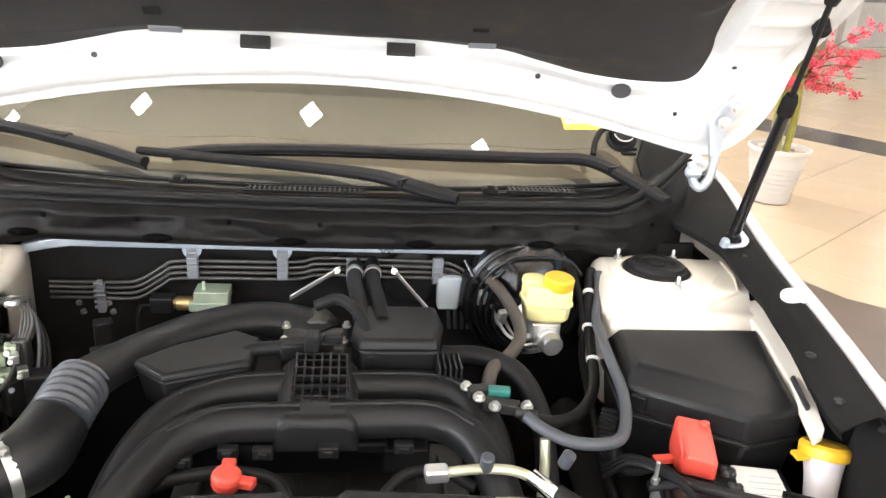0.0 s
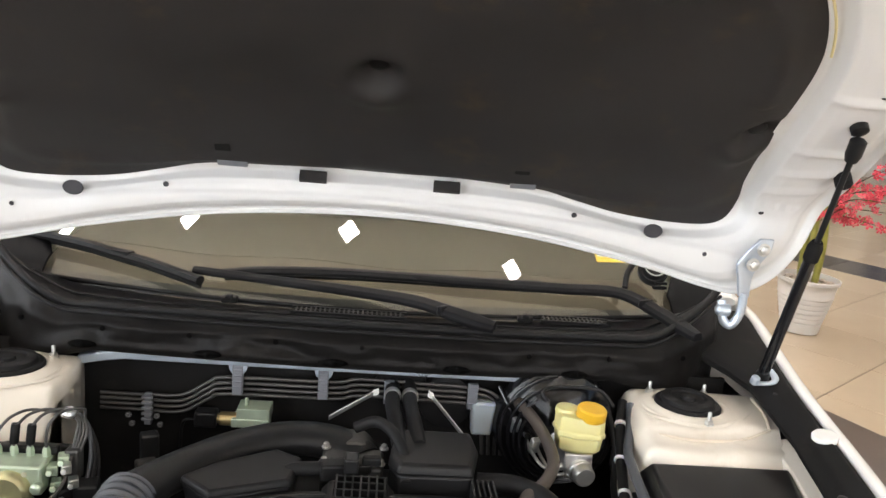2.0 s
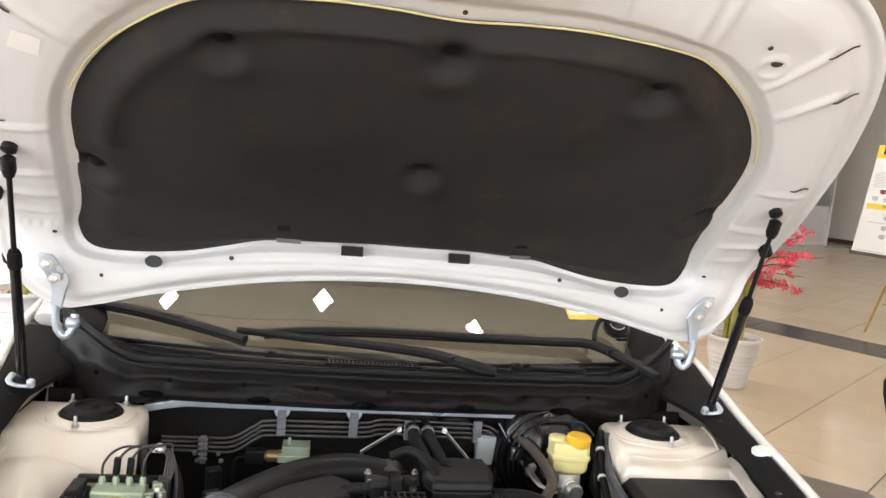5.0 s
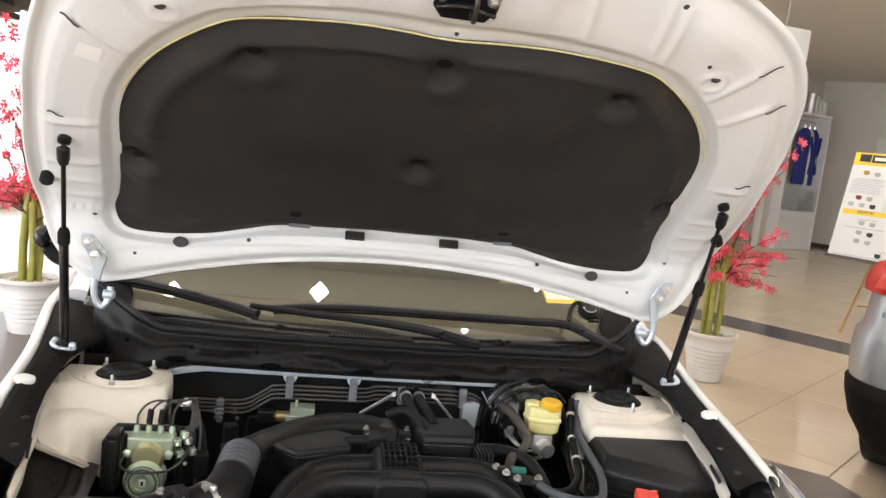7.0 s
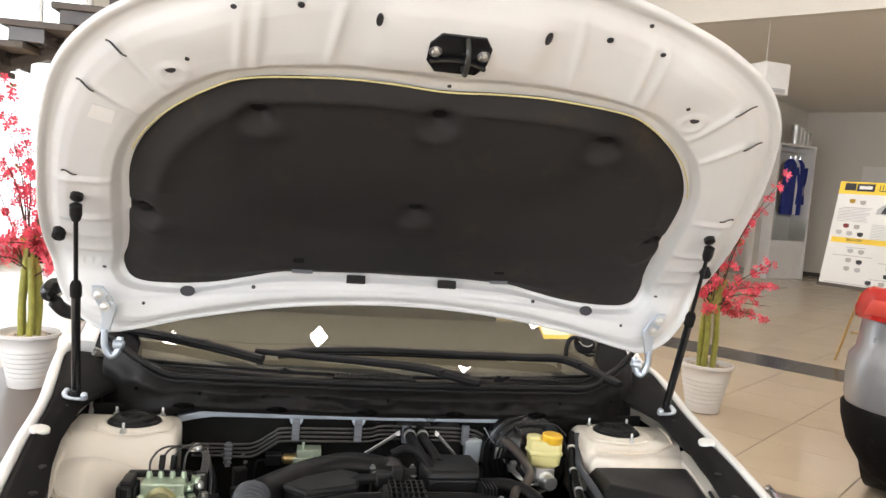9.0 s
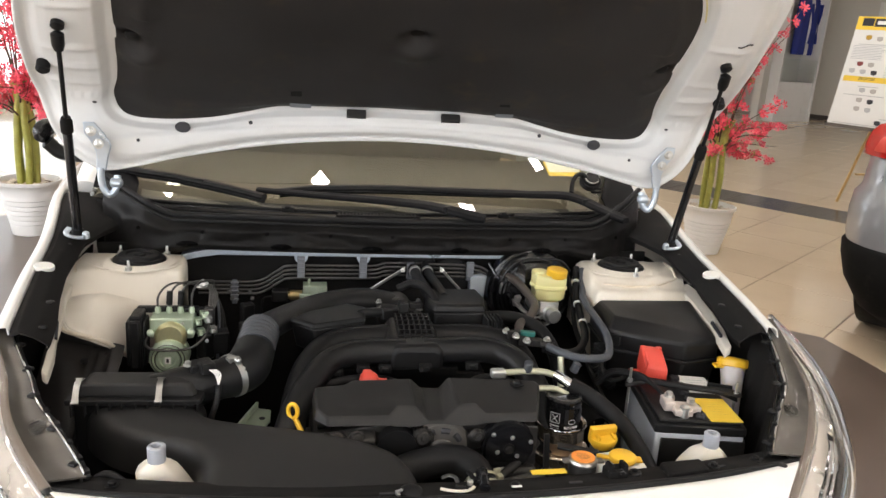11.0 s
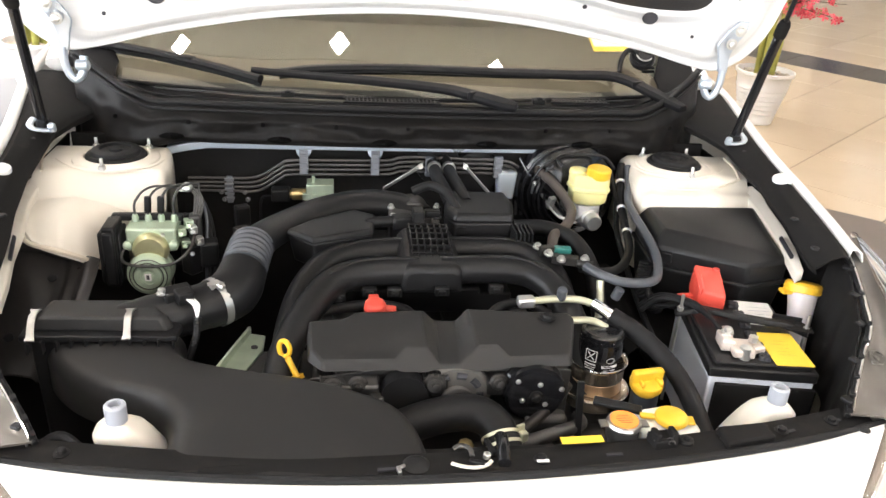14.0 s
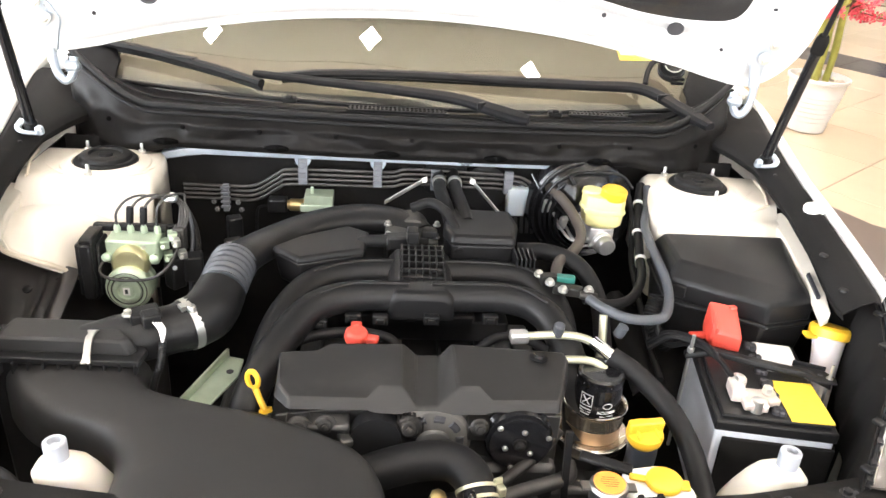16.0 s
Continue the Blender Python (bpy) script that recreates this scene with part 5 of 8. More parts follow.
for x, y in ((-0.045, 0.775), (0.045, 0.775), (-0.045, 0.825), (0.05, 0.83)):
    part("bolt", bolt((x, y, 0.854), (0, 0, 1), 0.005, 0.008), METAL, thr)
part("connector", box((-0.028, 0.745, 0.858), (0.042, 0.03, 0.026), 10), BLACK, thr, bevel=0.004)
part("hose", tube([(-0.105, 0.745, 0.82), (-0.100, 0.742, 0.848), (-0.085, 0.740, 0.858), (-0.05, 0.742, 0.860), (-0.025, 0.748, 0.860)], 0.011, 12), RUBBER, thr)
part("hose", tube([(0.0, 0.84, 0.885), (0.035, 0.835, 0.90), (0.065, 0.80, 0.895), (0.082, 0.755, 0.875), (0.086, 0.725, 0.85)], 0.0095, 12), RUBBER, thr)
part("valve", join(box((0.0, 0.73, 0.878), (0.022, 0.03, 0.024)), box((0.03, 0.745, 0.876), (0.03, 0.016, 0.014))), BLACK, thr, bevel=0.003)

pipe = thing("intake_pipe", (-0.25, 0.70, 0.76), "black moulded air intake pipe with grey ribbed bellows", "intake pipe")
part("duct", tube([(-0.310, 0.665, 0.843, 0.039), (-0.285, 0.722, 0.840, 0.037), (-0.240, 0.785, 0.840, 0.036), (-0.180, 0.838, 0.843, 0.037), (-0.105, 0.868, 0.847, 0.037), (-0.04, 0.865, 0.845, 0.037), (0.0, 0.848, 0.838, 0.037), (0.018, 0.83, 0.83, 0.038)], 0.035, 22, 8, 0.72), BLACK, pipe)
part("bellows", tube([(-0.318, 0.592, 0.830), (-0.314, 0.63, 0.838), (-0.309, 0.668, 0.845)], 0.0405, 26, 22, wave=lambda s: 0.95 + 0.05 * math.cos(2 * math.pi * s / 0.0135)), GREYRUB, pipe, "grey ribbed rubber bellows")
part("elbow", tube([(-0.385, 0.500, 0.806, 0.037), (-0.357, 0.518, 0.808, 0.041), (-0.330, 0.546, 0.814, 0.044), (-0.318, 0.592, 0.829, 0.041)], 0.04, 24, 8), BLACK, pipe)
part("sensor_tube", tube([(-0.480, 0.468, 0.800, 0.034), (-0.45, 0.478, 0.802, 0.038), (-0.41, 0.490, 0.804, 0.039), (-0.365, 0.512, 0.807, 0.038)], 0.038, 22, 8), BLACK, pipe)
cl = part("hose_clamp", tube([(-0.360, 0.516, 0.807), (-0.350, 0.524, 0.808)], 0.0425, 30, 6, cap=True), METAL, pipe, "bright steel hose clamp")
part("screw", join(box((-0.356, 0.506, 0.846), (0.018, 0.014, 0.010), 40), bolt((-0.346, 0.50, 0.848), (0.7, -0.6, 0), 0.005, 0.008)), METAL, cl)
sens = part("airflow_sensor", join(box((-0.412, 0.487, 0.842), (0.045, 0.032, 0.018), 28), box((-0.398, 0.470, 0.846), (0.026, 0.026, 0.02), 28)), BLACK, pipe, "black airflow sensor with wired plug", bevel=0.003)
part("screw", bolt((-0.432, 0.474, 0.848), (0, 0, 1), 0.006, 0.008), METAL, sens)
for i in range(4):
    part("wire", tube([(-0.392 + 0.004 * i, 0.458, 0.846), (-0.380 + 0.003 * i, 0.444, 0.842), (-0.374, 0.435, 0.825)], 0.0013, 6), PAPERW, sens)
part("loom", tube([(-0.374, 0.436, 0.826), (-0.376, 0.425, 0.80), (-0.388, 0.42, 0.76), (-0.40, 0.42, 0.70)], 0.006, 10, wave=lambda s: 0.92 + 0.08 * math.cos(2 * math.pi * s / 0.005), per=16), BLACK, sens)

res = thing("resonator_box", (-0.16, 0.72, 0.76), "black plastic resonator box with a sloped lid", "resonator")
RES = [(-0.248, 0.700), (-0.200, 0.655), (-0.088, 0.700), (-0.080, 0.775), (-0.120, 0.80), (-0.205, 0.748)]
part("body", prism(RES, 0.795, 0.850, -0.012), BLACK, res, bevel=0.004)
part("lid", prism([(x * 1.0, y) for x, y in RES], 0.850, 0.862, 0.002, 0.004), BLACK, res, bevel=0.003)

can = thing("breather_box", (0.13, 0.79, 0.77), "black plastic box behind the throttle with two hose spouts", "breather box")
CAN = [(0.072, 0.722), (0.186, 0.722), (0.200, 0.79), (0.194, 0.850), (0.068, 0.852), (0.058, 0.752)]
part("body", prism(CAN, 0.78, 0.866, -0.004), BLACK, can, bevel=0.005)
part("lid", prism(CAN, 0.866, 0.884, 0.003, 0.006), BLACK, can, bevel=0.004)
for i in range(5):
    part("fin", box((0.186 + 0.008 * i, 0.70, 0.848), (0.003, 0.05, 0.03)), BLACK, can)
for x in (0.062, 0.094):
    part("heater_hose", tube([(x + 0.012, 0.80, 0.875), (x + 0.006, 0.87, 0.882), (x, 0.94, 0.884), (x, 1.00, 0.886), (x, 1.05, 0.884)], 0.0135, 14), RUBBER, can)
    part("hose_clip", tube([(x, 0.975, 0.886), (x, 0.988, 0.886)], 0.0155, 16, 3), METAL, can)
ring = thing("hose_grommet", (0.08, 1.05, 0.86), "round black grommet where the heater hoses pass the firewall", "grommet")
part("plate", lathe([(0.052, 0), (0.050, 0.008), (0.04, 0.010)], (0.078, 1.054, 0.875), (0, -1, 0), 28), RUBBER, ring)

# airbox, snorkel
air = thing("airbox", (-0.52, 0.43, 0.55), "black plastic air filter box with two steel clips", "air filter box")
part("base", prism([(-0.620, 0.419), (-0.412, 0.415), (-0.408, 0.44), (-0.455, 0.492), (-0.625, 0.495)], 0.55, 0.801, -0.006), BLACK, air, bevel=0.005)
lid = part("lid", prism([(-0.612, 0.430), (-0.425, 0.424), (-0.416, 0.436), (-0.458, 0.486), (-0.606, 0.488)], 0.809, 0.833, 0.008, 0.006), MATTPL, air, bevel=0.004)
part("rim", prism([(-0.632, 0.412), (-0.402, 0.407), (-0.398, 0.44), (-0.452, 0.50), (-0.630, 0.502)], 0.800, 0.810), BLACK, air, bevel=0.002)
for i in range(11):
    part("rim_rib", box((-0.620 + i * 0.0212, 0.411, 0.793), (0.003, 0.014, 0.022)), BLACK, air)
part("neck", tube([(-0.50, 0.458, 0.802, 0.032), (-0.47, 0.471, 0.80, 0.036)], 0.035, 20, 5), BLACK, air)
for x in (-0.612, -0.474):
    c = part("clip", loft([[(x + dx * w * 0.78, y0, z0) for dx in (-1, 1)] + [(x + dx * w * 0.78, y0 + 0.002, z0 - 0.003) for dx in (1, -1)] for y0, z0, w in ((0.450, 0.836, 0.009), (0.442, 0.840, 0.009), (0.436, 0.838, 0.0055), (0.427, 0.838, 0.0065), (0.417, 0.831, 0.0065), (0.409, 0.820, 0.0065), (0.404, 0.813, 0.0075), (0.399, 0.811, 0.009))]), STEELCLIP, air, "bright spring steel clip")

snork = thing("air_intake_duct", (-0.28, 0.23, 0.70), "broad smooth black plastic air intake duct over the radiator", "air duct")
# its two long edges, from the filter box to the front
DA = np.array(smooth_path([(-0.604, 0.446), (-0.600, 0.424), (-0.581, 0.387), (-0.542, 0.343), (-0.500, 0.314), (-0.449, 0.293), (-0.415, 0.273), (-0.394, 0.246), (-0.384, 0.215), (-0.382, 0.175), (-0.383, 0.135), (-0.384, 0.098)], 8))
DB = np.array(smooth_path([(-0.396, 0.446), (-0.398, 0.420), (-0.385, 0.388), (-0.355, 0.364), (-0.294, 0.342), (-0.216, 0.320), (-0.135, 0.287), (-0.077, 0.252), (-0.052, 0.213), (-0.041, 0.165), (-0.038, 0.12), (-0.038, 0.098)], 8))


def along(c, a):
    d = np.concatenate(((0,), np.cumsum(np.hypot(*np.diff(c, axis=0).T))))
    return np.array([np.interp(a * d[-1], d, c[:, k]) for k in (0, 1)])


PROFILE = [(0.0, -0.075), (0.0, -0.032), (0.002, -0.022), (0.007, -0.013), (0.014, -0.006), (0.023, -0.002), (0.034, 0.0)]


def duct_row(a, drop, y):
    """One cross-section of the duct: rolled edges on both sides, gently crowned between them."""
    p, q = along(DA, a), along(DB, a)
    w = (q - p) / np.hypot(*(q - p))
    z0 = 0.795 - 0.004 * abs(a - 0.5) - drop
    row = [(*(p + w * d + (0, y)), z0 + h * (1 - drop * 12)) for d, h in PROFILE]
    a0, b0 = p + w * 0.034, q - w * 0.028
    row += [(*(a0 + (b0 - a0) * f + (0, y)), z0 + 0.003 * math.sin(math.pi * f)) for f in np.linspace(0.06, 0.94, 12)]
    return row + [(*(q - w * d * 0.8 + (0, y)), z0 + h * (1 - drop * 12)) for d, h in PROFILE[::-1]]


rows = [duct_row(a, 0, 0) for a in np.linspace(0, 1, 60)] + [duct_row(1.0, d, -y) for d, y in ((0.001, 0.005), (0.004, 0.010), (0.010, 0.014), (0.030, 0.016), (0.06, 0.016))]
part("shell", loft(rows, closed=False), MATTPL, snork, angle=60)
part("mount_lug", lathe([(0.018, 0), (0.018, 0.006), (0.010, 0.012)], (-0.062, 0.108, 0.792), n=18), BLACK, snork)

# engine cover
cov = thing("engine_cover", (0.01, 0.38, 0.74), "matt black plastic engine cover with a V-shaped dip", "engine cover")


CV = {
    "L1": (-0.202, 0.420, 0.826), "L2": (-0.199, 0.358, 0.814), "L3": (-0.180, 0.335, 0.806), "L4": (-0.071, 0.329, 0.808), "L5": (-0.054, 0.343, 0.822), "L6": (-0.023, 0.345, 0.822),
    "V1": (-0.003, 0.329, 0.800), "V2": (0.027, 0.329, 0.800), "R1": (0.056, 0.345, 0.822), "R2": (0.084, 0.343, 0.822), "R3": (0.103, 0.329, 0.808), "R4": (0.202, 0.333, 0.808),
    "R5": (0.229, 0.416, 0.826), "R6": (0.224, 0.433, 0.828), "R7": (0.053, 0.444, 0.832), "VR": (0.034, 0.437, 0.814), "VL": (-0.001, 0.440, 0.814), "L7": (-0.020, 0.441, 0.832), "L8": (-0.130, 0.437, 0.832), "L9": (-0.148, 0.422, 0.830)}
TOPS = [("L1", "L2", "L3", "L4", "L5", "L6", "L7", "L8", "L9"), ("L6", "V1", "VL", "L7"), ("V1", "V2", "VR", "VL"), ("V2", "R1", "R7", "VR"), ("R1", "R2", "R3", "R4", "R5", "R6", "R7")]
RIM = ["L1", "L2", "L3", "L4", "L5", "L6", "V1", "V2", "R1", "R2", "R3", "R4", "R5", "R6", "R7", "VR", "VL", "L7", "L8", "L9"]
LOW = {k: (x, min(y - 0.004, 0.324) if k in ("L3", "L4", "L5", "L6", "V1", "V2", "R1", "R2", "R3", "R4") else y, 0.795) for k, (x, y, z) in CV.items()}
LOW.update({"L1": (-0.206, 0.424, 0.795), "L2": (-0.203, 0.352, 0.795), "R5": (0.233, 0.416, 0.790)})
LOW.update({"L5": (-0.062, 0.320, 0.794), "L6": (-0.026, 0.319, 0.793), "R1": (0.050, 0.319, 0.793), "R2": (0.092, 0.320, 0.794)})
names = list(CV)
vs = [CV[k] for k in names] + [LOW[k] for k in names]
fs = [tuple(names.index(k) for k in f) for f in TOPS]
for a, b in zip(RIM, RIM[1:] + RIM[:1]):
    i, j = names.index(a), names.index(b)
    fs.append((i, i + len(names), j + len(names), j))
cv = part("shell", (vs, fs), MATTPL, cov, bevel=0.0035)
part("fixing", join(lathe([(0.014, 0), (0.014, 0.002), (0.011, 0.003)], (0.182, 0.412, 0.830), n=20), lathe([(0.0085, 0.002), (0.007, 0.007)], (0.182, 0.412, 0.830), n=14)), RUBBER, cov)

# things round the cover
rc = thing("breather_plug", (-0.092, 0.515, 0.78), "bright red plastic plug on a breather pipe", "plug")
part("cap", join(lathe([(0.017, 0), (0.019, 0.008), (0.019, 0.018), (0.014, 0.024)], (-0.094, 0.508, 0.790), (0.1, -0.2, 1), 18), box((-0.072, 0.503, 0.798), (0.03, 0.016, 0.012), -15), box((-0.094, 0.528, 0.80), (0.018, 0.026, 0.018))), RED, rc, bevel=0.003)
part("pipe", tube([(-0.22, 0.50, 0.77), (-0.17, 0.525, 0.785), (-0.10, 0.535, 0.79), (-0.04, 0.525, 0.785), (-0.015, 0.49, 0.77)], 0.009, 12), RUBBER, rc)
dip = thing("dipstick", (-0.23, 0.38, 0.72), "yellow plastic dipstick loop by the engine cover", "dipstick")
part("loop", tube([(-0.240 + 0.012 * math.cos(w) * 0.7, 0.402 - 0.004 * math.cos(w), 0.787 + 0.014 * math.sin(w)) for w in (2 * math.pi * j / 12 for j in range(12))], 0.0042, 10, 3, closed=True), YELLOW, dip)
part("stem", join(tube([(-0.235, 0.396, 0.774), (-0.226, 0.384, 0.760), (-0.218, 0.375, 0.750)], 0.0050, 10), lathe([(0.010, 0), (0.010, 0.006)], (-0.218, 0.376, 0.748), (-0.3, 0.4, 1), 14)), YELLOW, dip)
part("tube", tube([(-0.218, 0.375, 0.750), (-0.205, 0.355, 0.72), (-0.20, 0.35, 0.66)], 0.0055, 10), DARKMET, dip)

# front of the engine
alt = thing("alternator", (0.03, 0.36, 0.68), "cast alloy alternator half hidden under the engine cover", "alternator")
part("casing", lathe([(0.050, 0), (0.056, 0.006), (0.056, 0.05), (0.05, 0.06)], (0.024, 0.326, 0.742), (0, 1, 0), 32), DULLALU, alt)
# dark arcs laid on the casing for the shade in its openings
for i in range(9):
    w = 2 * math.pi * i / 9
    part("vent", tube([(0.024 + 0.0385 * math.cos(w + d), 0.3275, 0.742 + 0.0385 * math.sin(w + d)) for d in (-0.2, 0, 0.2)], 0.0065, 8, 3), INK, alt)
part("pulley", lathe([(0.012, -0.024), (0.013, -0.018), (0.022, -0.018), (0.026, -0.016), (0.023, -0.012), (0.026, -0.008), (0.022, -0.004), (0.012, 0)], (0.024, 0.326, 0.742), (0, 1, 0), 28), DARKMET, alt)
com = thing("compressor_clutch", (0.147, 0.34, 0.70), "black compressor clutch plate with bright bolts", "compressor")
part("pulley", lathe([(0.048, 0), (0.050, 0.006), (0.046, 0.012), (0.050, 0.018), (0.048, 0.03)], (0.147, 0.316, 0.750), (0, 1, 0), 36), GLOSSBLK, com)
part("plate", lathe([(0.044, -0.006), (0.044, -0.002), (0.020, 0.0)], (0.147, 0.316, 0.750), (0, 1, 0.0), 36), GLOSSBLK, com)
part("hub_nut", bolt((0.147, 0.310, 0.750), (0, -1, 0), 0.007, 0.008), CASTGREY, com)
for i in range(6):
    w = 2 * math.pi * i / 6 + 0.3
    part("bolt", bolt((0.147 + (0.022 if i % 2 else 0.042) * math.cos(w), 0.309, 0.750 + (0.022 if i % 2 else 0.042) * math.sin(w)), (0, -1, 0), 0.0030, 0.003), METAL, com)
ten = thing("belt_tensioner", (-0.06, 0.35, 0.70), "black belt tensioner pulley beside cast brackets", "pulley")
part("pulley", lathe([(0.036, 0), (0.036, 0.025), (0.012, 0.027)], (-0.058, 0.308, 0.755), (0, 1, 0), 28), BLACK, ten)
part("bracket", box((-0.125, 0.330, 0.762), (0.06, 0.03, 0.03), 0, 15), DARKMET, ten, bevel=0.005)
part("arm", box((-0.105, 0.322, 0.755), (0.018, 0.05, 0.012), 20), DARKMET, ten, bevel=0.003)
part("lug", box((-0.015, 0.338, 0.740), (0.035, 0.03, 0.05)), DARKMET, ten, bevel=0.005)
part("stop", lathe([(0.014, 0), (0.014, 0.02), (0.006, 0.024)], (-0.155, 0.318, 0.765), (0, 1, 0), 12), DARKMET, ten)
part("belt", tube([(-0.10, 0.318, 0.71), (-0.062, 0.318, 0.717), (0.03, 0.310, 0.722), (0.10, 0.318, 0.71)], 0.004, 8, 4, 3.0), RUBBER, ten)
cast = thing("engine_front_castings", (0.0, 0.345, 0.70), "grey cast engine brackets and bolts half hidden under the cover", "engine casting")
for x, z, w in ((-0.165, 0.768, 0.022), (-0.128, 0.772, 0.020), (-0.012, 0.770, 0.024), (0.088, 0.772, 0.018)):
    part("boss", join(lathe([(w * 0.75, 0), (w * 0.8, 0.004), (w * 0.55, 0.006), (w * 0.5, 0.012)], (x, 0.322, z), (0, -1, 0.25), 20), box((x, 0.338, z - 0.012), (w * 1.8, 0.03, 0.03), 0, 12)), CASTGREY, cast, bevel=0.003)
    part("bolt", bolt((x, 0.311, z + 0.003), (0, -1, 0.25), 0.0050, 0.005), CASTGREY, cast)
for i in range(7):
    a = radians(-60 + 20 * i)
    part("web", box((-0.012 + 0.022 * math.sin(a), 0.330, 0.752 + 0.022 * math.cos(a)), (0.004, 0.02, 0.030), 0, 0), CASTGREY, cast)
part("timing_cover", loft([[(x, 0.342 + 0.004 * k, z) for x, z in ((-0.20, 0.66), (0.21, 0.66), (0.21, 0.775), (0.10, 0.785), (-0.10, 0.785), (-0.20, 0.77))] for k in (0, 1)]), DARKMET, cast, bevel=0.004)
part("pale_pipe", tube([(0.085, 0.262, 0.690), (0.13, 0.290, 0.705), (0.18, 0.325, 0.722), (0.215, 0.36, 0.735)], 0.0085, 12), CASTGREY, cast)
blk = thing("engine_block", (0.02, 0.58, 0.50), "dark cast engine block below the intake manifold", "engine block")
part("block", prism([(-0.20, 0.45), (0.24, 0.45), (0.24, 0.78), (-0.20, 0.78)], 0.50, 0.668, 0.006, 0.006), DARKMET, blk, bevel=0.006)
for i in range(6):
    part("rib", box((-0.16 + 0.072 * i, 0.60, 0.672), (0.007, 0.26, 0.014)), DARKMET, blk, bevel=0.002)
for y, z in ((0.545, 0.692), (0.585, 0.700)):
    part("fuel_pipe", tube([(-0.19, y, z - 0.01), (-0.10, y + 0.012, z), (0.04, y + 0.004, z + 0.004), (0.15, y + 0.014, z), (0.23, y, z - 0.012)], 0.007, 10), RUBBER, blk)
for x in (-0.13, -0.03, 0.08, 0.18):
    part("injector", join(lathe([(0.010, 0), (0.010, 0.026), (0.006, 0.032)], (x, 0.565, 0.674), (0, -0.3, 1), 12), box((x, 0.556, 0.708), (0.016, 0.022, 0.012), 10)), BLACK, blk, bevel=0.002)
low = thing("front_pipework", (0.1, 0.26, 0.55), "dark coolant pipes and brackets behind the radiator", "pipework")
part("fan_shroud", join(box((0.0, 0.20, 0.62), (0.60, 0.03, 0.20)), box((0.28, 0.20, 0.66), (0.2, 0.04, 0.12))), BLACKSOFT, low, bevel=0.004)
part("bracket", join(box((0.02, 0.255, 0.69), (0.10, 0.02, 0.006), 20), box((-0.02, 0.24, 0.68), (0.06, 0.04, 0.005), -10), box((0.12, 0.26, 0.67), (0.12, 0.03, 0.02), 15)), DARKMET, low, bevel=0.003)
part("plug", lathe([(0.012, 0), (0.012, 0.02), (0.006, 0.024)], (0.025, 0.245, 0.70), (0.2, -0.3, 1), 8), BRASS, low)
part("metal_pipe", tube([(0.10, 0.23, 0.72), (0.16, 0.265, 0.71), (0.22, 0.30, 0.70), (0.24, 0.36, 0.67)], 0.011, 12), DARKMET, low)
part("flat_bar", box((0.212, 0.285, 0.72), (0.010, 0.006, 0.13), 0, -12), BLACK, low)
rh = thing("radiator_hose", (0.03, 0.27, 0.66), "thick black radiator hose with a pale steel spring clamp", "hose")
part("hose", tube([(-0.085, 0.262, 0.725), (-0.04, 0.272, 0.738), (0.005, 0.278, 0.746), (0.045, 0.275, 0.748), (0.070, 0.257, 0.742), (0.080, 0.232, 0.728), (0.082, 0.20, 0.705)], 0.0275, 20, 8), RUBBER, rh)
cw = part("spring_clamp", join(tube([(0.0785, 0.240, 0.733), (0.0792, 0.236, 0.7305)], 0.0292, 24, 4), tube([(0.0806, 0.228, 0.725), (0.0814, 0.224, 0.7225)], 0.0292, 24, 4)), PIPEZ, rh, "pale steel spring clamp")
part("clamp_ear", join(box((0.110, 0.230, 0.738), (0.012, 0.012, 0.016), 20), box((0.106, 0.236, 0.750), (0.014, 0.005, 0.010), 20)), PIPEZ, cw, bevel=0.002)
part("outlet", tube([(0.082, 0.205, 0.708), (0.078, 0.175, 0.69), (0.074, 0.16, 0.67)], 0.023, 18), BLACK, rh)

lock = thing("bonnet_lock", (0.015, 0.112, 0.79), "black bonnet lock with bare steel and cream plastic pieces", "bonnet lock")
part("fitting", tube([(0.058, 0.165, 0.790), (0.056, 0.148, 0.801), (0.052, 0.120, 0.806), (0.049, 0.096, 0.804)], 0.0085, 14), GLOSSBLK, lock, "glossy black pipe end")
part("guide", tube([(-0.018, 0.104, 0.801), (-0.004, 0.096, 0.802), (0.014, 0.093, 0.802), (0.028, 0.098, 0.802), (0.034, 0.106, 0.801)], 0.0030, 10, 6, 0.6), MILKY, lock, "cream plastic guide")
part("latch_claw", tube([(-0.012, 0.130, 0.803), (-0.002, 0.132, 0.806), (0.008, 0.124, 0.807), (0.010, 0.112, 0.804)], 0.0035, 8, 5, 0.7), DARKMET, lock, "bare steel claw")
part("latch_pin", lathe([(0.005, -0.002), (0.005, 0.004), (0.003, 0.006)], (0.029, 0.112, 0.803), n=12), METAL, lock)
part("lever", join(box((0.036, 0.130, 0.804), (0.006, 0.030, 0.006), 12), box((0.014, 0.100, 0.804), (0.020, 0.006, 0.005), -20)), BLACK, lock, bevel=0.001)
tb = thing("metal_tab", (-0.085, 0.091, 0.797), "small bright steel tab on the black front panel", "metal tab")
part("blade", join(box((-0.085, 0.092, 0.803), (0.005, 0.012, 0.006), 12), box((-0.081, 0.098, 0.804), (0.009, 0.004, 0.004), 30)), METAL, tb, bevel=0.001)
st = thing("warning_sticker", (0.163, 0.132, 0.799), "narrow yellow warning sticker on the black front panel", "sticker")
part("strip", box((0.163, 0.1385, 0.8025), (0.058, 0.013, 0.0015), 1.5), PAPERY, st)
st2 = thing("part_sticker", (0.10, 0.108, 0.799), "tiny white sticker on the black front panel", "sticker")
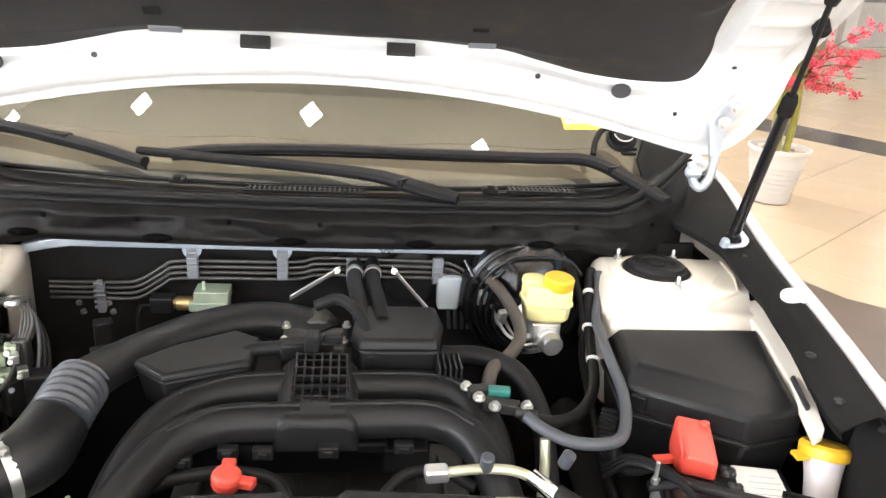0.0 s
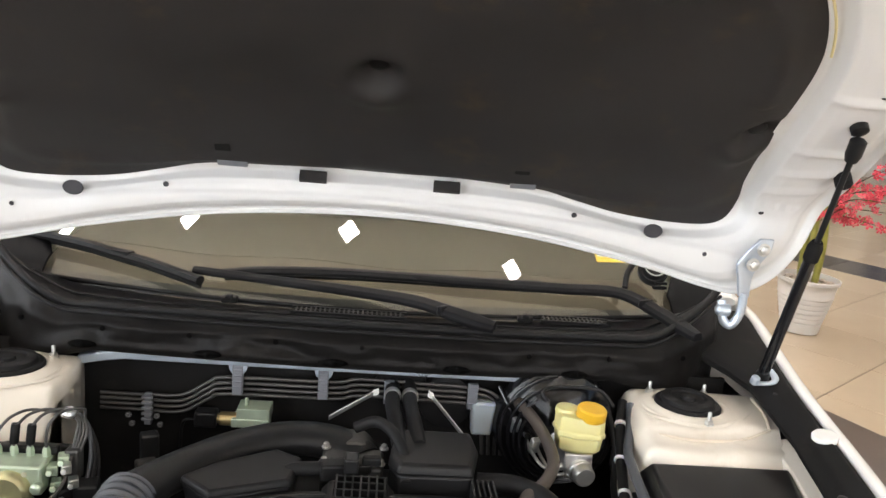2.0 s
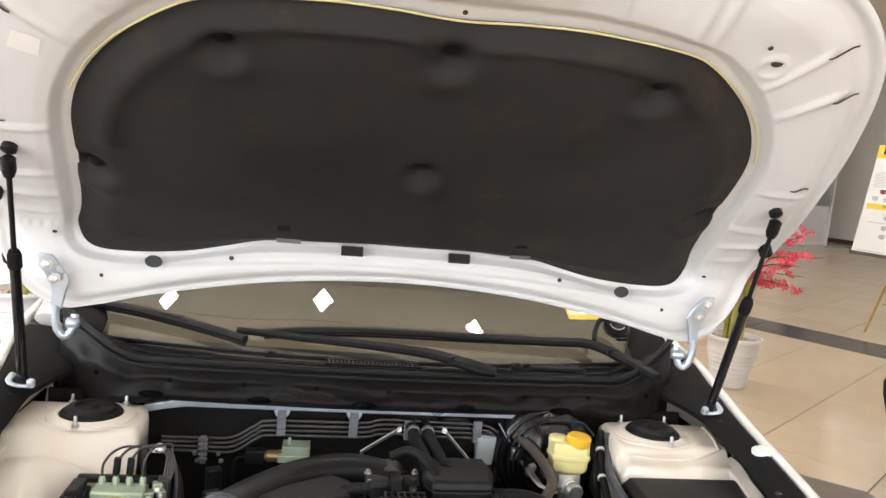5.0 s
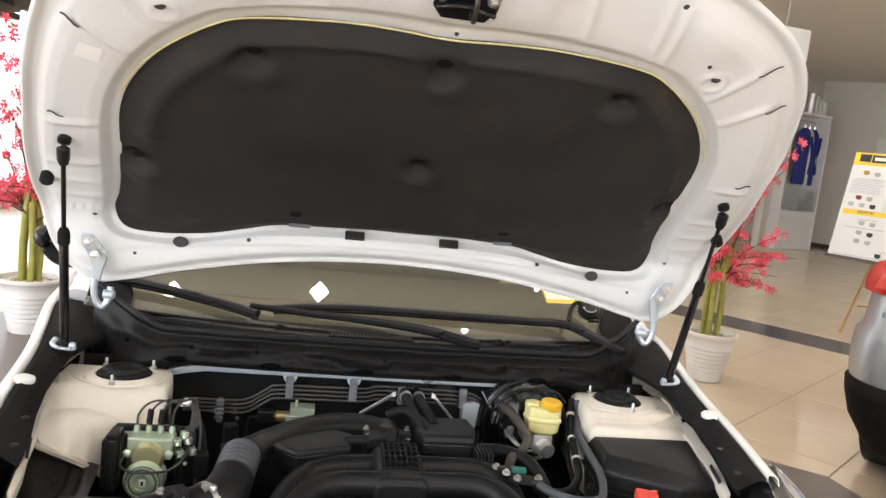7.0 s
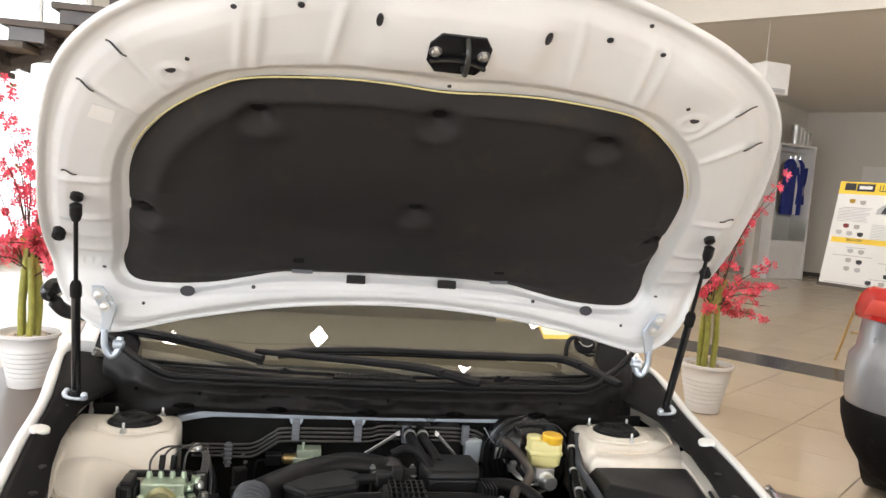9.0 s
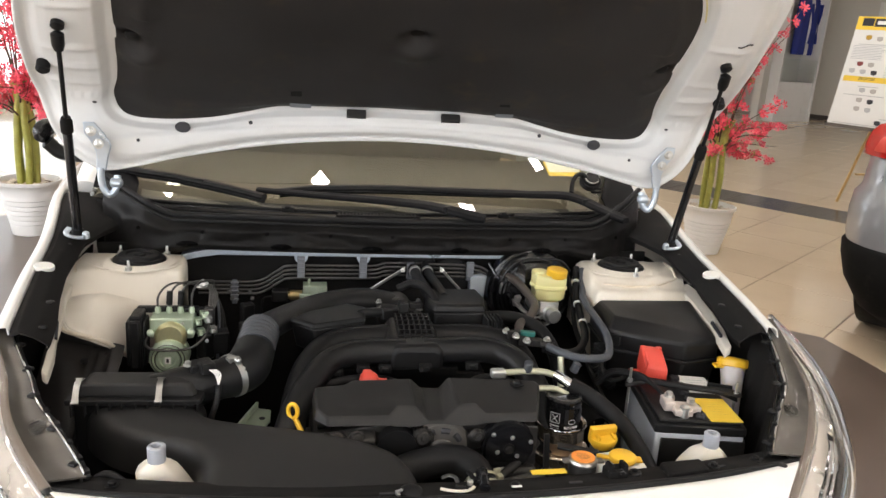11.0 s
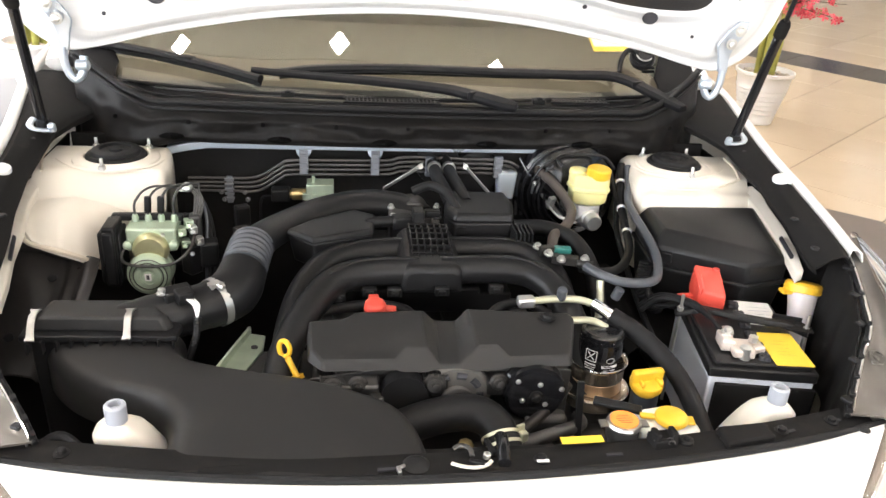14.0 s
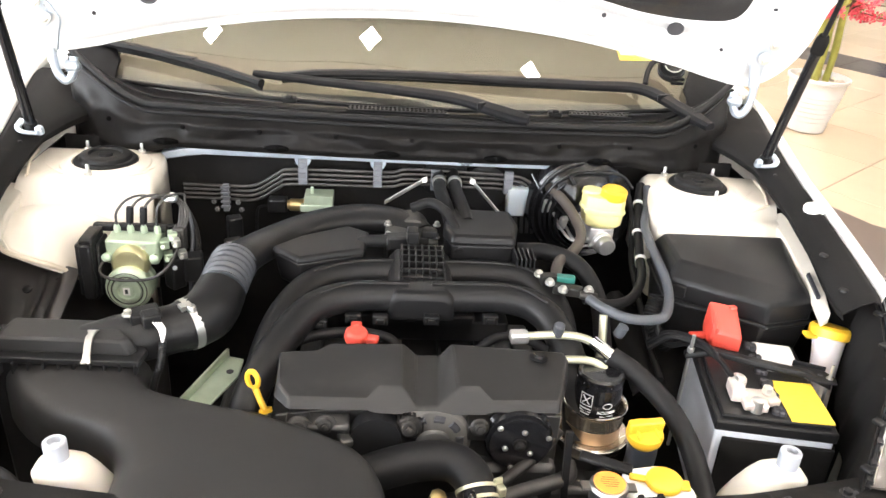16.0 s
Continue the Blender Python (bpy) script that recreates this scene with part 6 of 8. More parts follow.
part("strip", box((0.10, 0.100, 0.8025), (0.016, 0.005, 0.001)), PAPERW, st2)

# oil filter and its drip cup
of = thing("oil_filter", (0.296, 0.432, 0.71), "glossy black oil filter canister printed in white", "oil filter")
OC = (0.289, 0.432)
part("canister", lathe([(0.0365, 0.0), (0.037, 0.004), (0.037, 0.072), (0.0355, 0.076), (0.0355, 0.080), (0.037, 0.084), (0.037, 0.092), (0.034, 0.096), (0.029, 0.096), (0.027, 0.092), (0.005, 0.092)], (*OC, 0.702), n=44), GLOSSBLK, of, angle=30)


def on_can(w, z, dw, dz):
    """A printed patch on the canister: middle angle, height, half width in radians, half height."""
    q = [[(OC[0] + r * math.cos(a), OC[1] + r * math.sin(a), h) for a, h in [(w + dw * f, z - dz) for f in (-1, -0.5, 0, 0.5, 1)] + [(w + dw * f, z + dz) for f in (1, 0.5, 0, -0.5, -1)]] for r in (0.0365, 0.0373)]
    return loft(q)


for w, z, dw, dz in [(-1.38, 0.7425, 0.40, 0.0024), (-1.36, 0.7355, 0.30, 0.0011), (-1.34, 0.7295, 0.36, 0.0013), (-2.32, 0.7705, 0.26, 0.0006), (-2.32, 0.7505, 0.26, 0.0006),
                     (-2.32, 0.7445, 0.26, 0.0010), (-2.32, 0.7400, 0.26, 0.0010), (-2.32, 0.7355, 0.22, 0.0008), (-1.95, 0.787, 1.2, 0.0003)]:
    part("print", on_can(w, z, dw, dz), INKW, of)
for w in (-2.58, -2.06):
    part("print", on_can(w, 0.7605, 0.014, 0.0104), INKW, of)
for f in (-1, 1):
    part("print", tube([(OC[0] + 0.0374 * math.cos(-2.32 + a), OC[1] + 0.0374 * math.sin(-2.32 + a), 0.7605 + f * a * 0.042) for a in (-0.16, 0, 0.16)], 0.0008, 5, 3), INKW, of)
part("print", tube([(OC[0] + 0.0373 * math.cos(-1.38 + 0.2 * math.cos(w)), OC[1] + 0.0373 * math.sin(-1.38 + 0.2 * math.cos(w)), 0.7545 + 0.0048 * math.sin(w)) for w in (2 * math.pi * j / 10 for j in range(10))], 0.0005, 5, 2, closed=True), INKW, of)
cup = thing("drip_cup", (0.292, 0.420, 0.64), "stepped bright metal drip cup round the oil filter", "drip cup")
CC = (0.286, 0.427, 0.664)
part("upper_ring", lathe([(0.041, 0.044), (0.046, 0.046), (0.047, 0.052), (0.047, 0.072), (0.050, 0.075), (0.0505, 0.078), (0.049, 0.080), (0.044, 0.077), (0.0385, 0.055)], CC, n=40), CUPSTEEL, cup)
part("middle_band", lathe([(0.042, 0.022), (0.0465, 0.026), (0.0455, 0.044), (0.047, 0.048), (0.044, 0.052)], CC, n=40), COPPER, cup)
part("lower_ring", lathe([(0.050, -0.004), (0.054, 0.002), (0.058, 0.018), (0.060, 0.022), (0.057, 0.026), (0.043, 0.024)], CC, n=40), CUPSTEEL, cup)
part("lip", tube([(CC[0] + 0.0495 * math.cos(a), CC[1] + 0.0495 * math.sin(a), CC[2] + 0.079) for a in np.linspace(0, 6.283, 25)[:-1]], 0.0016, 8, 2, closed=True), CHROME, cup)
part("lip", tube([(CC[0] + 0.0595 * math.cos(a), CC[1] + 0.0595 * math.sin(a), CC[2] + 0.0225) for a in np.linspace(0, 6.283, 25)[:-1]], 0.0014, 8, 2, closed=True), CHROME, cup)
part("stand", lathe([(0.034, -0.06), (0.036, 0.0)], CC, n=24), DARKMET, cup)

oil = thing("oil_filler", (0.335, 0.335, 0.68), "yellow oil filler cap with a grip bar on a black neck", "oil filler cap")
part("neck", tube([(0.352, 0.37, 0.66), (0.342, 0.345, 0.71), (0.336, 0.335, 0.742)], 0.0225, 18), GREYRUB, oil)
yc = part("cap", lathe([(0.020, -0.004), (0.0265, 0.006), (0.0275, 0.014), (0.026, 0.018), (0.012, 0.019)], (0.336, 0.334, 0.742), (-0.06, -0.15, 1), 28), YELLOW, oil, "yellow cap")
part("grip", box((0.335, 0.334, 0.767), (0.054, 0.013, 0.022), 8, 8), YELLOW, yc, bevel=0.003)
for x in (0.320, 0.350):
    part("grip_web", box((x, 0.331, 0.760), (0.004, 0.036, 0.012), 8, 8), YELLOW, yc, bevel=0.001)

rad = thing("coolant_filler", (0.232, 0.170, 0.78), "chromed radiator cap with an orange label", "radiator cap")
part("neck", lathe([(0.018, 0), (0.019, 0.03), (0.022, 0.034)], (0.232, 0.172, 0.765), n=24), DARKMET, rad)
part("cap", join(lathe([(0.0235, 0.001), (0.0245, 0.004), (0.0225, 0.008), (0.020, 0.009)], (0.232, 0.170, 0.799), n=32), box((0.206, 0.172, 0.802), (0.016, 0.014, 0.003)), box((0.258, 0.168, 0.802), (0.016, 0.014, 0.003))), CAPSTEEL, rad)
part("skirt", lathe([(0.0215, -0.020), (0.0228, -0.016), (0.0232, 0.0005)], (0.232, 0.170, 0.799), n=32), DARKMET, rad)
part("label", lathe([(0.0198, 0), (0.0198, 0.0016), (0.004, 0.0018)], (0.232, 0.170, 0.808), n=32), ORANGE, rad, "orange warning label")
for i in range(5):
    part("print", box((0.232, 0.162 + 0.0040 * i, 0.8100), (0.024 - 0.004 * abs(i - 2), 0.0004, 0.0004), -6), BROWNRUB, rad)

tank = thing("coolant_tank", (0.31, 0.195, 0.70), "translucent white coolant bottle with a yellow hinged cap", "coolant bottle")
TK = [(0.262, 0.170), (0.330, 0.160), (0.356, 0.180), (0.345, 0.215), (0.318, 0.236), (0.268, 0.226)]
part("bottle", prism(TK, 0.69, 0.786, 0.004, 0.008), WHITEPL, tank, bevel=0.006)
part("cap", join(lathe([(0.022, 0), (0.024, 0.003), (0.023, 0.010), (0.018, 0.013)], (0.311, 0.190, 0.788), n=26), box((0.283, 0.197, 0.792), (0.030, 0.010, 0.005), 165), box((0.336, 0.184, 0.792), (0.014, 0.018, 0.004), -10)), YELLOW, tank, "yellow cap", bevel=0.0015)
part("bracket", join(box((0.245, 0.228, 0.79), (0.07, 0.018, 0.006), -25), box((0.30, 0.15, 0.775), (0.10, 0.012, 0.02), -4)), BLACK, tank, bevel=0.002)


def wash_bottle(x, y, z, s, label):
    w = thing("filler_bottle", (x, y, 0.66), label, "bottle", "white filler bottles")
    rings = []
    for h, lo, hi, ry, dy in ((0.66, 0.034, 0.074, 0.036, 0.018), (0.71, 0.033, 0.064, 0.036, 0.018), (0.735, 0.032, 0.053, 0.034, 0.015), (0.76, 0.031, 0.040, 0.031, 0.011), (0.778, 0.032, 0.030, 0.027, 0.007), (0.787, 0.024, 0.022, 0.022, 0.003), (0.792, 0.018, 0.017, 0.017, 0.001), (0.796, 0.0145, 0.0145, 0.0145, 0)):
        rings.append([(x + s * (0.5 * (hi - lo) + 0.5 * (hi + lo) * math.copysign(abs(math.cos(a)) ** 0.6, math.cos(a))), y + dy + ry * math.copysign(abs(math.sin(a)) ** 0.6, math.sin(a)), h + z - 0.82) for a in (2 * math.pi * j / 28 for j in range(28))])
    part("body", loft(rings), MILKY, w, angle=60)
    part("neck", lathe([(0.0140, 0), (0.0140, 0.024), (0.012, 0.026), (0.008, 0.026), (0.007, 0.018)], (x, y, z - 0.024), n=20), GREYPL, w, "grey plastic neck")
    return w


wash_bottle(-0.445, 0.212, 0.826, 1, "white plastic bottle with a grey neck beside the air duct")
wash_bottle(0.493, 0.226, 0.814, -1, "white plastic bottle with a grey neck in front of the battery")

# battery: its long side runs back at an angle
BT = pose(0.552, 0.444, 0.588, 0, 0, -10)


def bat(shape):
    return move(shape, BT)


batt = thing("battery", (0.545, 0.432, 0.59), "car battery with black top in a pale grey case", "battery")
BASE[batt] = Vector((0.545, 0.432, 0.59))
part("case", bat(box((0, 0, 0.085), (0.172, 0.236, 0.17))), CASE, batt, "pale grey case", bevel=0.004)
part("heat_shield", bat(join(box((0.006, -0.122, 0.080), (0.164, 0.006, 0.160)), box((0.088, 0.0, 0.08), (0.006, 0.23, 0.16)))), BLACKSOFT, batt, bevel=0.002)
part("top", bat(join(box((0, 0, 0.178), (0.178, 0.242, 0.018)), box((0, 0, 0.190), (0.160, 0.224, 0.008)))), BLACK, batt, "black plastic top", bevel=0.003)
for i in range(6):
    part("filler_plug", bat(join(*[lathe([(0.0062, 0), (0.0058, 0.006), (0.003, 0.0085)], (0.006 + 0.0062 * math.cos(0.6 + 1.5708 * j), -0.092 + 0.036 * i + 0.0062 * math.sin(0.6 + 1.5708 * j), 0.193), n=10) for j in range(4)], lathe([(0.005, 0), (0.005, 0.006), (0.003, 0.007)], (0.006, -0.092 + 0.036 * i, 0.193), n=8))), INK, batt)
part("yellow_label", bat(box((0.050, -0.058, 0.1948), (0.064, 0.104, 0.0012), 3)), PAPERY, batt, "yellow warning label with small dark print")
for i in range(5):
    part("print", bat(box((0.050 - 0.003 * (i % 2), -0.078 + 0.011 * i, 0.1955), (0.030 - 0.005 * (i % 3), 0.0004, 0.0003))), OCHRE, batt)
part("white_label", bat(box((0.044, 0.064, 0.1948), (0.062, 0.086, 0.0012), -2)), PAPERW, batt, "white label with small grey print")
for i in range(4):
    part("print", bat(box((0.050, 0.046 + 0.013 * i, 0.1957), (0.042 - 0.006 * (i % 2), 0.0006, 0.0004))), GREYPL, batt)
part("terminal", bat(lathe([(0.0105, 0), (0.0095, 0.020), (0.008, 0.021)], (-0.028, -0.094, 0.194), n=16)), METAL, batt)
neg = part("cable_clamp", bat(join(box((-0.030, -0.080, 0.203), (0.036, 0.044, 0.014)), box((-0.052, -0.062, 0.206), (0.022, 0.040, 0.020)), box((-0.004, -0.076, 0.204), (0.022, 0.022, 0.012), 20), box((-0.010, -0.056, 0.201), (0.040, 0.014, 0.008), 12), lathe([(0.013, 0), (0.013, 0.014), (0.010, 0.016)], (-0.044, -0.036, 0.198), n=16))), mat("tinned_clamp", (0.66, 0.58, 0.53), 0.4, 0.5, vary=0.2, scale=40, bump=0.2), batt, "pale tinned battery clamp", bevel=0.003)
part("clamp_nut", bat(join(bolt((-0.048, -0.052, 0.215), (0, 0, 1), 0.007, 0.010), lathe([(0.008, 0), (0.008, 0.01)], (-0.010, -0.07, 0.212), n=6))), METAL, neg)
part("hold_down_bar", bat(loft([[(x, y + dy, z + dz) for dy, dz in ((-0.009, 0), (-0.009, 0.004), (-0.006, 0.010), (0.006, 0.010), (0.009, 0.004), (0.009, 0))] for x, y, z in ((-0.112, 0.040, 0.192), (-0.07, 0.036, 0.206), (-0.02, 0.020, 0.206), (0.03, 0.008, 0.206), (0.07, 0.0, 0.206), (0.108, -0.004, 0.192))])), BLACK, batt, "black steel hold-down bar", bevel=0.002)
hp = part("hold_down_plate", bat(join(prism([(0.048, 0.018), (0.066, 0.026), (0.100, 0.018), (0.114, -0.002), (0.112, -0.020), (0.094, -0.022), (0.070, -0.016)], 0.207, 0.2105), box((0.080, 0.022, 0.212), (0.050, 0.003, 0.010), -14))), BLACK, batt, "flat black end plate with holes", bevel=0.001)
# dark discs in place of drilled openings
for x, y in ((0.078, 0.006), (0.092, 0.002)):
    part("hole", bat(lathe([(0.004, 0), (0.004, 0.0008)], (x, y, 0.2104), n=12)), INK, hp)
for x, y in ((-0.104, 0.038), (0.104, -0.006)):
    part("hold_down_rod", bat(join(lathe([(0.003, 0), (0.003, 0.225)], (x, y, 0.01), n=10), lathe([(0.006, 0), (0.006, 0.008)], (x, y, 0.203), n=6))), METAL, batt)
redc = part("positive_cover", move(bat(loft([
    [(-0.052, 0.072, 0.198), (-0.004, 0.060, 0.198), (-0.004, 0.062, 0.226), (-0.050, 0.074, 0.228)], [(-0.056, 0.088, 0.198), (-0.006, 0.080, 0.198), (-0.006, 0.082, 0.240), (-0.052, 0.092, 0.243)],
    [(-0.058, 0.112, 0.205), (-0.008, 0.104, 0.205), (-0.008, 0.108, 0.254), (-0.054, 0.116, 0.256)], [(-0.056, 0.126, 0.215), (-0.010, 0.120, 0.215), (-0.010, 0.122, 0.255), (-0.052, 0.130, 0.256)]])), Matrix.Translation((-0.013, 0.004, -0.002))), RED, batt, "red plastic positive terminal cover", bevel=0.004)
part("cover_arm", bat(join(box((-0.080, 0.096, 0.203), (0.035, 0.012, 0.010), 15), box((-0.060, 0.10, 0.222), (0.005, 0.05, 0.045), 0, 20))), RED, redc, bevel=0.002)
part("cover_button", bat(lathe([(0.007, 0), (0.006, 0.003)], (-0.030, 0.112, 0.254), n=14)), RED, redc)
for i in range(3):
    part("battery_cable", bat(tube([(-0.055, -0.045 + 0.006 * i, 0.212), (-0.066, 0.0 + 0.004 * i, 0.216), (-0.088, 0.045, 0.212 + 0.004 * i), (-0.13, 0.075 + 0.008 * i, 0.205), (-0.16, 0.09 + 0.01 * i, 0.17)], 0.0045, 8)), RUBBER, batt)

# fuse box
fb = thing("fuse_box", (0.61, 0.70, 0.72), "black plastic fuse box with a sloping-edged lid", "fuse box")
FB = [(0.456, 0.642), (0.602, 0.552), (0.694, 0.575), (0.748, 0.800), (0.474, 0.800)]
FT = [(0.474, 0.664), (0.608, 0.588), (0.668, 0.602), (0.722, 0.780), (0.486, 0.780)]
part("base", prism(FB, 0.72, 0.815, -0.015), BLACK, fb, bevel=0.005)
part("lid", loft([[(x, y, 0.812) for x, y in FB], [(x, y, 0.852) for x, y in FB], [(x, y, 0.880 if y > 0.65 else 0.876) for x, y in FT]]), BLACK, fb, bevel=0.006)
part("lid_latch", join(box((0.472, 0.628, 0.835), (0.022, 0.008, 0.022), -32)), BLACK, fb, bevel=0.002)
part("rim", prism([(x + (0.004 if x > 0.6 else -0.004), y + (0.004 if y > 0.7 else -0.004)) for x, y in FB], 0.806, 0.813), BLACK, fb, bevel=0.002)

# screen-wash filler
wf = thing("washer_filler", (0.69, 0.49, 0.66), "translucent washer filler neck with a yellow cap", "washer filler")
part("neck", tube([(0.672, 0.455, 0.64, 0.019), (0.682, 0.478, 0.72, 0.020), (0.692, 0.500, 0.780, 0.022), (0.700, 0.519, 0.816, 0.027)], 0.02, 22, 6), NECK, wf)
part("cap", join(lathe([(0.031, 0), (0.034, 0.003), (0.034, 0.015), (0.030, 0.020), (0.008, 0.022)], (0.702, 0.523, 0.812), (0.15, 0.3, 1), 32), box((0.666, 0.520, 0.818), (0.02, 0.018, 0.005))), YELLOW, wf, "yellow cap")

# brakes: servo, master cylinder, fluid tank
bb = thing("brake_servo", (0.37, 0.96, 0.70), "black round brake servo on the firewall", "brake servo")
part("shell", lathe([(0.02, -0.085), (0.055, -0.08), (0.085, -0.06), (0.112, -0.045), (0.118, -0.03), (0.118, -0.018), (0.108, -0.010), (0.108, 0.0)], (0.375, 1.05, 0.835), (0, 1, 0.06), 44), GLOSSBLK, bb)
for i, (r, y, a0, a1) in enumerate([(0.070, 0.935, 3.0, 6.6), (0.080, 0.945, 2.6, 6.7), (0.089, 0.955, 2.2, 6.4), (0.098, 0.965, 1.9, 6.9), (0.112, 0.975, 1.7, 4.4)]):
    part("brake_pipe", tube([(0.378 + r * math.cos(w), y, 0.835 + r * math.sin(w)) for w in np.linspace(a0, a1, 12)], 0.0034, 8, 4), GLOSSBLK, bb)
for i in range(3):
    part("brake_pipe", tube([(0.265 + 0.012 * i, 1.02, 0.90 - 0.004 * i), (0.290 + 0.010 * i, 0.985, 0.865 - 0.012 * i), (0.33 + 0.006 * i, 0.955, 0.835 - 0.016 * i), (0.36, 0.92, 0.80 - 0.008 * i)], 0.0036, 8), GLOSSBLK, bb)
part("pipe_clip", join(box((0.292, 0.965, 0.85), (0.016, 0.012, 0.03), 20, 20), box((0.325, 0.935, 0.825), (0.016, 0.012, 0.03), 20, 20)), METAL, bb, bevel=0.002)
mc = thing("master_cylinder", (0.39, 0.90, 0.78), "cast aluminium brake master cylinder", "brake cylinder")
part("barrel", join(lathe([(0.022, 0), (0.022, 0.10), (0.03, 0.105), (0.03, 0.12)], (0.397, 0.862, 0.812), (-0.1, 1, 0.05), 20), box((0.392, 0.90, 0.828), (0.05, 0.06, 0.03))), ALU, mc, bevel=0.003)
part("end_plug", lathe([(0.016, 0), (0.019, 0.004), (0.019, 0.018)], (0.400, 0.844, 0.812), (-0.1, 1, 0.05), 20), ALU, mc)
for x, z in ((0.352, 0.812), (0.372, 0.80)):
    part("union", join(lathe([(0.007, 0), (0.007, 0.02)], (x + 0.02, 0.885, z), (-1, -0.3, 0), 6), tube([(x, 0.88, z), (x - 0.02, 0.88, z), (x - 0.035, 0.92, z + 0.01), (x - 0.04, 1.0, z + 0.02)], 0.003, 8)), METAL, mc)
tk = thing("brake_fluid_tank", (0.385, 0.89, 0.83), "yellowed translucent brake fluid tank with a yellow cap", "fluid tank")
FL = [(0.340, 0.868), (0.375, 0.852), (0.424, 0.850), (0.436, 0.862), (0.438, 0.905), (0.425, 0.925), (0.350, 0.932), (0.338, 0.915)]
part("tank", loft([[(0.391 + (x - 0.388) * k * 0.83, 0.89 + (y - 0.89) * k * 0.83, 0.845 + (z - 0.838) * 0.9) for x, y in FL] for k, z in ((0.70, 0.838), (0.9, 0.846), (0.96, 0.872), (1.04, 0.874), (1.04, 0.882), (0.98, 0.884), (0.98, 0.905), (0.9, 0.912))]), FLUID, tk, bevel=0.003)
part("neck_dome", lathe([(0.022, 0), (0.020, 0.008), (0.014, 0.010)], (0.370, 0.905, 0.908), n=22), FLUID, tk)
part("cap", lathe([(0.024, 0), (0.026, 0.003), (0.026, 0.018), (0.023, 0.021), (0.010, 0.022)], (0.406, 0.880, 0.907), (0.05, -0.08, 1), 30), YELLOW, tk, "yellow cap with small print")
part("level_wire", tube([(0.34, 0.935, 0.912), (0.332, 0.945, 0.925), (0.36, 0.965, 0.928), (0.44, 0.97, 0.925), (0.47, 0.955, 0.90)], 0.0035, 8), BLACK, tk)

# anti-lock brake unit
ab = thing("abs_unit", (-0.51, 0.73, 0.68), "anti-lock brake pump of greenish plated metal with steel lines", "brake pump")
part("valve_block", box((-0.497, 0.745, 0.831), (0.090, 0.062, 0.046)), PASSIV, ab, bevel=0.004)
AX = Vector((0, 0.99, -0.06))
MO = Vector((-0.500, 0.688, 0.774))
part("motor_dome", lathe([(0.0375, 0.004), (0.0385, 0.010), (0.0385, 0.016), (0.0365, 0.019), (0.0365, 0.023), (0.040, 0.026), (0.040, 0.04)], MO, AX, 40), PASSIV, ab, "greenish plated motor body", angle=30)
part("motor", lathe([(0.010, -0.012), (0.012, -0.008), (0.0155, -0.008), (0.0165, -0.012), (0.023, -0.011), (0.0245, -0.0065), (0.0285, -0.0065), (0.030, -0.009), (0.0355, -0.007), (0.0395, -0.002), (0.0405, 0.002), (0.0405, 0.008), (0.038, 0.010)], MO, AX, 44), PASSIV, ab, angle=20)
# raised dark rings stand in for shade in the motor's grooves
for r in (0.020, 0.0268, 0.0335):
    part("ring_groove", tube([tuple(MO + Vector((r * math.cos(a), -0.0095 if r < 0.03 else -0.0085, r * math.sin(a)))) for a in np.linspace(0, 6.283, 29)[:-1]], 0.0011, 6, 1, closed=True), DARKMET, ab)
part("label", box(MO + Vector((0, -0.0125, 0.0)), (0.012, 0.001, 0.015), 0, 3), PAPERW, ab)
part("print", box(MO + Vector((0, -0.0132, 0.0)), (0.005, 0.001, 0.009), 0, 3), INK, ab)
for x, y, z in ((-0.447, 0.742, 0.838), (-0.440, 0.738, 0.815), (-0.434, 0.752, 0.850)):
    part("solenoid_plug", join(box((x, y, z), (0.016, 0.020, 0.016), 20), lathe([(0.005, 0), (0.005, 0.014)], (x, y - 0.01, z), (0.3, -1, 0.3), 10)), PASSIV, ab, bevel=0.002)
for x in (-0.538, -0.456):
    part("rubber_mount", lathe([(0.008, 0), (0.008, 0.010), (0.005, 0.012)], (x, 0.712, 0.824), (0, -1, 0.2), 14), PASSIV, ab)
part("control_unit", join(box((-0.566, 0.722, 0.805), (0.024, 0.060, 0.120)), box((-0.580, 0.712, 0.805), (0.010, 0.045, 0.10)), box((-0.566, 0.688, 0.805), (0.020, 0.012, 0.105)), box((-0.552, 0.730, 0.80), (0.008, 0.05, 0.10))), BLACK, ab, bevel=0.005)
part("bracket", join(box((-0.510, 0.764, 0.858), (0.130, 0.016, 0.014)), box((-0.48, 0.790, 0.80), (0.12, 0.010, 0.11))), BLACK, ab, bevel=0.004)
for i in range(4):
    x = -0.530 + 0.0235 * i
    part("union", lathe([(0.0065, 0), (0.0065, 0.008), (0.0045, 0.014)], (x, 0.752, 0.854), n=6), PASSIV, ab)
    part("brake_line", tube([(x, 0.752, 0.866), (x, 0.752, 0.884), (x + 0.004, 0.756, 0.896 + 0.003 * i), (x + 0.016, 0.772, 0.908 + 0.003 * i), (x + 0.040, 0.79, 0.910 + 0.002 * i), (-0.432 + 0.005 * i, 0.79, 0.900), (-0.424 + 0.005 * i, 0.775, 0.880), (-0.430 + 0.003 * i, 0.755, 0.84), (-0.440, 0.75, 0.80)], 0.0024, 8), DARKMET, ab)
    if 0 < i < 3:
        part("sleeve", lathe([(0.0062, 0), (0.0066, 0.003), (0.0066, 0.026), (0.0058, 0.030)], (x, 0.752, 0.872), (0.05, 0.15, 1), 12), RUBBER, ab)
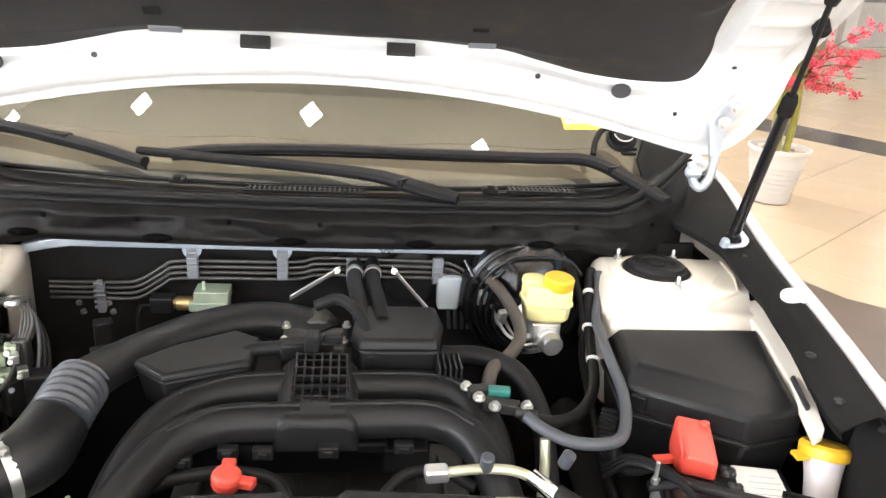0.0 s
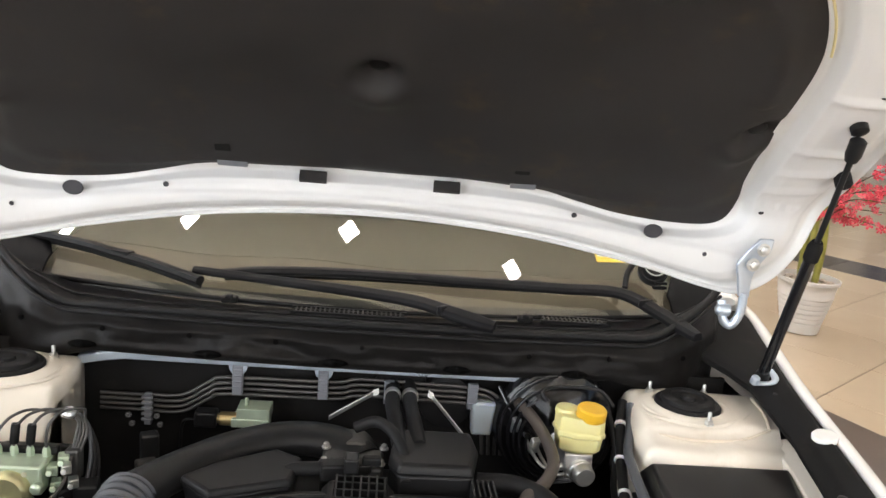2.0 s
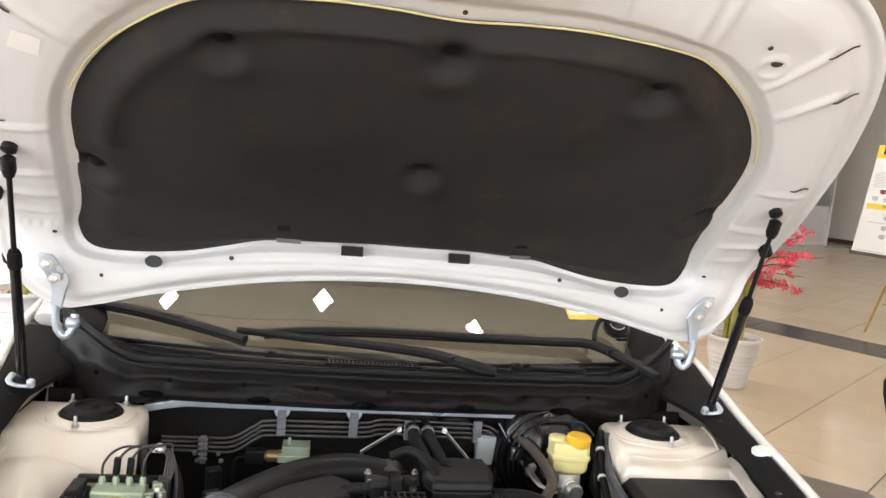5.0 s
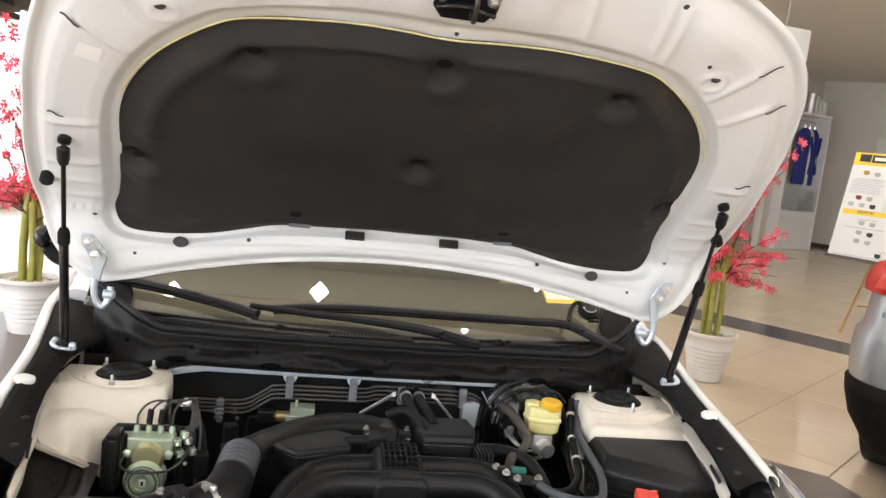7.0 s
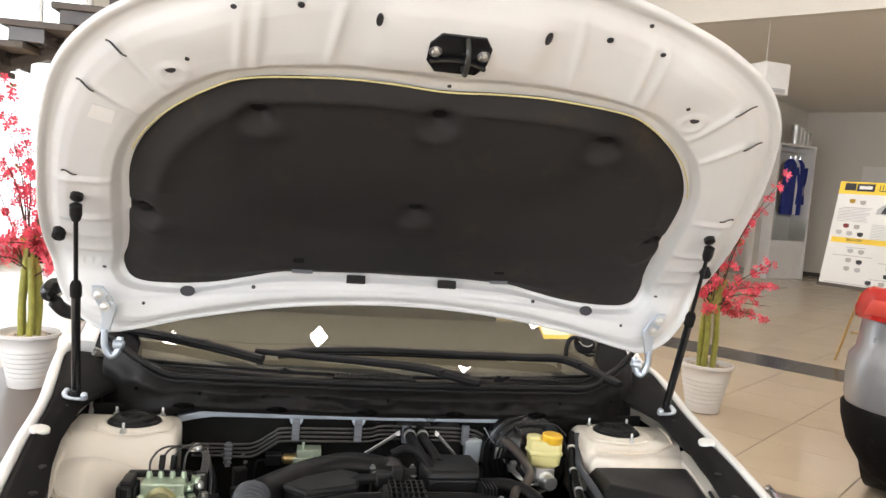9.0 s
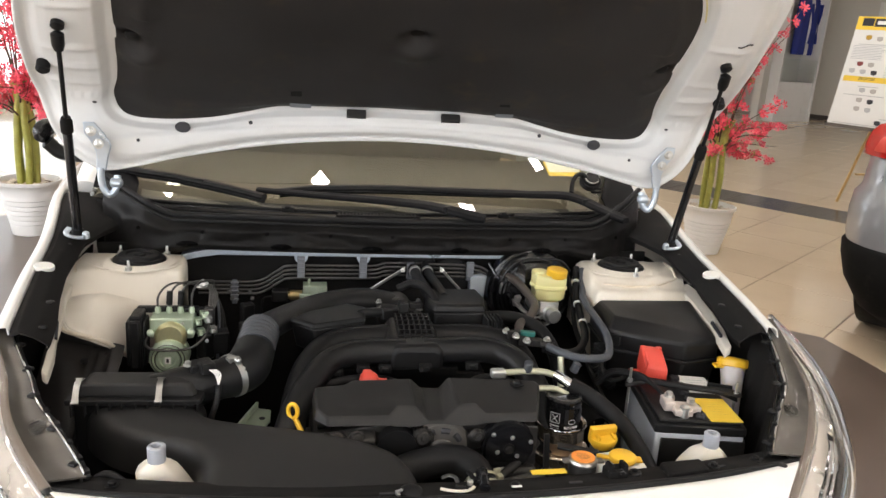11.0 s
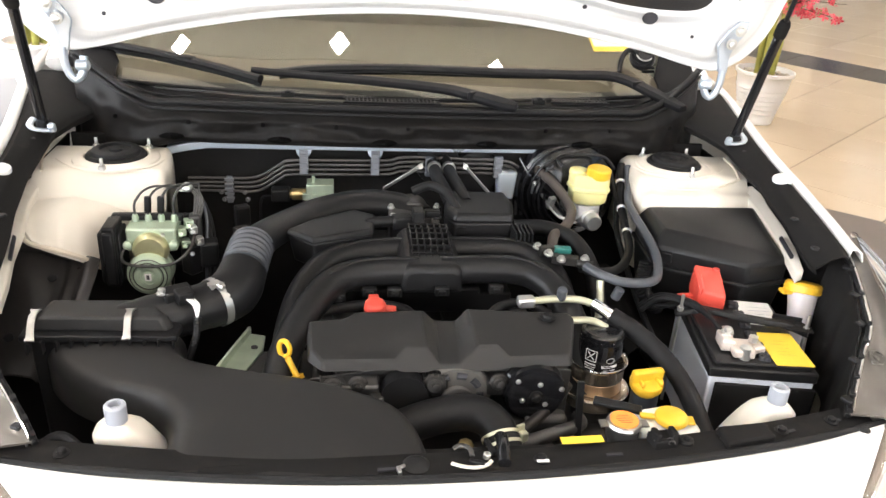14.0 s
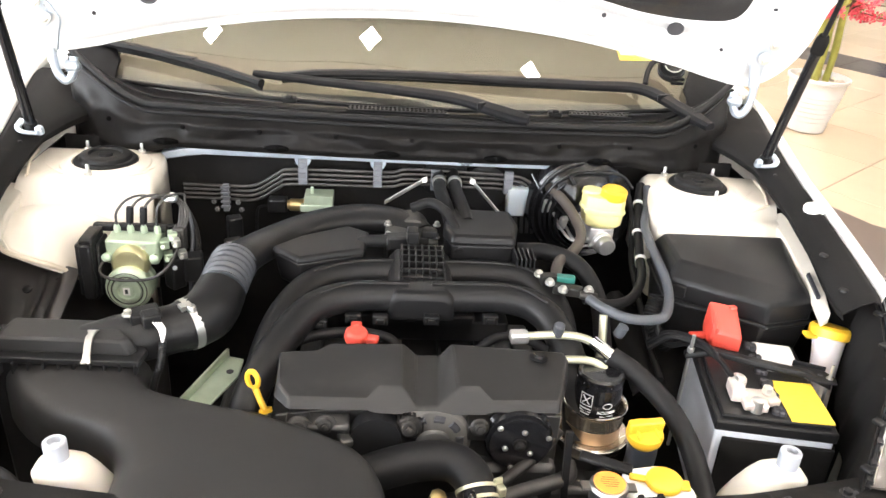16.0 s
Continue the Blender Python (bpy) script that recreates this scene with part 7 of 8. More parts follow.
part("bleed_cap", lathe([(0.010, 0), (0.011, 0.006), (0.008, 0.010)], (-0.440, 0.79, 0.905), (0.2, -0.3, 1), 14), METAL, ab)
for dx, z in ((0, 0.800), (0.014, 0.822), (0.004, 0.845)):
    part("connector", join(box((-0.428 + dx, 0.735, z), (0.014, 0.018, 0.014), 25), lathe([(0.0045, 0), (0.0045, 0.012)], (-0.428 + dx, 0.727, z), (0.3, -1, 0.2), 10)), METAL if z > 0.81 else GREYPL, ab, bevel=0.002)
part("brake_line", tube([(-0.540, 0.712, 0.822), (-0.548, 0.695, 0.808), (-0.538, 0.682, 0.800), (-0.51, 0.675, 0.797), (-0.46, 0.676, 0.800), (-0.432, 0.685, 0.816), (-0.422, 0.72, 0.83), (-0.422, 0.75, 0.855)], 0.0028, 8), DARKMET, ab)
part("motor_collar", lathe([(0.026, -0.010), (0.031, -0.006), (0.033, 0.0), (0.033, 0.01)], (-0.498, 0.706, 0.815), AX, 32), BRASSZ, ab, "yellowish plated collar over the motor")
for x in (-0.505, -0.475):
    part("screw", lathe([(0.004, 0), (0.004, 0.002)], (x, 0.713, 0.843), (0, -1, 0), 10), METAL, ab)
wl = thing("wiring_plugs", (-0.40, 0.80, 0.72), "cluster of dark connectors and looms beside the brake pump", "wiring")
for i, (x, y, z, sx, sy, sz) in enumerate([(-0.424, 0.765, 0.838, 0.022, 0.025, 0.05), (-0.40, 0.75, 0.79, 0.035, 0.035, 0.05), (-0.352, 0.905, 0.80, 0.030, 0.025, 0.05), (-0.352, 0.885, 0.775, 0.034, 0.02, 0.022), (-0.43, 0.735, 0.785, 0.028, 0.03, 0.06)]):
    part("plug", box((x, y, z), (sx, sy, sz), 12 * i), DARKMET if i in (0, 3) else BLACK, wl, bevel=0.004)
part("grommet", join(lathe([(0.010, 0), (0.010, 0.009), (0.007, 0.011)], (-0.449, 0.805, 0.897), n=14)), WHITEPL, wl)
for i in range(3):
    part("loom", tube([(-0.435 + 0.008 * i, 0.815, 0.895 - 0.012 * i), (-0.415 + 0.006 * i, 0.80, 0.88 - 0.014 * i), (-0.405 + 0.006 * i, 0.78, 0.84 - 0.01 * i), (-0.405 + 0.008 * i, 0.75, 0.79), (-0.405 + 0.008 * i, 0.73, 0.72)], 0.0032 + 0.0008 * (i % 2), 8), GREYRUB if i == 0 else RUBBER, wl)
for i in range(4):
    part("stud", bolt((-0.395 + 0.048 * (i // 2) + 0.006 * (i % 2), 0.93, 0.845 - 0.016 * (i % 2)), (0, -1, 0.3), 0.0035, 0.006), DARKMET, wl)

# pipes and brackets on the firewall
fp = thing("firewall_pipes", (-0.08, 1.04, 0.84), "bundle of thin dark brake and fuel lines clipped to the firewall", "pipe bundle")
for i in range(4):
    dz = -0.011 * i
    part("pipe", tube([(-0.48, 1.036, 0.838 + dz * 0.9), (-0.40, 1.036, 0.838 + dz * 0.9), (-0.33, 1.034, 0.842 + dz), (-0.28, 1.032, 0.872 + dz), (-0.245, 1.03, 0.884 + dz), (-0.05, 1.03, 0.886 + dz), (0.0, 1.03, 0.895 + dz), (0.14, 1.03, 0.893 + dz), (0.20, 1.03, 0.892 + dz), (0.25, 1.028, 0.885 + dz), (0.275 - 0.012 * i, 1.025, 0.855 + dz), (0.280 - 0.012 * i, 1.02, 0.76)], 0.0036, 8, 5), DARKMET, fp)
for x, z, h, turn in ((-0.226, 0.893, 0.058, 0), (-0.068, 0.893, 0.058, 0), (0.056, 0.885, 0.045, 0), (0.215, 0.886, 0.05, 28)):
    b = part("clip", join(box((x, 1.020, z - 0.008), (0.019, 0.012, h)), *[box((x, 1.0145, z + 0.012 - 0.011 * i), (0.016, 0.003, 0.004)) for i in range(4)]), CLIPGREY, fp, "grey plastic pipe clip", bevel=0.002)
    if x < 0:
        part("stud_pad", lathe([(0.017, 0), (0.017, 0.004), (0.008, 0.007)], (x, 1.022, z + 0.018), (0, -1, 0.1), 20), BLUEZINC, b)
part("comb", join(box((-0.390, 1.026, 0.815), (0.012, 0.01, 0.062)), *[box((-0.390, 1.020, 0.840 - 0.011 * i), (0.020, 0.006, 0.005)) for i in range(5)]), CLIPGREY, fp, bevel=0.001)
vl = thing("purge_valve", (-0.22, 1.0, 0.80), "grey metal solenoid valve with a black plug", "valve")
part("body", join(box((-0.190, 1.005, 0.832), (0.060, 0.045, 0.022)), box((-0.195, 1.0, 0.815), (0.068, 0.04, 0.016)), lathe([(0.004, 0), (0.004, 0.016)], (-0.205, 1.0, 0.842), n=8)), PASSIV, vl, bevel=0.005)
part("nozzle", join(lathe([(0.013, 0), (0.013, 0.03), (0.009, 0.032), (0.009, 0.05)], (-0.222, 1.0, 0.815), (-1, 0, 0), 16)), BRASS, vl)
part("plug", box((-0.277, 1.0, 0.815), (0.04, 0.03, 0.03)), BLACK, vl, bevel=0.004)
part("wire", tube([(-0.295, 1.0, 0.81), (-0.318, 1.0, 0.805), (-0.322, 0.995, 0.77), (-0.32, 0.99, 0.72)], 0.003, 8), RUBBER, vl)
for i, (a, b) in enumerate((((-0.052, 0.975, 0.838), (0.036, 0.985, 0.893)), ((0.128, 0.985, 0.895), (0.200, 0.955, 0.822)))):
    br = thing("engine_brace", a, "slim bright steel brace behind the engine", "brace", "steel braces")
    d = Vector(b) - Vector(a)
    part("strap", loft([[tuple(Vector(a) + d * f + Vector(o)) for o in ((0, 0, -0.005), (0, -0.003, 0.005), (0, 0.004, 0.005), (0, 0.004, -0.005))] for f in (0, 0.5, 1)]), ALU, br, bevel=0.0015)
    part("bolt", bolt(tuple(Vector(a) + d * (0.06 if i else 0.94)), (0, -1, 0.3), 0.004, 0.005), METAL, br)
wb = thing("white_bottle", (0.238, 1.03, 0.80), "small white plastic bottle on the firewall", "bottle")
part("body", prism([(0.214, 1.012), (0.262, 1.012), (0.262, 1.05), (0.214, 1.05)], 0.800, 0.868, -0.006), NECKBLUE, wb, bevel=0.005)
gd = thing("firewall_grommet", (0.165, 1.05, 0.83), "large round black rubber grommet in the firewall", "grommet")
part("disc", lathe([(0.055, 0), (0.052, 0.012), (0.035, 0.018), (0.015, 0.014)], (0.168, 1.052, 0.855), (0, -1, 0), 30), RUBBER, gd)

# hoses on the exhaust side
h1 = thing("vacuum_hose", (0.42, 0.65, 0.80), "grey rubber hose looping past the fuse box", "hose")
part("hose", tube([(0.500, 0.955, 0.905), (0.492, 0.915, 0.882), (0.472, 0.855, 0.862), (0.460, 0.78, 0.860), (0.452, 0.70, 0.858), (0.448, 0.635, 0.850), (0.435, 0.575, 0.838), (0.41, 0.535, 0.832), (0.355, 0.528, 0.834), (0.318, 0.555, 0.836), (0.298, 0.585, 0.838)], 0.0085, 14), GREYRUB, h1)
h2 = thing("servo_hose", (0.30, 0.80, 0.82), "brown-grey rubber hose from the manifold to the brake servo", "hose")
part("hose", tube([(0.298, 0.985, 0.885), (0.318, 0.93, 0.878), (0.332, 0.86, 0.865), (0.330, 0.80, 0.856), (0.305, 0.75, 0.848), (0.272, 0.715, 0.842), (0.258, 0.67, 0.832), (0.257, 0.64, 0.81)], 0.0105, 14), BROWNRUB, h2)
h3 = thing("wiring_loom", (0.44, 0.75, 0.72), "taped black wiring loom with white ties along the inner wing", "wiring")
part("loom", tube([(0.49, 0.97, 0.905), (0.478, 0.93, 0.88), (0.465, 0.87, 0.845), (0.452, 0.80, 0.825), (0.435, 0.72, 0.81), (0.40, 0.66, 0.80), (0.35, 0.625, 0.805), (0.30, 0.615, 0.82)], 0.009, 12), RUBBER, h3)
part("loom", tube([(0.455, 0.95, 0.90), (0.462, 0.90, 0.85), (0.448, 0.83, 0.80), (0.44, 0.74, 0.77), (0.43, 0.62, 0.74), (0.425, 0.52, 0.72)], 0.006, 10), RUBBER, h3)
for p in ((0.476, 0.925, 0.879), (0.462, 0.86, 0.842), (0.449, 0.78, 0.822)):
    part("tie", lathe([(0.0105, -0.003), (0.0105, 0.003)], p, (0.2, 1, 0.5), 14), WHITEPL, h3)
part("corrugated_loom", tube([(0.43, 0.62, 0.83), (0.42, 0.60, 0.79), (0.44, 0.58, 0.76), (0.46, 0.60, 0.74)], 0.014, 12, 16, wave=lambda s: 0.93 + 0.07 * math.cos(2 * math.pi * s / 0.006)), RUBBER, h3)
part("branch", tube([(0.43, 0.60, 0.80), (0.425, 0.57, 0.78), (0.44, 0.545, 0.775), (0.475, 0.535, 0.79)], 0.005, 8), RUBBER, h3)
cn = thing("fuel_connectors", (0.262, 0.625, 0.80), "small metal and green plastic fuel line connectors", "connector")
part("block", join(box((0.238, 0.645, 0.842), (0.03, 0.018, 0.018), 10), box((0.268, 0.618, 0.836), (0.05, 0.020, 0.016), -18), lathe([(0.008, 0), (0.008, 0.03)], (0.285, 0.598, 0.838), (0.9, -0.3, 0), 10)), CASTGREY, cn, bevel=0.002)
part("green_clip", box((0.268, 0.640, 0.846), (0.032, 0.016, 0.012), -8), mat("green_plastic", (0.015, 0.13, 0.11), 0.4), cn, "green plastic retainer", bevel=0.002)
for p in ((0.236, 0.622, 0.846), (0.256, 0.604, 0.842), (0.30, 0.60, 0.845), (0.222, 0.652, 0.846)):
    part("bolt", bolt(p, (0, -0.3, 1), 0.006, 0.008), METAL, cn)
ac = thing("air_conditioning_pipe", (0.27, 0.46, 0.74), "bright air-conditioning pipe joined to a thick black hose", "pipe")
part("block", box((0.165, 0.488, 0.819), (0.030, 0.022, 0.018), 4), ALU, ac, bevel=0.004)
part("cap", lathe([(0.009, 0), (0.009, 0.02), (0.007, 0.022)], (0.228, 0.494, 0.822), (0, -0.3, 1), 14), GREYRUB, ac)
part("pipe", tube([(0.175, 0.488, 0.820), (0.222, 0.493, 0.821), (0.262, 0.490, 0.820), (0.288, 0.480, 0.815)], 0.0066, 14), PIPEZ, ac)
part("sleeve", tube([(0.284, 0.484, 0.816), (0.300, 0.470, 0.810), (0.314, 0.458, 0.803)], 0.0108, 16), CHROME, ac)
part("hose", tube([(0.31, 0.461, 0.804), (0.345, 0.435, 0.79), (0.385, 0.385, 0.765), (0.403, 0.325, 0.74), (0.405, 0.26, 0.715), (0.398, 0.20, 0.69)], 0.0165, 16, 10, wave=lambda s: 0.985 + 0.015 * math.cos(2 * math.pi * s / 0.004)), RUBBER, ac, "thick black hose")
part("low_pipe", tube([(0.235, 0.452, 0.802), (0.275, 0.452, 0.800), (0.30, 0.445, 0.79)], 0.0062, 12), PIPEZ, ac)
part("riser", tube([(0.315, 0.545, 0.83), (0.315, 0.53, 0.79), (0.31, 0.51, 0.74)], 0.0070, 14), PIPEZ, ac)
part("riser_cap", lathe([(0.009, 0), (0.009, 0.02)], (0.335, 0.515, 0.81), (0.3, -0.2, 1), 12), GREYRUB, ac)
hh = thing("coolant_hose", (0.30, 0.60, 0.72), "black coolant hoses curving down beside the manifold", "hose")
part("hose", tube([(0.20, 0.76, 0.84), (0.26, 0.745, 0.845), (0.31, 0.71, 0.835), (0.335, 0.65, 0.80), (0.335, 0.58, 0.75), (0.33, 0.5, 0.70)], 0.016, 14), RUBBER, hh)
part("hose", tube([(0.09, 0.49, 0.77), (0.13, 0.525, 0.79), (0.18, 0.53, 0.79), (0.22, 0.51, 0.78)], 0.008, 12), RUBBER, hh)
pl = thing("mount_bracket", (-0.32, 0.50, 0.66), "greenish plated steel bracket plate beside the engine", "bracket")
part("plate", loft([[(x, y, z - 0.014) for x, y in ((-0.318, 0.585), (-0.284, 0.575), (-0.284, 0.525), (-0.318, 0.44), (-0.352, 0.445), (-0.345, 0.50))] for z in (0.716, 0.721)]), PASSIV, pl, bevel=0.002)
part("flange", box((-0.335, 0.515, 0.69), (0.006, 0.15, 0.06), -18), PASSIV, pl, bevel=0.002)
# a dark disc paints the opening's shade
part("bolt_hole", lathe([(0.006, 0), (0.006, 0.001)], (-0.30, 0.535, 0.7072), n=14), INK, pl)
lm = thing("front_loom", (-0.20, 0.36, 0.70), "corrugated black loom running under the engine cover", "wiring")
part("loom", tube([(-0.30, 0.385, 0.735), (-0.25, 0.372, 0.745), (-0.20, 0.355, 0.745), (-0.12, 0.345, 0.735), (-0.05, 0.34, 0.745)], 0.0085, 12, 20, wave=lambda s: 0.93 + 0.07 * math.cos(2 * math.pi * s / 0.006)), BLACK, lm)

# left wheel-arch lining and front corner fillers
wa = thing("wheel_arch_lining", (-0.66, 0.60, 0.50), "moulded black plastic lining in front of the strut tower", "lining")
part("sheet", thicken(grid(lambda a, b: (-0.745 + 0.15 * a, 0.50 + 0.225 * b, 0.690 + 0.095 * b - 0.010 * math.exp(-((a - 0.62) / 0.04) ** 2) * (1 - 0.5 * b) + 0.006 * math.tanh((a - 0.82) * 25) + 0.010 * noise.noise(Vector((a * 3, b * 3, 1.2))) + 0.03 * (1 - a) * b), 60, 24), (0, 0, -0.004)), LINING, wa, angle=50)
for x, y in ((-0.70, 0.54), (-0.66, 0.66)):
    part("clip", lathe([(0.008, 0), (0.008, 0.003), (0.003, 0.005)], (x, y, 0.712 + 0.42 * (y - 0.5) + 0.02 * (-0.6 - x)), (0, -0.4, 1), 12), RUBBER, wa)
wa2 = thing("wheel_arch_lining", (0.62, 0.75, 0.55), "folded black plastic lining under the fuse box", "lining")
part("sheet", thicken(grid(lambda a, b: (0.40 + 0.32 * a, 0.56 + 0.26 * b, 0.66 + 0.05 * b + 0.02 * math.sin(a * 19)), 20, 8), (0, 0, -0.004)), BLACKSOFT, wa2, angle=50)
for k in (-1, 1):
    fc = thing("lamp_filler_panel", (k * 0.66, 0.30, 0.70), "black plastic filler panel behind the headlamp", "panel", "lamp filler panels")
    LY, LX, LZ = [0.178, 0.216, 0.275, 0.325, 0.446, 0.530], [0.580, 0.605, 0.648, 0.685, 0.734, 0.752], [0.799, 0.818, 0.840, 0.861, 0.893, 0.918]

    def edge_at(y, inset, drop):
        return (k * (np.interp(y, LY, LX) - inset - (0.026 * min(1, max(0, (0.56 - y) / 0.15)) if k < 0 else 0)), y, np.interp(y, LY, LZ) - drop)
    part("panel", thicken(grid(lambda a, b: edge_at(0.178 + 0.34 * a, 0.006 + 0.022 * b + 0.004 * math.sin(a * 34) * b, 0.004 + 0.17 * b), 34, 6), (-k * 0.004, 0, 0)), BLACKSOFT, fc, angle=40)
    for i in range(5):
        part("tab", box(edge_at(0.20 + 0.065 * i, 0.008, 0.002), (0.014, 0.016, 0.006), k * 25), BLACK, fc, bevel=0.002)
    part("rivet", lathe([(0.009, 0), (0.009, 0.003), (0.004, 0.006)], (k * 0.585, 0.150, 0.79), n=14), BLACK, fc)
cb = thing("corner_cables", (-0.50, 0.20, 0.72), "black cables clipped behind the front panel", "wiring")
part("cable", tube([(-0.55, 0.20, 0.765), (-0.52, 0.205, 0.785), (-0.495, 0.195, 0.780), (-0.475, 0.175, 0.765), (-0.465, 0.160, 0.75)], 0.0065, 10), RUBBER, cb)
part("cable", tube([(-0.585, 0.205, 0.77), (-0.54, 0.19, 0.778), (-0.50, 0.175, 0.772), (-0.46, 0.15, 0.765)], 0.005, 10), RUBBER, cb)

# the car and all in its bay are tilted to fit the camera's view of the hall
FIT_TILT = Matrix.Translation((0, 0.95, 0)) @ Matrix.Rotation(radians(-1.2), 4, "X") @ Matrix.Translation((0, -0.95, 0))
for ob in [o for o in scene.collection.objects if o.parent is None and o.type in ("EMPTY", "MESH") and o not in HALL]:
    ob.matrix_basis = FIT_TILT @ ob.matrix_basis

# ---- things in the hall ----


def flower_mesh(points, size, rng):
    """Five-petalled blossoms at the given points, each turned its own way."""
    vs, fs = [], []
    for p in points:
        q = Euler((rng.uniform(-1.4, 1.4), rng.uniform(-1.4, 1.4), rng.uniform(0, 6))).to_matrix()
        s = size * rng.uniform(0.7, 1.2)
        for j in range(5):
            w = 2 * math.pi * j / 5
            k = len(vs)
            for a, r, h in ((0, 0.05, 0), (-0.42, 0.6, 0.12), (-0.25, 1.0, 0.22), (0.25, 1.0, 0.22), (0.42, 0.6, 0.12)):
                vs.append(tuple(Vector(p) + q @ Vector((s * r * math.cos(w + a), s * r * math.sin(w + a), s * h))))
            fs.append((k, k + 1, k + 2, k + 3, k + 4))
    return vs, fs


def potted_blossom(x, y, seed, lean, label, spread=1.0):
    rng = random.Random(seed)
    p = thing("potted_plant", (x, y, 0.0), label, "potted plant", "flowering plants beside the car")
    prof = [(0.110, 0.004), (0.118, 0.006), (0.121, 0.02)]
    for i in range(7):
        h = 0.05 + 0.033 * i
        r = 0.124 + 0.0075 * i
        prof += [(r + 0.003, h), (r + 0.003, h + 0.02), (r + 0.0012, h + 0.026)]
    prof += [(0.176, 0.30), (0.180, 0.335), (0.195, 0.345), (0.197, 0.365), (0.186, 0.368), (0.176, 0.34), (0.172, 0.325)]
    part("pot", lathe(prof, (x, y, 0), n=44), POTW, p, "white ribbed ceramic pot", angle=50)
    part("soil", lathe([(0.170, 0.32), (0.168, 0.33), (0.05, 0.335)], (x, y, 0), n=24), GROUT, p)
    peb = []
    for i in range(120):
        w, r = rng.uniform(0, 6.28), 0.16 * math.sqrt(rng.random())
        peb.append(lathe([(0.004, 0), (0.013, 0.005), (0.013, 0.010), (0.005, 0.015)], (x + r * math.cos(w), y + r * math.sin(w), 0.328 + 0.006 * rng.random()), (rng.uniform(-.4, .4), rng.uniform(-.4, .4), 1), 6))
    part("pebbles", join(*peb), PEBBLE, p, "pale pebbles", kind="stuff")
    pts, tips = [], []
    for i in range(5):
        w = 2 * math.pi * i / 5
        bx, by = x + 0.05 * math.cos(w), y + 0.05 * math.sin(w)
        stalk = [(bx, by, 0.32), (bx + 0.012 * math.cos(w + 1), by + 0.012 * math.sin(w + 1), 0.55), (bx + 0.01 * math.cos(w + 3), by, 0.78), (x + 0.03 * math.cos(w + 2) + lean * 0.05, y + 0.03 * math.sin(w + 2), 1.0)]
        part("stem", tube(stalk, 0.021, 12, 10, wave=lambda s: 1 + 0.08 * math.exp(-((s % 0.16 - 0.08) / 0.006) ** 2)), BARK, p)
    for i in range(24):
        w = rng.uniform(0, 6.28)
        h0 = rng.uniform(0.72, 1.05)
        reach, rise = spread * rng.uniform(0.12, 0.42), rng.uniform(0.1, 1.15)
        if i < 8:
            w, h0, reach, rise = 6.28 * i / 8 + rng.uniform(-0.3, 0.3), rng.uniform(0.72, 0.88), spread * rng.uniform(0.34, 0.55), rng.uniform(-0.10, 0.30)
        ex, ey = x + lean * 0.12 + reach * math.cos(w), y + reach * math.sin(w)
        pth = [(x + 0.03 * math.cos(w), y + 0.03 * math.sin(w), h0), (x + 0.45 * reach * math.cos(w + 0.3), y + 0.45 * reach * math.sin(w + 0.3), h0 + 0.45 * rise + 0.05), (ex, ey, h0 + rise)]
        part("twig", tube([(*pth[0], 0.006), (*pth[1], 0.004), (*pth[2], 0.0015)], 0.004, 6, 6), TWIG, p)
        way = smooth_path(pth, 16)
        for j in range(9, len(way), 3):
            c = way[j] + np.array([rng.gauss(0, 0.014) for _ in range(3)])
            if rng.random() < 0.78:
                for _ in range(rng.randint(3, 7)):
                    pts.append(tuple(c + np.array([rng.gauss(0, 0.019) for _ in range(3)])))
    part("blossoms", flower_mesh(pts, 0.029, rng), PETAL, p, "bright pink-red artificial blossoms", kind="stuff")
    part("leaves", flower_mesh(rng.sample(pts, 24), 0.030, rng), LEAF, p, kind="stuff")
    return p


potted_blossom(2.80, 4.42, 5, 1.0, "artificial pink blossom plant in a white ribbed pot on beige tiles", 0.9)
potted_blossom(-1.97, 4.57, 11, -0.6, "artificial pink blossom plant in a white ribbed pot on dark laminate")

# poster on an easel


def text(body, size, at, m, material, parent, name="lettering"):
    cu = bpy.data.curves.new(name, "FONT")
    cu.body, cu.size, cu.extrude, cu.align_x, cu.align_y = body, size, 0.0006, "LEFT", "BOTTOM"
    tmp = bpy.data.objects.new(name, cu)
    scene.collection.objects.link(tmp)
    bpy.context.view_layer.update()
    me = tmp.evaluated_get(bpy.context.evaluated_depsgraph_get()).to_mesh()
    shape = ([tuple(m @ (v.co + Vector(at))) for v in me.vertices], [tuple(q.vertices) for q in me.polygons])
    tmp.to_mesh_clear()
    bpy.data.objects.remove(tmp)
    return part(name, shape, material, parent)


PM = Matrix.Translation((5.134, 6.464, 0.841)) @ Matrix.Rotation(radians(-63), 4, "Z") @ Matrix.Rotation(radians(77.4), 4, "X") @ Matrix.Diagonal((1, 1.105, 1, 1))
ez = thing("poster_easel", (5.6, 6.5, 0.0), "printed white and yellow poster board on a light wooden easel", "poster stand")


def flat(x0, y0, x1, y1, d=0.0, t=0.002):
    return move(box(((x0 + x1) / 2, (y0 + y1) / 2, d), (abs(x1 - x0), abs(y1 - y0), t)), PM)


board = part("board", flat(0, 0, 0.98, 0.99, -0.01, 0.016), POSTER, ez)
part("header", flat(0.0, 0.87, 0.98, 0.99), PAPERY, board)
part("logo", flat(0.057, 0.905, 0.17, 0.975, 0.002), INK, board)
part("logo", flat(0.18, 0.90, 0.36, 0.972, 0.002), INK, board)
part("logo_bar", flat(0.205, 0.92, 0.335, 0.952, 0.004), POSTER, board)
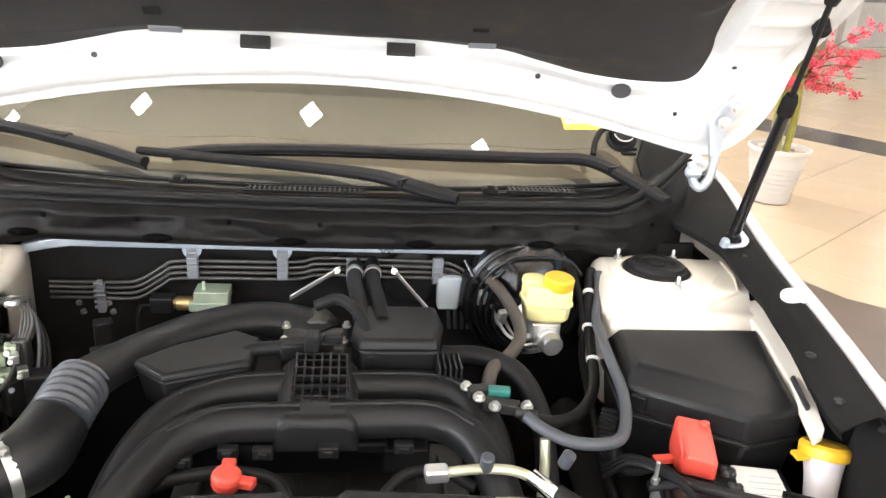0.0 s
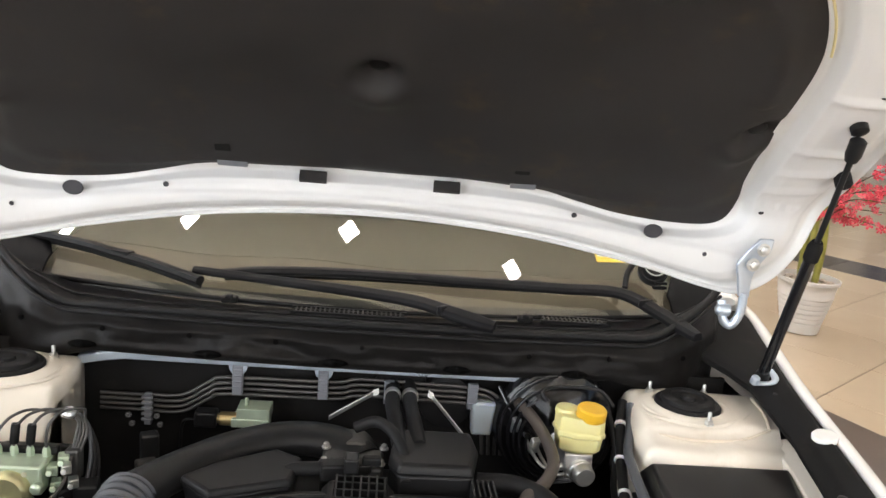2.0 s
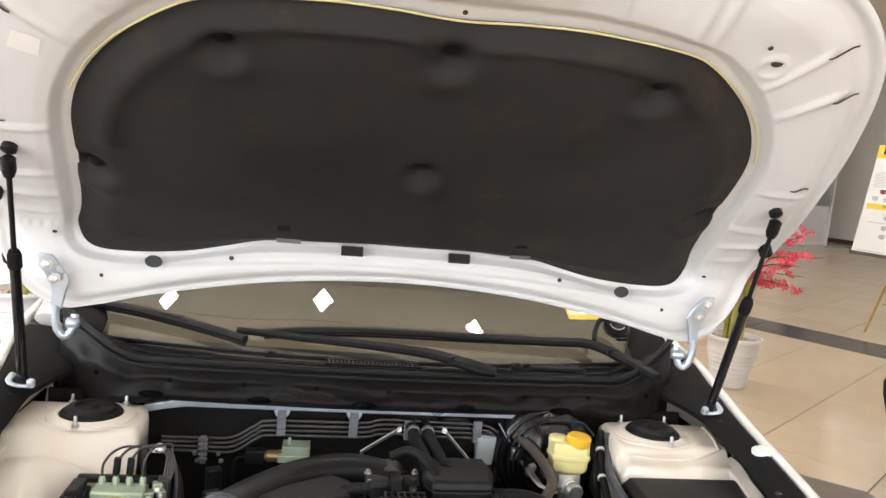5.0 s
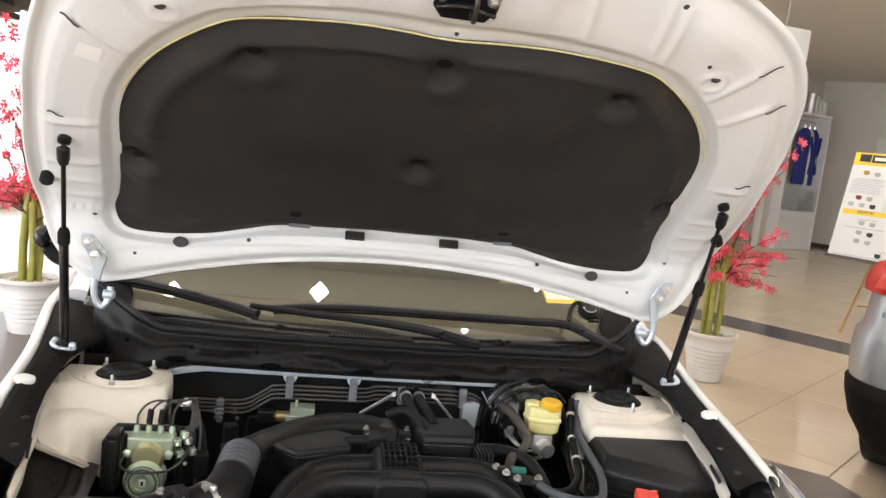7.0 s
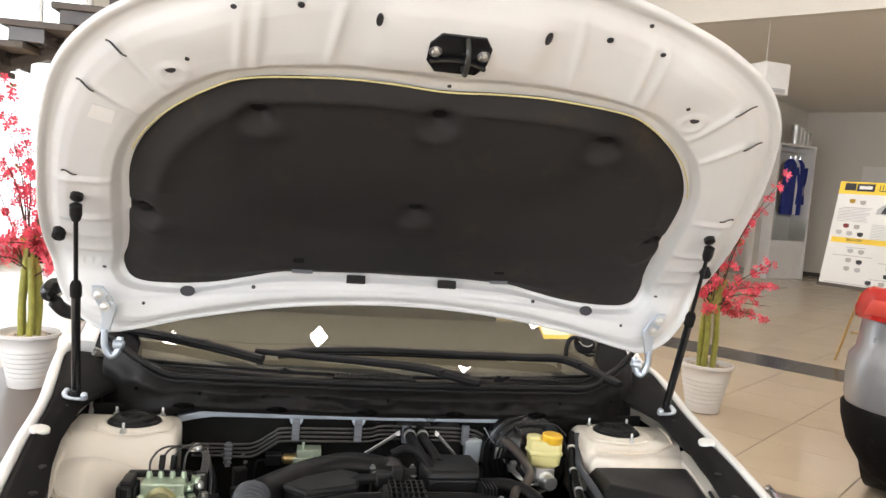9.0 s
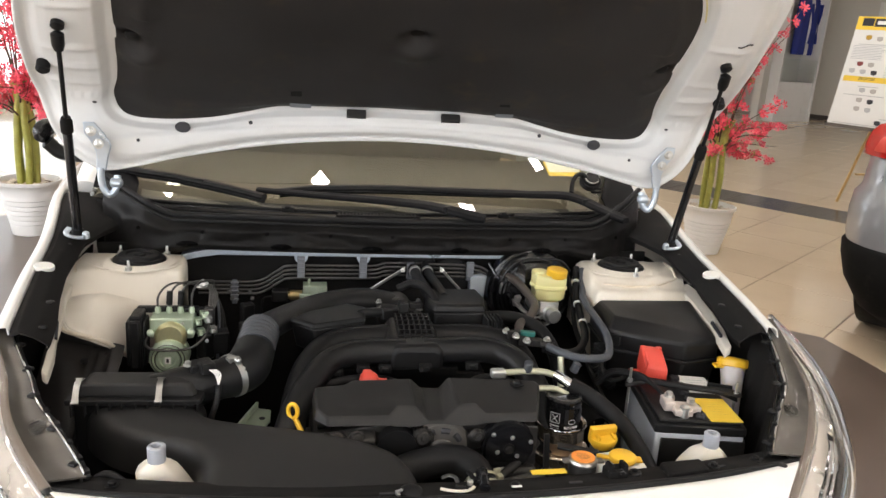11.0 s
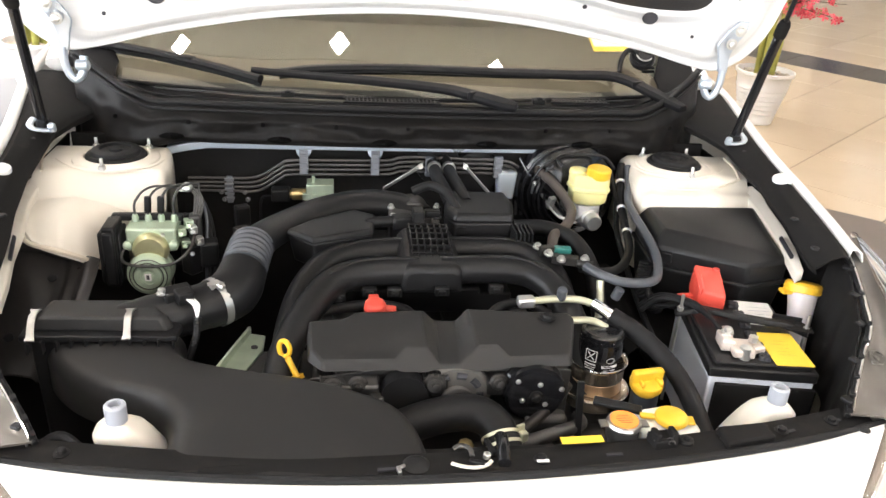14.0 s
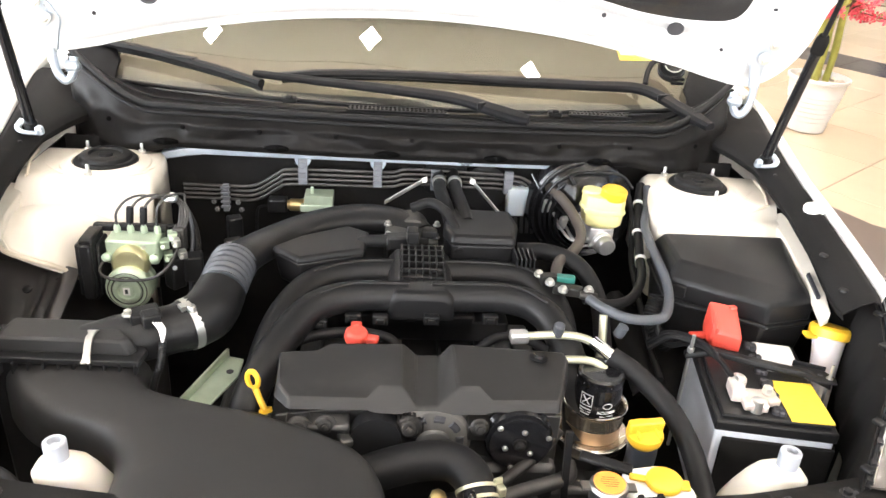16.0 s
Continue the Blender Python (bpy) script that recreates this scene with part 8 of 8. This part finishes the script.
text("ШУМ", 0.085, (0.40, 0.888, 0.003), PM, INK, board)
part("band", flat(0.03, 0.398, 0.98, 0.448), PAPERY, board)
text("ЭКОНОМ", 0.036, (0.18, 0.408, 0.002), PM, INK, board)
text("СТАНДА", 0.036, (0.62, 0.408, 0.002), PM, INK, board)
part("foot_rail", flat(-0.01, -0.03, 0.99, -0.0, 0.0, 0.03), TREAD, board)
# a car seen from the side, in grey shapes
part("picture", move(prism([(0.42, 0.69), (0.74, 0.67), (0.82, 0.71), (0.80, 0.77), (0.70, 0.80), (0.62, 0.82), (0.50, 0.79), (0.43, 0.74)], 0, 0.0015), PM), GREYINK, board)
part("picture", move(prism([(0.47, 0.70), (0.56, 0.69), (0.60, 0.77), (0.50, 0.76)], 0.001, 0.003), PM), INK, board)
part("picture", move(prism([(0.64, 0.68), (0.74, 0.685), (0.72, 0.74), (0.66, 0.75)], 0.001, 0.003), PM), INK, board)
rp = random.Random(3)
for i in range(9):
    part("print", flat(0.04, 0.605 + 0.0145 * i, 0.37 - 0.06 * rp.random(), 0.609 + 0.0145 * i), GREYINK, board)
for i in range(10):
    part("print", flat(0.41, 0.435 + 0.0145 * i + 0.02, 0.76 - 0.1 * rp.random(), 0.439 + 0.0145 * i + 0.02), GREYINK, board)
for x0, x1, y in ((0.08, 0.38, 0.735), (0.20, 0.40, 0.355), (0.60, 0.82, 0.335), (0.08, 0.48, 0.275), (0.55, 0.90, 0.235), (0.5, 0.8, 0.08), (0.05, 0.9, 0.012)):
    part("print", flat(x0, y, x1, y + 0.006), GREYINK, board)
for gx, gy, c in [(0.16, 0.80, 4), (0.27, 0.79, 0), (0.15, 0.56, 2), (0.26, 0.555, 0), (0.09, 0.495, 1), (0.20, 0.49, 1), (0.31, 0.485, 3), (0.25, 0.325, 1), (0.36, 0.32, 0), (0.25, 0.235, 0), (0.36, 0.225, 3), (0.25, 0.155, 0), (0.36, 0.15, 1),
                  (0.65, 0.29, 1), (0.76, 0.285, 3), (0.66, 0.19, 3), (0.77, 0.185, 3), (0.65, 0.12, 3), (0.76, 0.115, 0), (0.49, 0.045, 3), (0.62, 0.045, 0), (0.76, 0.045, 3)]:
    part("swatch", move(prism([(gx - 0.030, gy + 0.016), (gx - 0.022, gy - 0.014), (gx + 0.008, gy - 0.022), (gx + 0.033, gy - 0.010), (gx + 0.030, gy + 0.020), (gx - 0.005, gy + 0.022)], 0, 0.002), PM), (PALEINK, GREYINK, MAROON, INK, OCHRE)[c], board)
for a, b in (((5.70, 6.20, 1.60), (5.471, 6.512, 0.0)), ((5.86, 5.90, 1.60), (5.96, 5.58, 0.0)), ((5.86, 6.14, 1.60), (6.35, 6.35, 0.0))):
    part("leg", tube([a, b], 0.014, 8, 3), WOODLT, ez)
part("crossbar", tube([(5.56, 6.42, 0.60), (5.70, 6.42, 0.60)], 0.012, 8, 3), WOODLT, ez)
part("crossbar", tube([(5.55, 6.41, 0.32), (5.70, 6.41, 0.32)], 0.012, 8, 3), WOODLT, ez)

# shelf unit with hanging clothes at the far corner
su = thing("shelf_unit", (11.0, 15.6, 0.0), "white shelf unit with steel canisters on top", "shelf")
SM = Matrix.Translation((10.80, 15.85, 0)) @ Matrix.Rotation(PHI - radians(20), 4, "Z")
part("top_shelf", move(box((0, 0, 3.10), (1.3, 0.5, 0.05)), SM), POTW, su)
part("side", move(box((0.62, 0, 1.55), (0.05, 0.5, 3.1)), SM), POTW, su)
part("side", move(box((-0.62, 0, 1.55), (0.05, 0.5, 3.1)), SM), POTW, su)
part("back", move(box((0, 0.24, 1.55), (1.24, 0.02, 3.1)), SM), POTW, su)
part("cabinet", move(box((0.0, 0.02, 0.45), (1.18, 0.44, 0.9)), SM), POTW, su, bevel=0.01)
part("glass_front", move(box((0.0, -0.23, 1.15), (1.18, 0.01, 0.5)), SM), WINGLASS, su)
part("rail", move(tube([(-0.6, 0, 2.95), (0.6, 0, 2.95)], 0.02, 8, 3), SM), CHROME, su)
for i in range(4):
    cn_ = thing("steel_canister", SM @ Vector((0.1 + 0.14 * i, -0.05, 3.125)), "brushed steel canister on a white shelf", "canister", "canisters on the shelf")
    part("can", lathe([(0.10, 0), (0.10, 0.45 - 0.05 * i), (0.08, 0.47 - 0.05 * i)], SM @ Vector((0.1 + 0.14 * i, -0.05, 3.125)), n=20), METAL, cn_)
for i, m_ in enumerate((BLUECLOTH, WHITECLOTH, BLUECLOTH)):
    jk = thing("hanging_jacket", SM @ Vector((0.05 + 0.16 * i, -0.02, 1.5)), ("white" if i == 1 else "dark blue") + " cloth jacket on a hanger", "jacket", "hanging jackets")
    off = 0.05 + 0.17 * i
    rings = []
    for h, wx, wy in ((1.50, 0.20, 0.07), (1.55, 0.21, 0.08), (2.1, 0.20, 0.09), (2.55, 0.23, 0.08), (2.70, 0.20, 0.06), (2.80, 0.06, 0.04)):
        rings.append([SM @ Vector((off + wx * math.cos(w) * (0.8 if i == 1 else 1), -0.05 + 0.02 * i + wy * math.sin(w) * (1 + 0.2 * math.sin(5 * w)), h)) for w in (2 * math.pi * j / 24 for j in range(24))])
    part("cloth", loft(rings), m_, jk, angle=60)
    part("hanger_hook", move(tube([(off, -0.03, 2.78), (off, -0.03, 2.92), (off + 0.02, -0.01, 2.96)], 0.008, 6, 4), SM), CHROME, jk)
    if i != 1:
        part("sleeve", move(tube([(off + 0.20, -0.05, 2.62), (off + 0.27, -0.06, 2.2), (off + 0.26, -0.06, 1.75)], 0.07, 12), SM), m_, jk)
acu = thing("wall_heater", (6.0, 9.05, 3.1), "white ceiling-hung air unit near the bulkhead", "air unit")
part("body", box((5.87, 9.1, 3.32), (0.42, 0.5, 0.42), 10), POTW, acu, bevel=0.02)
part("grille", box((5.87, 8.84, 3.16), (0.36, 0.02, 0.05), 10), GREYINK, acu)
# thin rod added only so that the unit doesn't float
part("hanger", box((5.87, 9.1, 5.27), (0.008, 0.008, 3.46)), POTW, acu)
nt = thing("wall_notice", uv(U1 - 0.02, 3.6, 2.2), "pale printed notice on the far wall", "notice")
part("sheet", uvbox(U1 - 0.012, U1 - 0.003, 3.2, 4.3, 2.1, 2.8), POSTER, nt)

# grey car parked behind, its rear corner towards the camera
gc = thing("car", (3.4, 4.4, 0), "silver-grey hatchback with black lower bumper parked on beige tiles", "car")
GM = Matrix.Translation((2.510, 2.49, 0)) @ Matrix.Rotation(radians(-55), 4, "Z") @ Matrix.Translation((-0.10, -0.10, 0))


def plan(inset, n=12):
    """A rounded car plan with its rear left corner near the origin."""
    w, l, r = 1.80, 4.2, 0.34
    out = []
    for cx, cy, a0 in ((r, r, math.pi), (w - r, r, 1.5 * math.pi), (w - r, l - r, 0), (r, l - r, 0.5 * math.pi)):
        for j in range(n + 1):
            a = a0 + 0.5 * math.pi * j / n
            out.append((cx + (r - inset) * math.cos(a), cy + (r - inset) * math.sin(a)))
    return out


def gloft(levels):
    return loft([[GM @ Vector((x, y, z)) for x, y in plan(i)] for z, i in levels])


part("lower_bumper", gloft([(0.20, 0.22), (0.26, 0.12), (0.40, 0.03), (0.52, -0.005), (0.585, -0.012), (0.60, 0.0)]), BLACKSOFT, gc, "black plastic lower bumper", angle=50)
part("body", gloft([(0.598, 0.006), (0.64, -0.004), (0.75, -0.008), (0.84, 0.0), (0.88, 0.03), (0.98, 0.04), (1.06, 0.05), (1.16, 0.10)]), CARGREY, gc, "silver-grey painted body", angle=50)
part("glazing", gloft([(1.16, 0.12), (1.46, 0.26)]), GLOSSBLK, gc)
part("roof", gloft([(1.455, 0.25), (1.50, 0.28), (1.53, 0.33)]), CARGREY, gc, angle=50)
lampq = plan(-0.004)


def lamp_ring(z, f, j0):
    return [GM @ Vector((x * (1 - f) + 0.34 * f, y * (1 - f) + 0.34 * f, z)) for x, y in (tuple(np.array(lampq[int(j)]) * (1 - j % 1) + np.array(lampq[int(j) + 1]) * (j % 1)) for j in np.linspace(j0, 12.22, 16))]


tail = part("tail_lamp", loft([lamp_ring(*q) for q in ((1.03, 0.10, 3.2), (1.04, 0.03, 2.9), (1.085, 0.02, 3.3), (1.155, 0.05, 4.4), (1.19, 0.10, 5.2), (1.20, 0.16, 5.6))], cap=False, closed=False), TAIL, gc, "red wedge-shaped tail lamp", angle=30)
part("lamp_insert", loft([lamp_ring(*q) for q in ((1.065, 0.005, 6.5), (1.075, -0.005, 6.6), (1.125, 0.005, 7.2), (1.14, 0.03, 7.4))], cap=False, closed=False), RED, tail, angle=30)
for wx, wy in ((0.12, 0.85), (1.68, 0.85), (0.12, 3.4), (1.68, 3.4)):
    wl_ = part("wheel", lathe([(0.28, -0.10), (0.32, -0.08), (0.32, 0.08), (0.28, 0.10)], GM @ Vector((wx, wy, 0.32)), GM.to_3x3() @ Vector((1, 0, 0)), 28), RUBBER, gc)
    part("rim", lathe([(0.2, -0.105), (0.2, 0.105)], GM @ Vector((wx, wy, 0.32)), GM.to_3x3() @ Vector((1, 0, 0)), 20), METAL, wl_)

# open stair with steel rails behind the left plant
sc = thing("staircase", (-3.5, 7.2, 0), "open staircase with dark treads and slim steel rails", "staircase", kind="structure")
for i in range(9):
    x, z = -5.2 + 0.42 * i, 1.55 + 0.19 * i
    part("tread", box((x, 7.3, z), (0.62, 1.1, 0.06)), TREAD, sc, bevel=0.006)
    part("riser_plate", box((x - 0.1, 7.3, z - 0.09), (0.30, 1.0, 0.12)), BAND, sc)
    part("baluster", tube([(x, 6.85, z), (x, 6.85, z + 1.0)], 0.022, 8, 3), METAL, sc)
part("stringer", tube([(-5.6, 7.3, 1.25), (-1.4, 7.3, 3.15)], 0.08, 8, 3), BAND, sc)
for h in (0.35, 0.6, 0.85, 1.05):
    part("rail", tube([(-5.6, 6.85, 1.38 + h), (-1.4, 6.85, 3.28 + h)], 0.016, 8, 3), METAL, sc)
part("post", box((-1.5, 7.3, 1.6), (0.16, 0.16, 3.2)), WALL, sc)

# ---- floor tiles, each a piece of its own ----
def tile_mesh(name, w, h, material):
    me = bpy.data.meshes.new(name)
    x, y, c, t = w / 2, h / 2, 0.002, 0.003
    vs = [(-x, -y, -t), (x, -y, -t), (x, y, -t), (-x, y, -t), (-x + c, -y + c, 0), (x - c, -y + c, 0), (x - c, y - c, 0), (-x + c, y - c, 0)]
    me.from_pydata(vs, [], [(4, 5, 6, 7)] + [(i, (i + 1) % 4, (i + 1) % 4 + 4, i + 4) for i in range(4)])
    me.materials.append(material)
    return me


PITCH, V_LINE, U_BAND0, U_BAND1 = 0.65, 0.4275, 7.20, 7.85
tile, dark = tile_mesh("tile", PITCH - 0.006, PITCH - 0.006, TILE), tile_mesh("band_tile", U_BAND1 - U_BAND0 - 0.006, PITCH - 0.006, BAND)
cells = []
for j in range(-14, 17):
    v = V_LINE + PITCH * (j + 0.5)
    cells.append(((U_BAND0 + U_BAND1) / 2, v, True))
    for i in range(19):
        for u in (U_BAND0 - PITCH * (i + 0.5), U_BAND1 + PITCH * (i + 0.5)):
            if U0 < u < U1:
                cells.append((u, v, False))
near = []
for u, v, band in cells:
    p = uv(u, v)
    right = math.hypot(p.x - 3.9, (p.y - 4.8) * 0.8)
    left = math.hypot(p.x + 2.6, p.y - 5.2) + 2.0
    near.append((min(right, left), u, v, band))
near.sort()
for d, u, v, band in near[:295]:
    ob = new("tile", dark if band else tile)
    p = uv(u, v, 0.0)
    ob.parent = floor
    ob.matrix_parent_inverse = Matrix.Translation(-floor.location)
    ob.matrix_basis = Matrix.Translation(p) @ Matrix.Rotation(PHI, 4, "Z")
for kind, me, name in ((False, tile, "far_tiles"), (True, dark, "far_band_tiles")):
    vs, fs = [], []
    for d, u, v, band in near[295:]:
        if band == kind:
            m = Matrix.Translation(uv(u, v)) @ Matrix.Rotation(PHI, 4, "Z")
            n = len(vs)
            vs += [tuple(m @ q.co) for q in me.vertices]
            fs += [tuple(n + i for i in q.vertices) for q in me.polygons]
    part(name, (vs, fs), BAND if kind else TILE, floor, kind="stuff")
